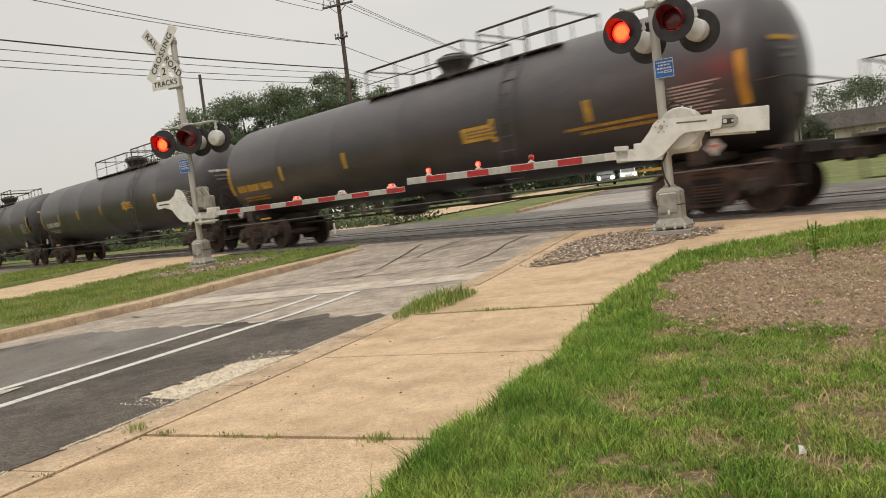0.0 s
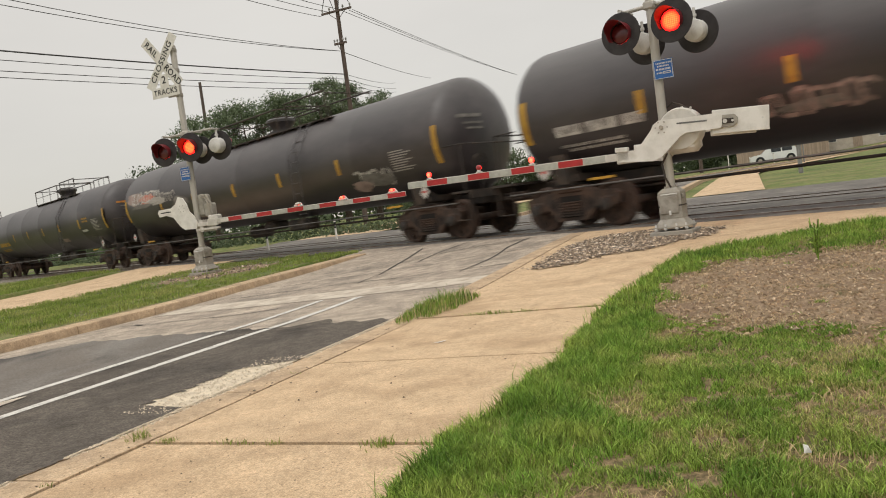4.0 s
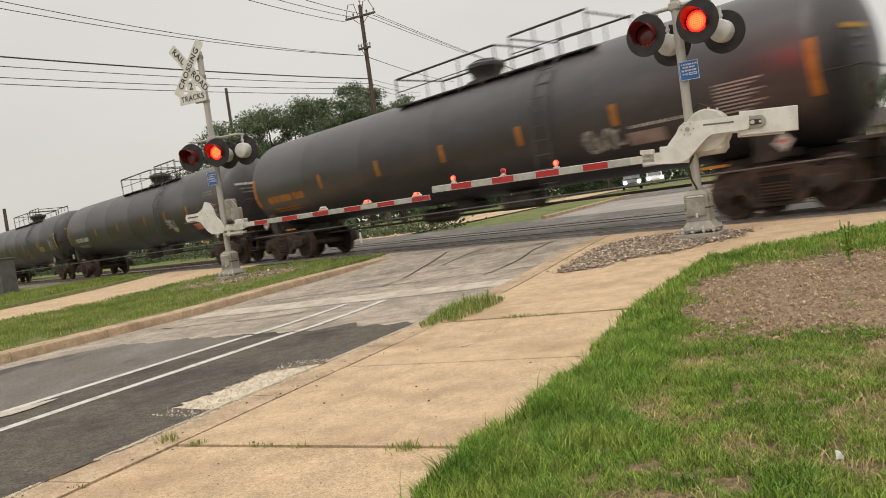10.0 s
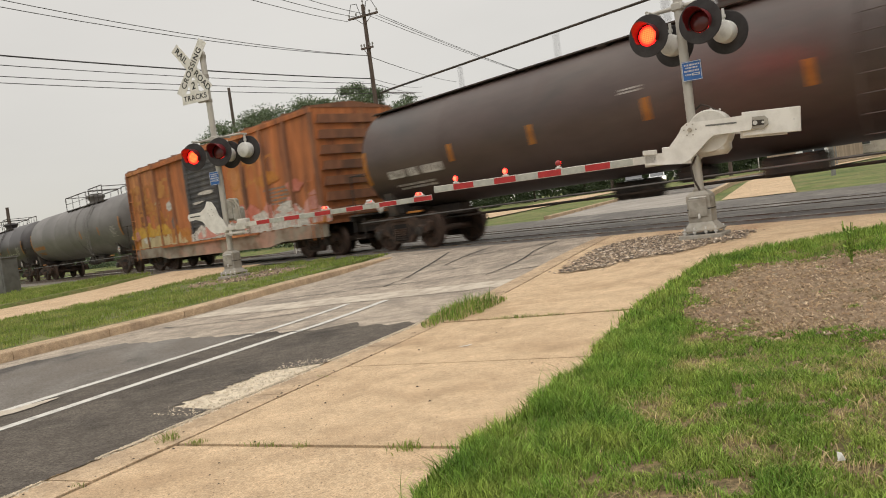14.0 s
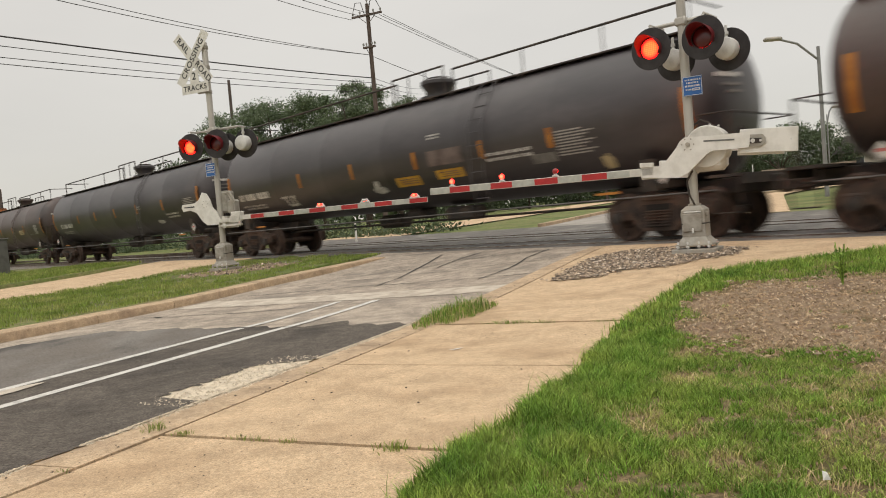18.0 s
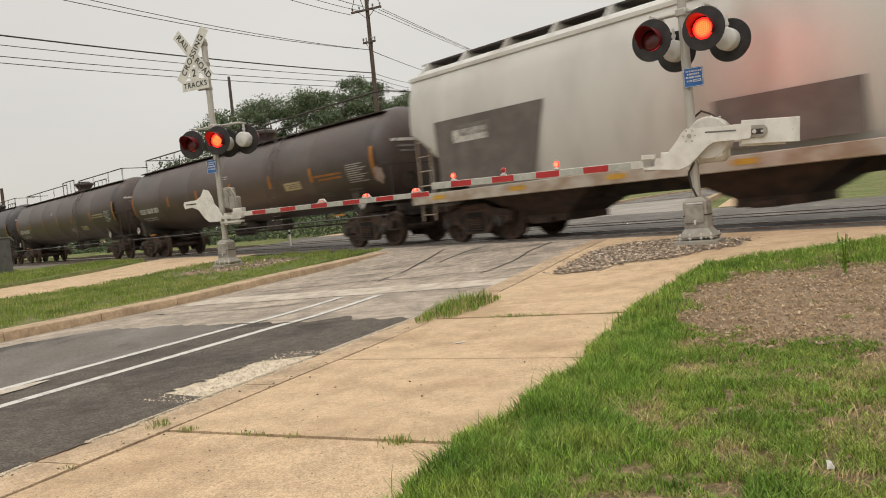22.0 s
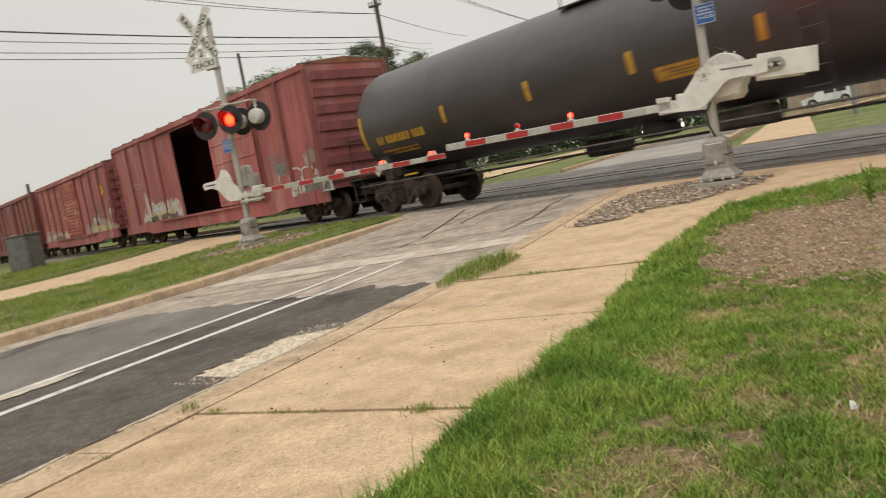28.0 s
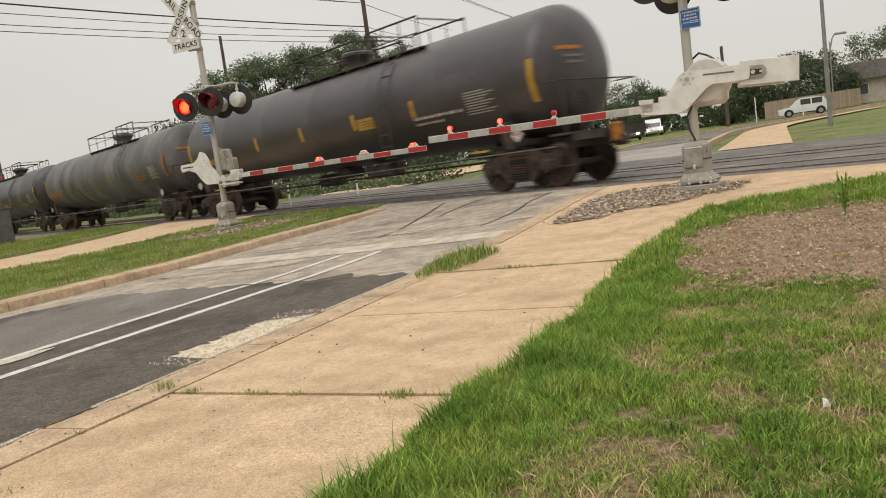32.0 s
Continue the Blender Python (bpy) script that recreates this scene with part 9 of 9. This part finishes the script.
# ---------------------------------------------------------------- build
M["dusty_pink"] = mat("dusty_pink_spray", (0.36, 0.27, 0.24), 0.7, col2=(0.26, 0.19, 0.165), scale=3, bump=0)
M["dim_red"] = mat("faded_red_letters", (0.40, 0.22, 0.18), 0.7, col2=(0.30, 0.12, 0.10), scale=6, bump=0)
# darker copy of boxcar red, with the posts' shading put into the colour
M["post_shade_red"] = mat("post_shade_red", (0.175, 0.056, 0.048), 0.7, col2=(0.12, 0.045, 0.038), scale=2, col3=(0.22, 0.08, 0.065), scale3=0.8, bump=0.1, stretch=(1, 1, 0.3))
M["cream"] = mat("cream_spray", (0.46, 0.39, 0.32), 0.7, col2=(0.36, 0.20, 0.16), scale=2.2, bump=0, stretch=(2, 1, 0.3), low=0.5, high=0.6)
M["salmon"] = mat("salmon_spray", (0.50, 0.20, 0.15), 0.6, col2=(0.40, 0.12, 0.08), scale=3, bump=0)
M["dusk"] = mat("dusky_spray", (0.16, 0.12, 0.105), 0.7, col2=(0.10, 0.075, 0.065), scale=3, bump=0)
M["ochre"] = mat("ochre_letters", (0.43, 0.20, 0.055), 0.7, col2=(0.34, 0.125, 0.038), scale=2.5, bump=0)
M["sill_pale"] = mat("pale_sill", (0.27, 0.235, 0.185), 0.75, col2=(0.16, 0.105, 0.072), scale=1.2, col3=(0.42, 0.24, 0.18), scale3=0.8, bump=0.1)
M["pink"] = mat("pink_spray", (0.52, 0.26, 0.22), 0.6, col2=(0.45, 0.18, 0.14), scale=3, bump=0)
M["straw"] = mat("straw_spray", (0.46, 0.38, 0.22), 0.6, col2=(0.36, 0.27, 0.15), scale=3, bump=0)
ground()
roadway()
kerb_run("kerb_near", -8.0, 14.2, lambda a: KERB_FACE, 1, road_drop, "tan concrete kerb along the pavement")
kerb_run("kerb_median", -12.0, 15.6, med_edge, -1, road_drop, "tan concrete kerb of the grass median")
kerb_run("kerb_median_back", 2.0, 18.0, lambda a: MED_BACK, 1, lambda a, c: 0.1, "concrete kerb at the back of the median", 2.0)
pavement()
BARE = lawn()
tracks()
near_signal()
far_arm(far_signal())
train()
background()
small_things()
grass(BARE)


# ---------------------------------------------------------------- what moves
BEAT, BEAT_START = 0.596, 7.985     # each flasher pair changes sides every 0.6 s


def motions():
    steps = [0.0, 0.1, 0.2] + [float(i) for i in range(1, 32)] + [31.8, 31.9, 32.0]
    for car, mid in TRAIN:
        walk(car, [(t, car_pose(mid, t)) for t in steps])
    mids = {car.name: mid for car, mid in TRAIN}
    for w, x, car in WHEELSETS:
        mid = mids[car.name]
        t0 = max(0.0, mid - 1.9)
        t1 = min(SECONDS, mid + 3.6)
        rows = [(0.0, Matrix.Translation((x, 0, 0)))] if t0 > 0 else []
        if t1 > t0:
            n = int((t1 - t0) * 15) + 1
            for i in range(n + 1):
                t = min(t0 + i / 15, SECONDS)
                rows.append((t, Matrix.Translation((x, 0, 0)) @ Matrix.Rotation(SPEED * (t - t0) / 0.46, 4, "Y")))
        if not rows or rows[-1][0] < SECONDS:
            rows.append((SECONDS, rows[-1][1] if rows else Matrix.Translation((x, 0, 0))))
        if len(rows) < 2:
            rows = [(0.0, Matrix.Translation((x, 0, 0))), (SECONDS, Matrix.Translation((x, 0, 0)))]
        walk(w, rows)
    for ob, at, lit_even in FLIPS:
        rows = []
        k0 = int(math.floor((0 - BEAT_START) / BEAT)) - 0
        turn = 0.0
        for k in range(k0, int((SECONDS - BEAT_START) / BEAT) + 1):
            lit = (k % 2 == 0) == lit_even
            a, b = BEAT_START + k * BEAT, BEAT_START + (k + 1) * BEAT
            ang = 0.0 if lit else 180.0
            for t in (max(a + 0.012, 0.0), max(a + 0.05, 0.0), min(b - 0.05, SECONDS), min(b - 0.012, SECONDS)):
                if 0 <= t <= SECONDS and (not rows or t > rows[-1][0] + 0.010):
                    rows.append((t, ang))
        full = []
        for (ta, aa), (tb, ab) in zip(rows, rows[1:]):
            full.append((ta, aa))
            if aa != ab:
                full += [(ta + (tb - ta) / 3, aa + (ab - aa) / 3), (ta + 2 * (tb - ta) / 3, aa + 2 * (ab - aa) / 3)]
        full.append(rows[-1])
        if full[0][0] > 0:
            full.insert(0, (0.0, full[0][1]))
        if full[-1][0] < SECONDS:
            full.append((SECONDS, full[-1][1]))
        walk(ob, [(t, Matrix.Translation(at) @ pose(0, 0, 0, 0, 0, ang)) for t, ang in full])


motions()
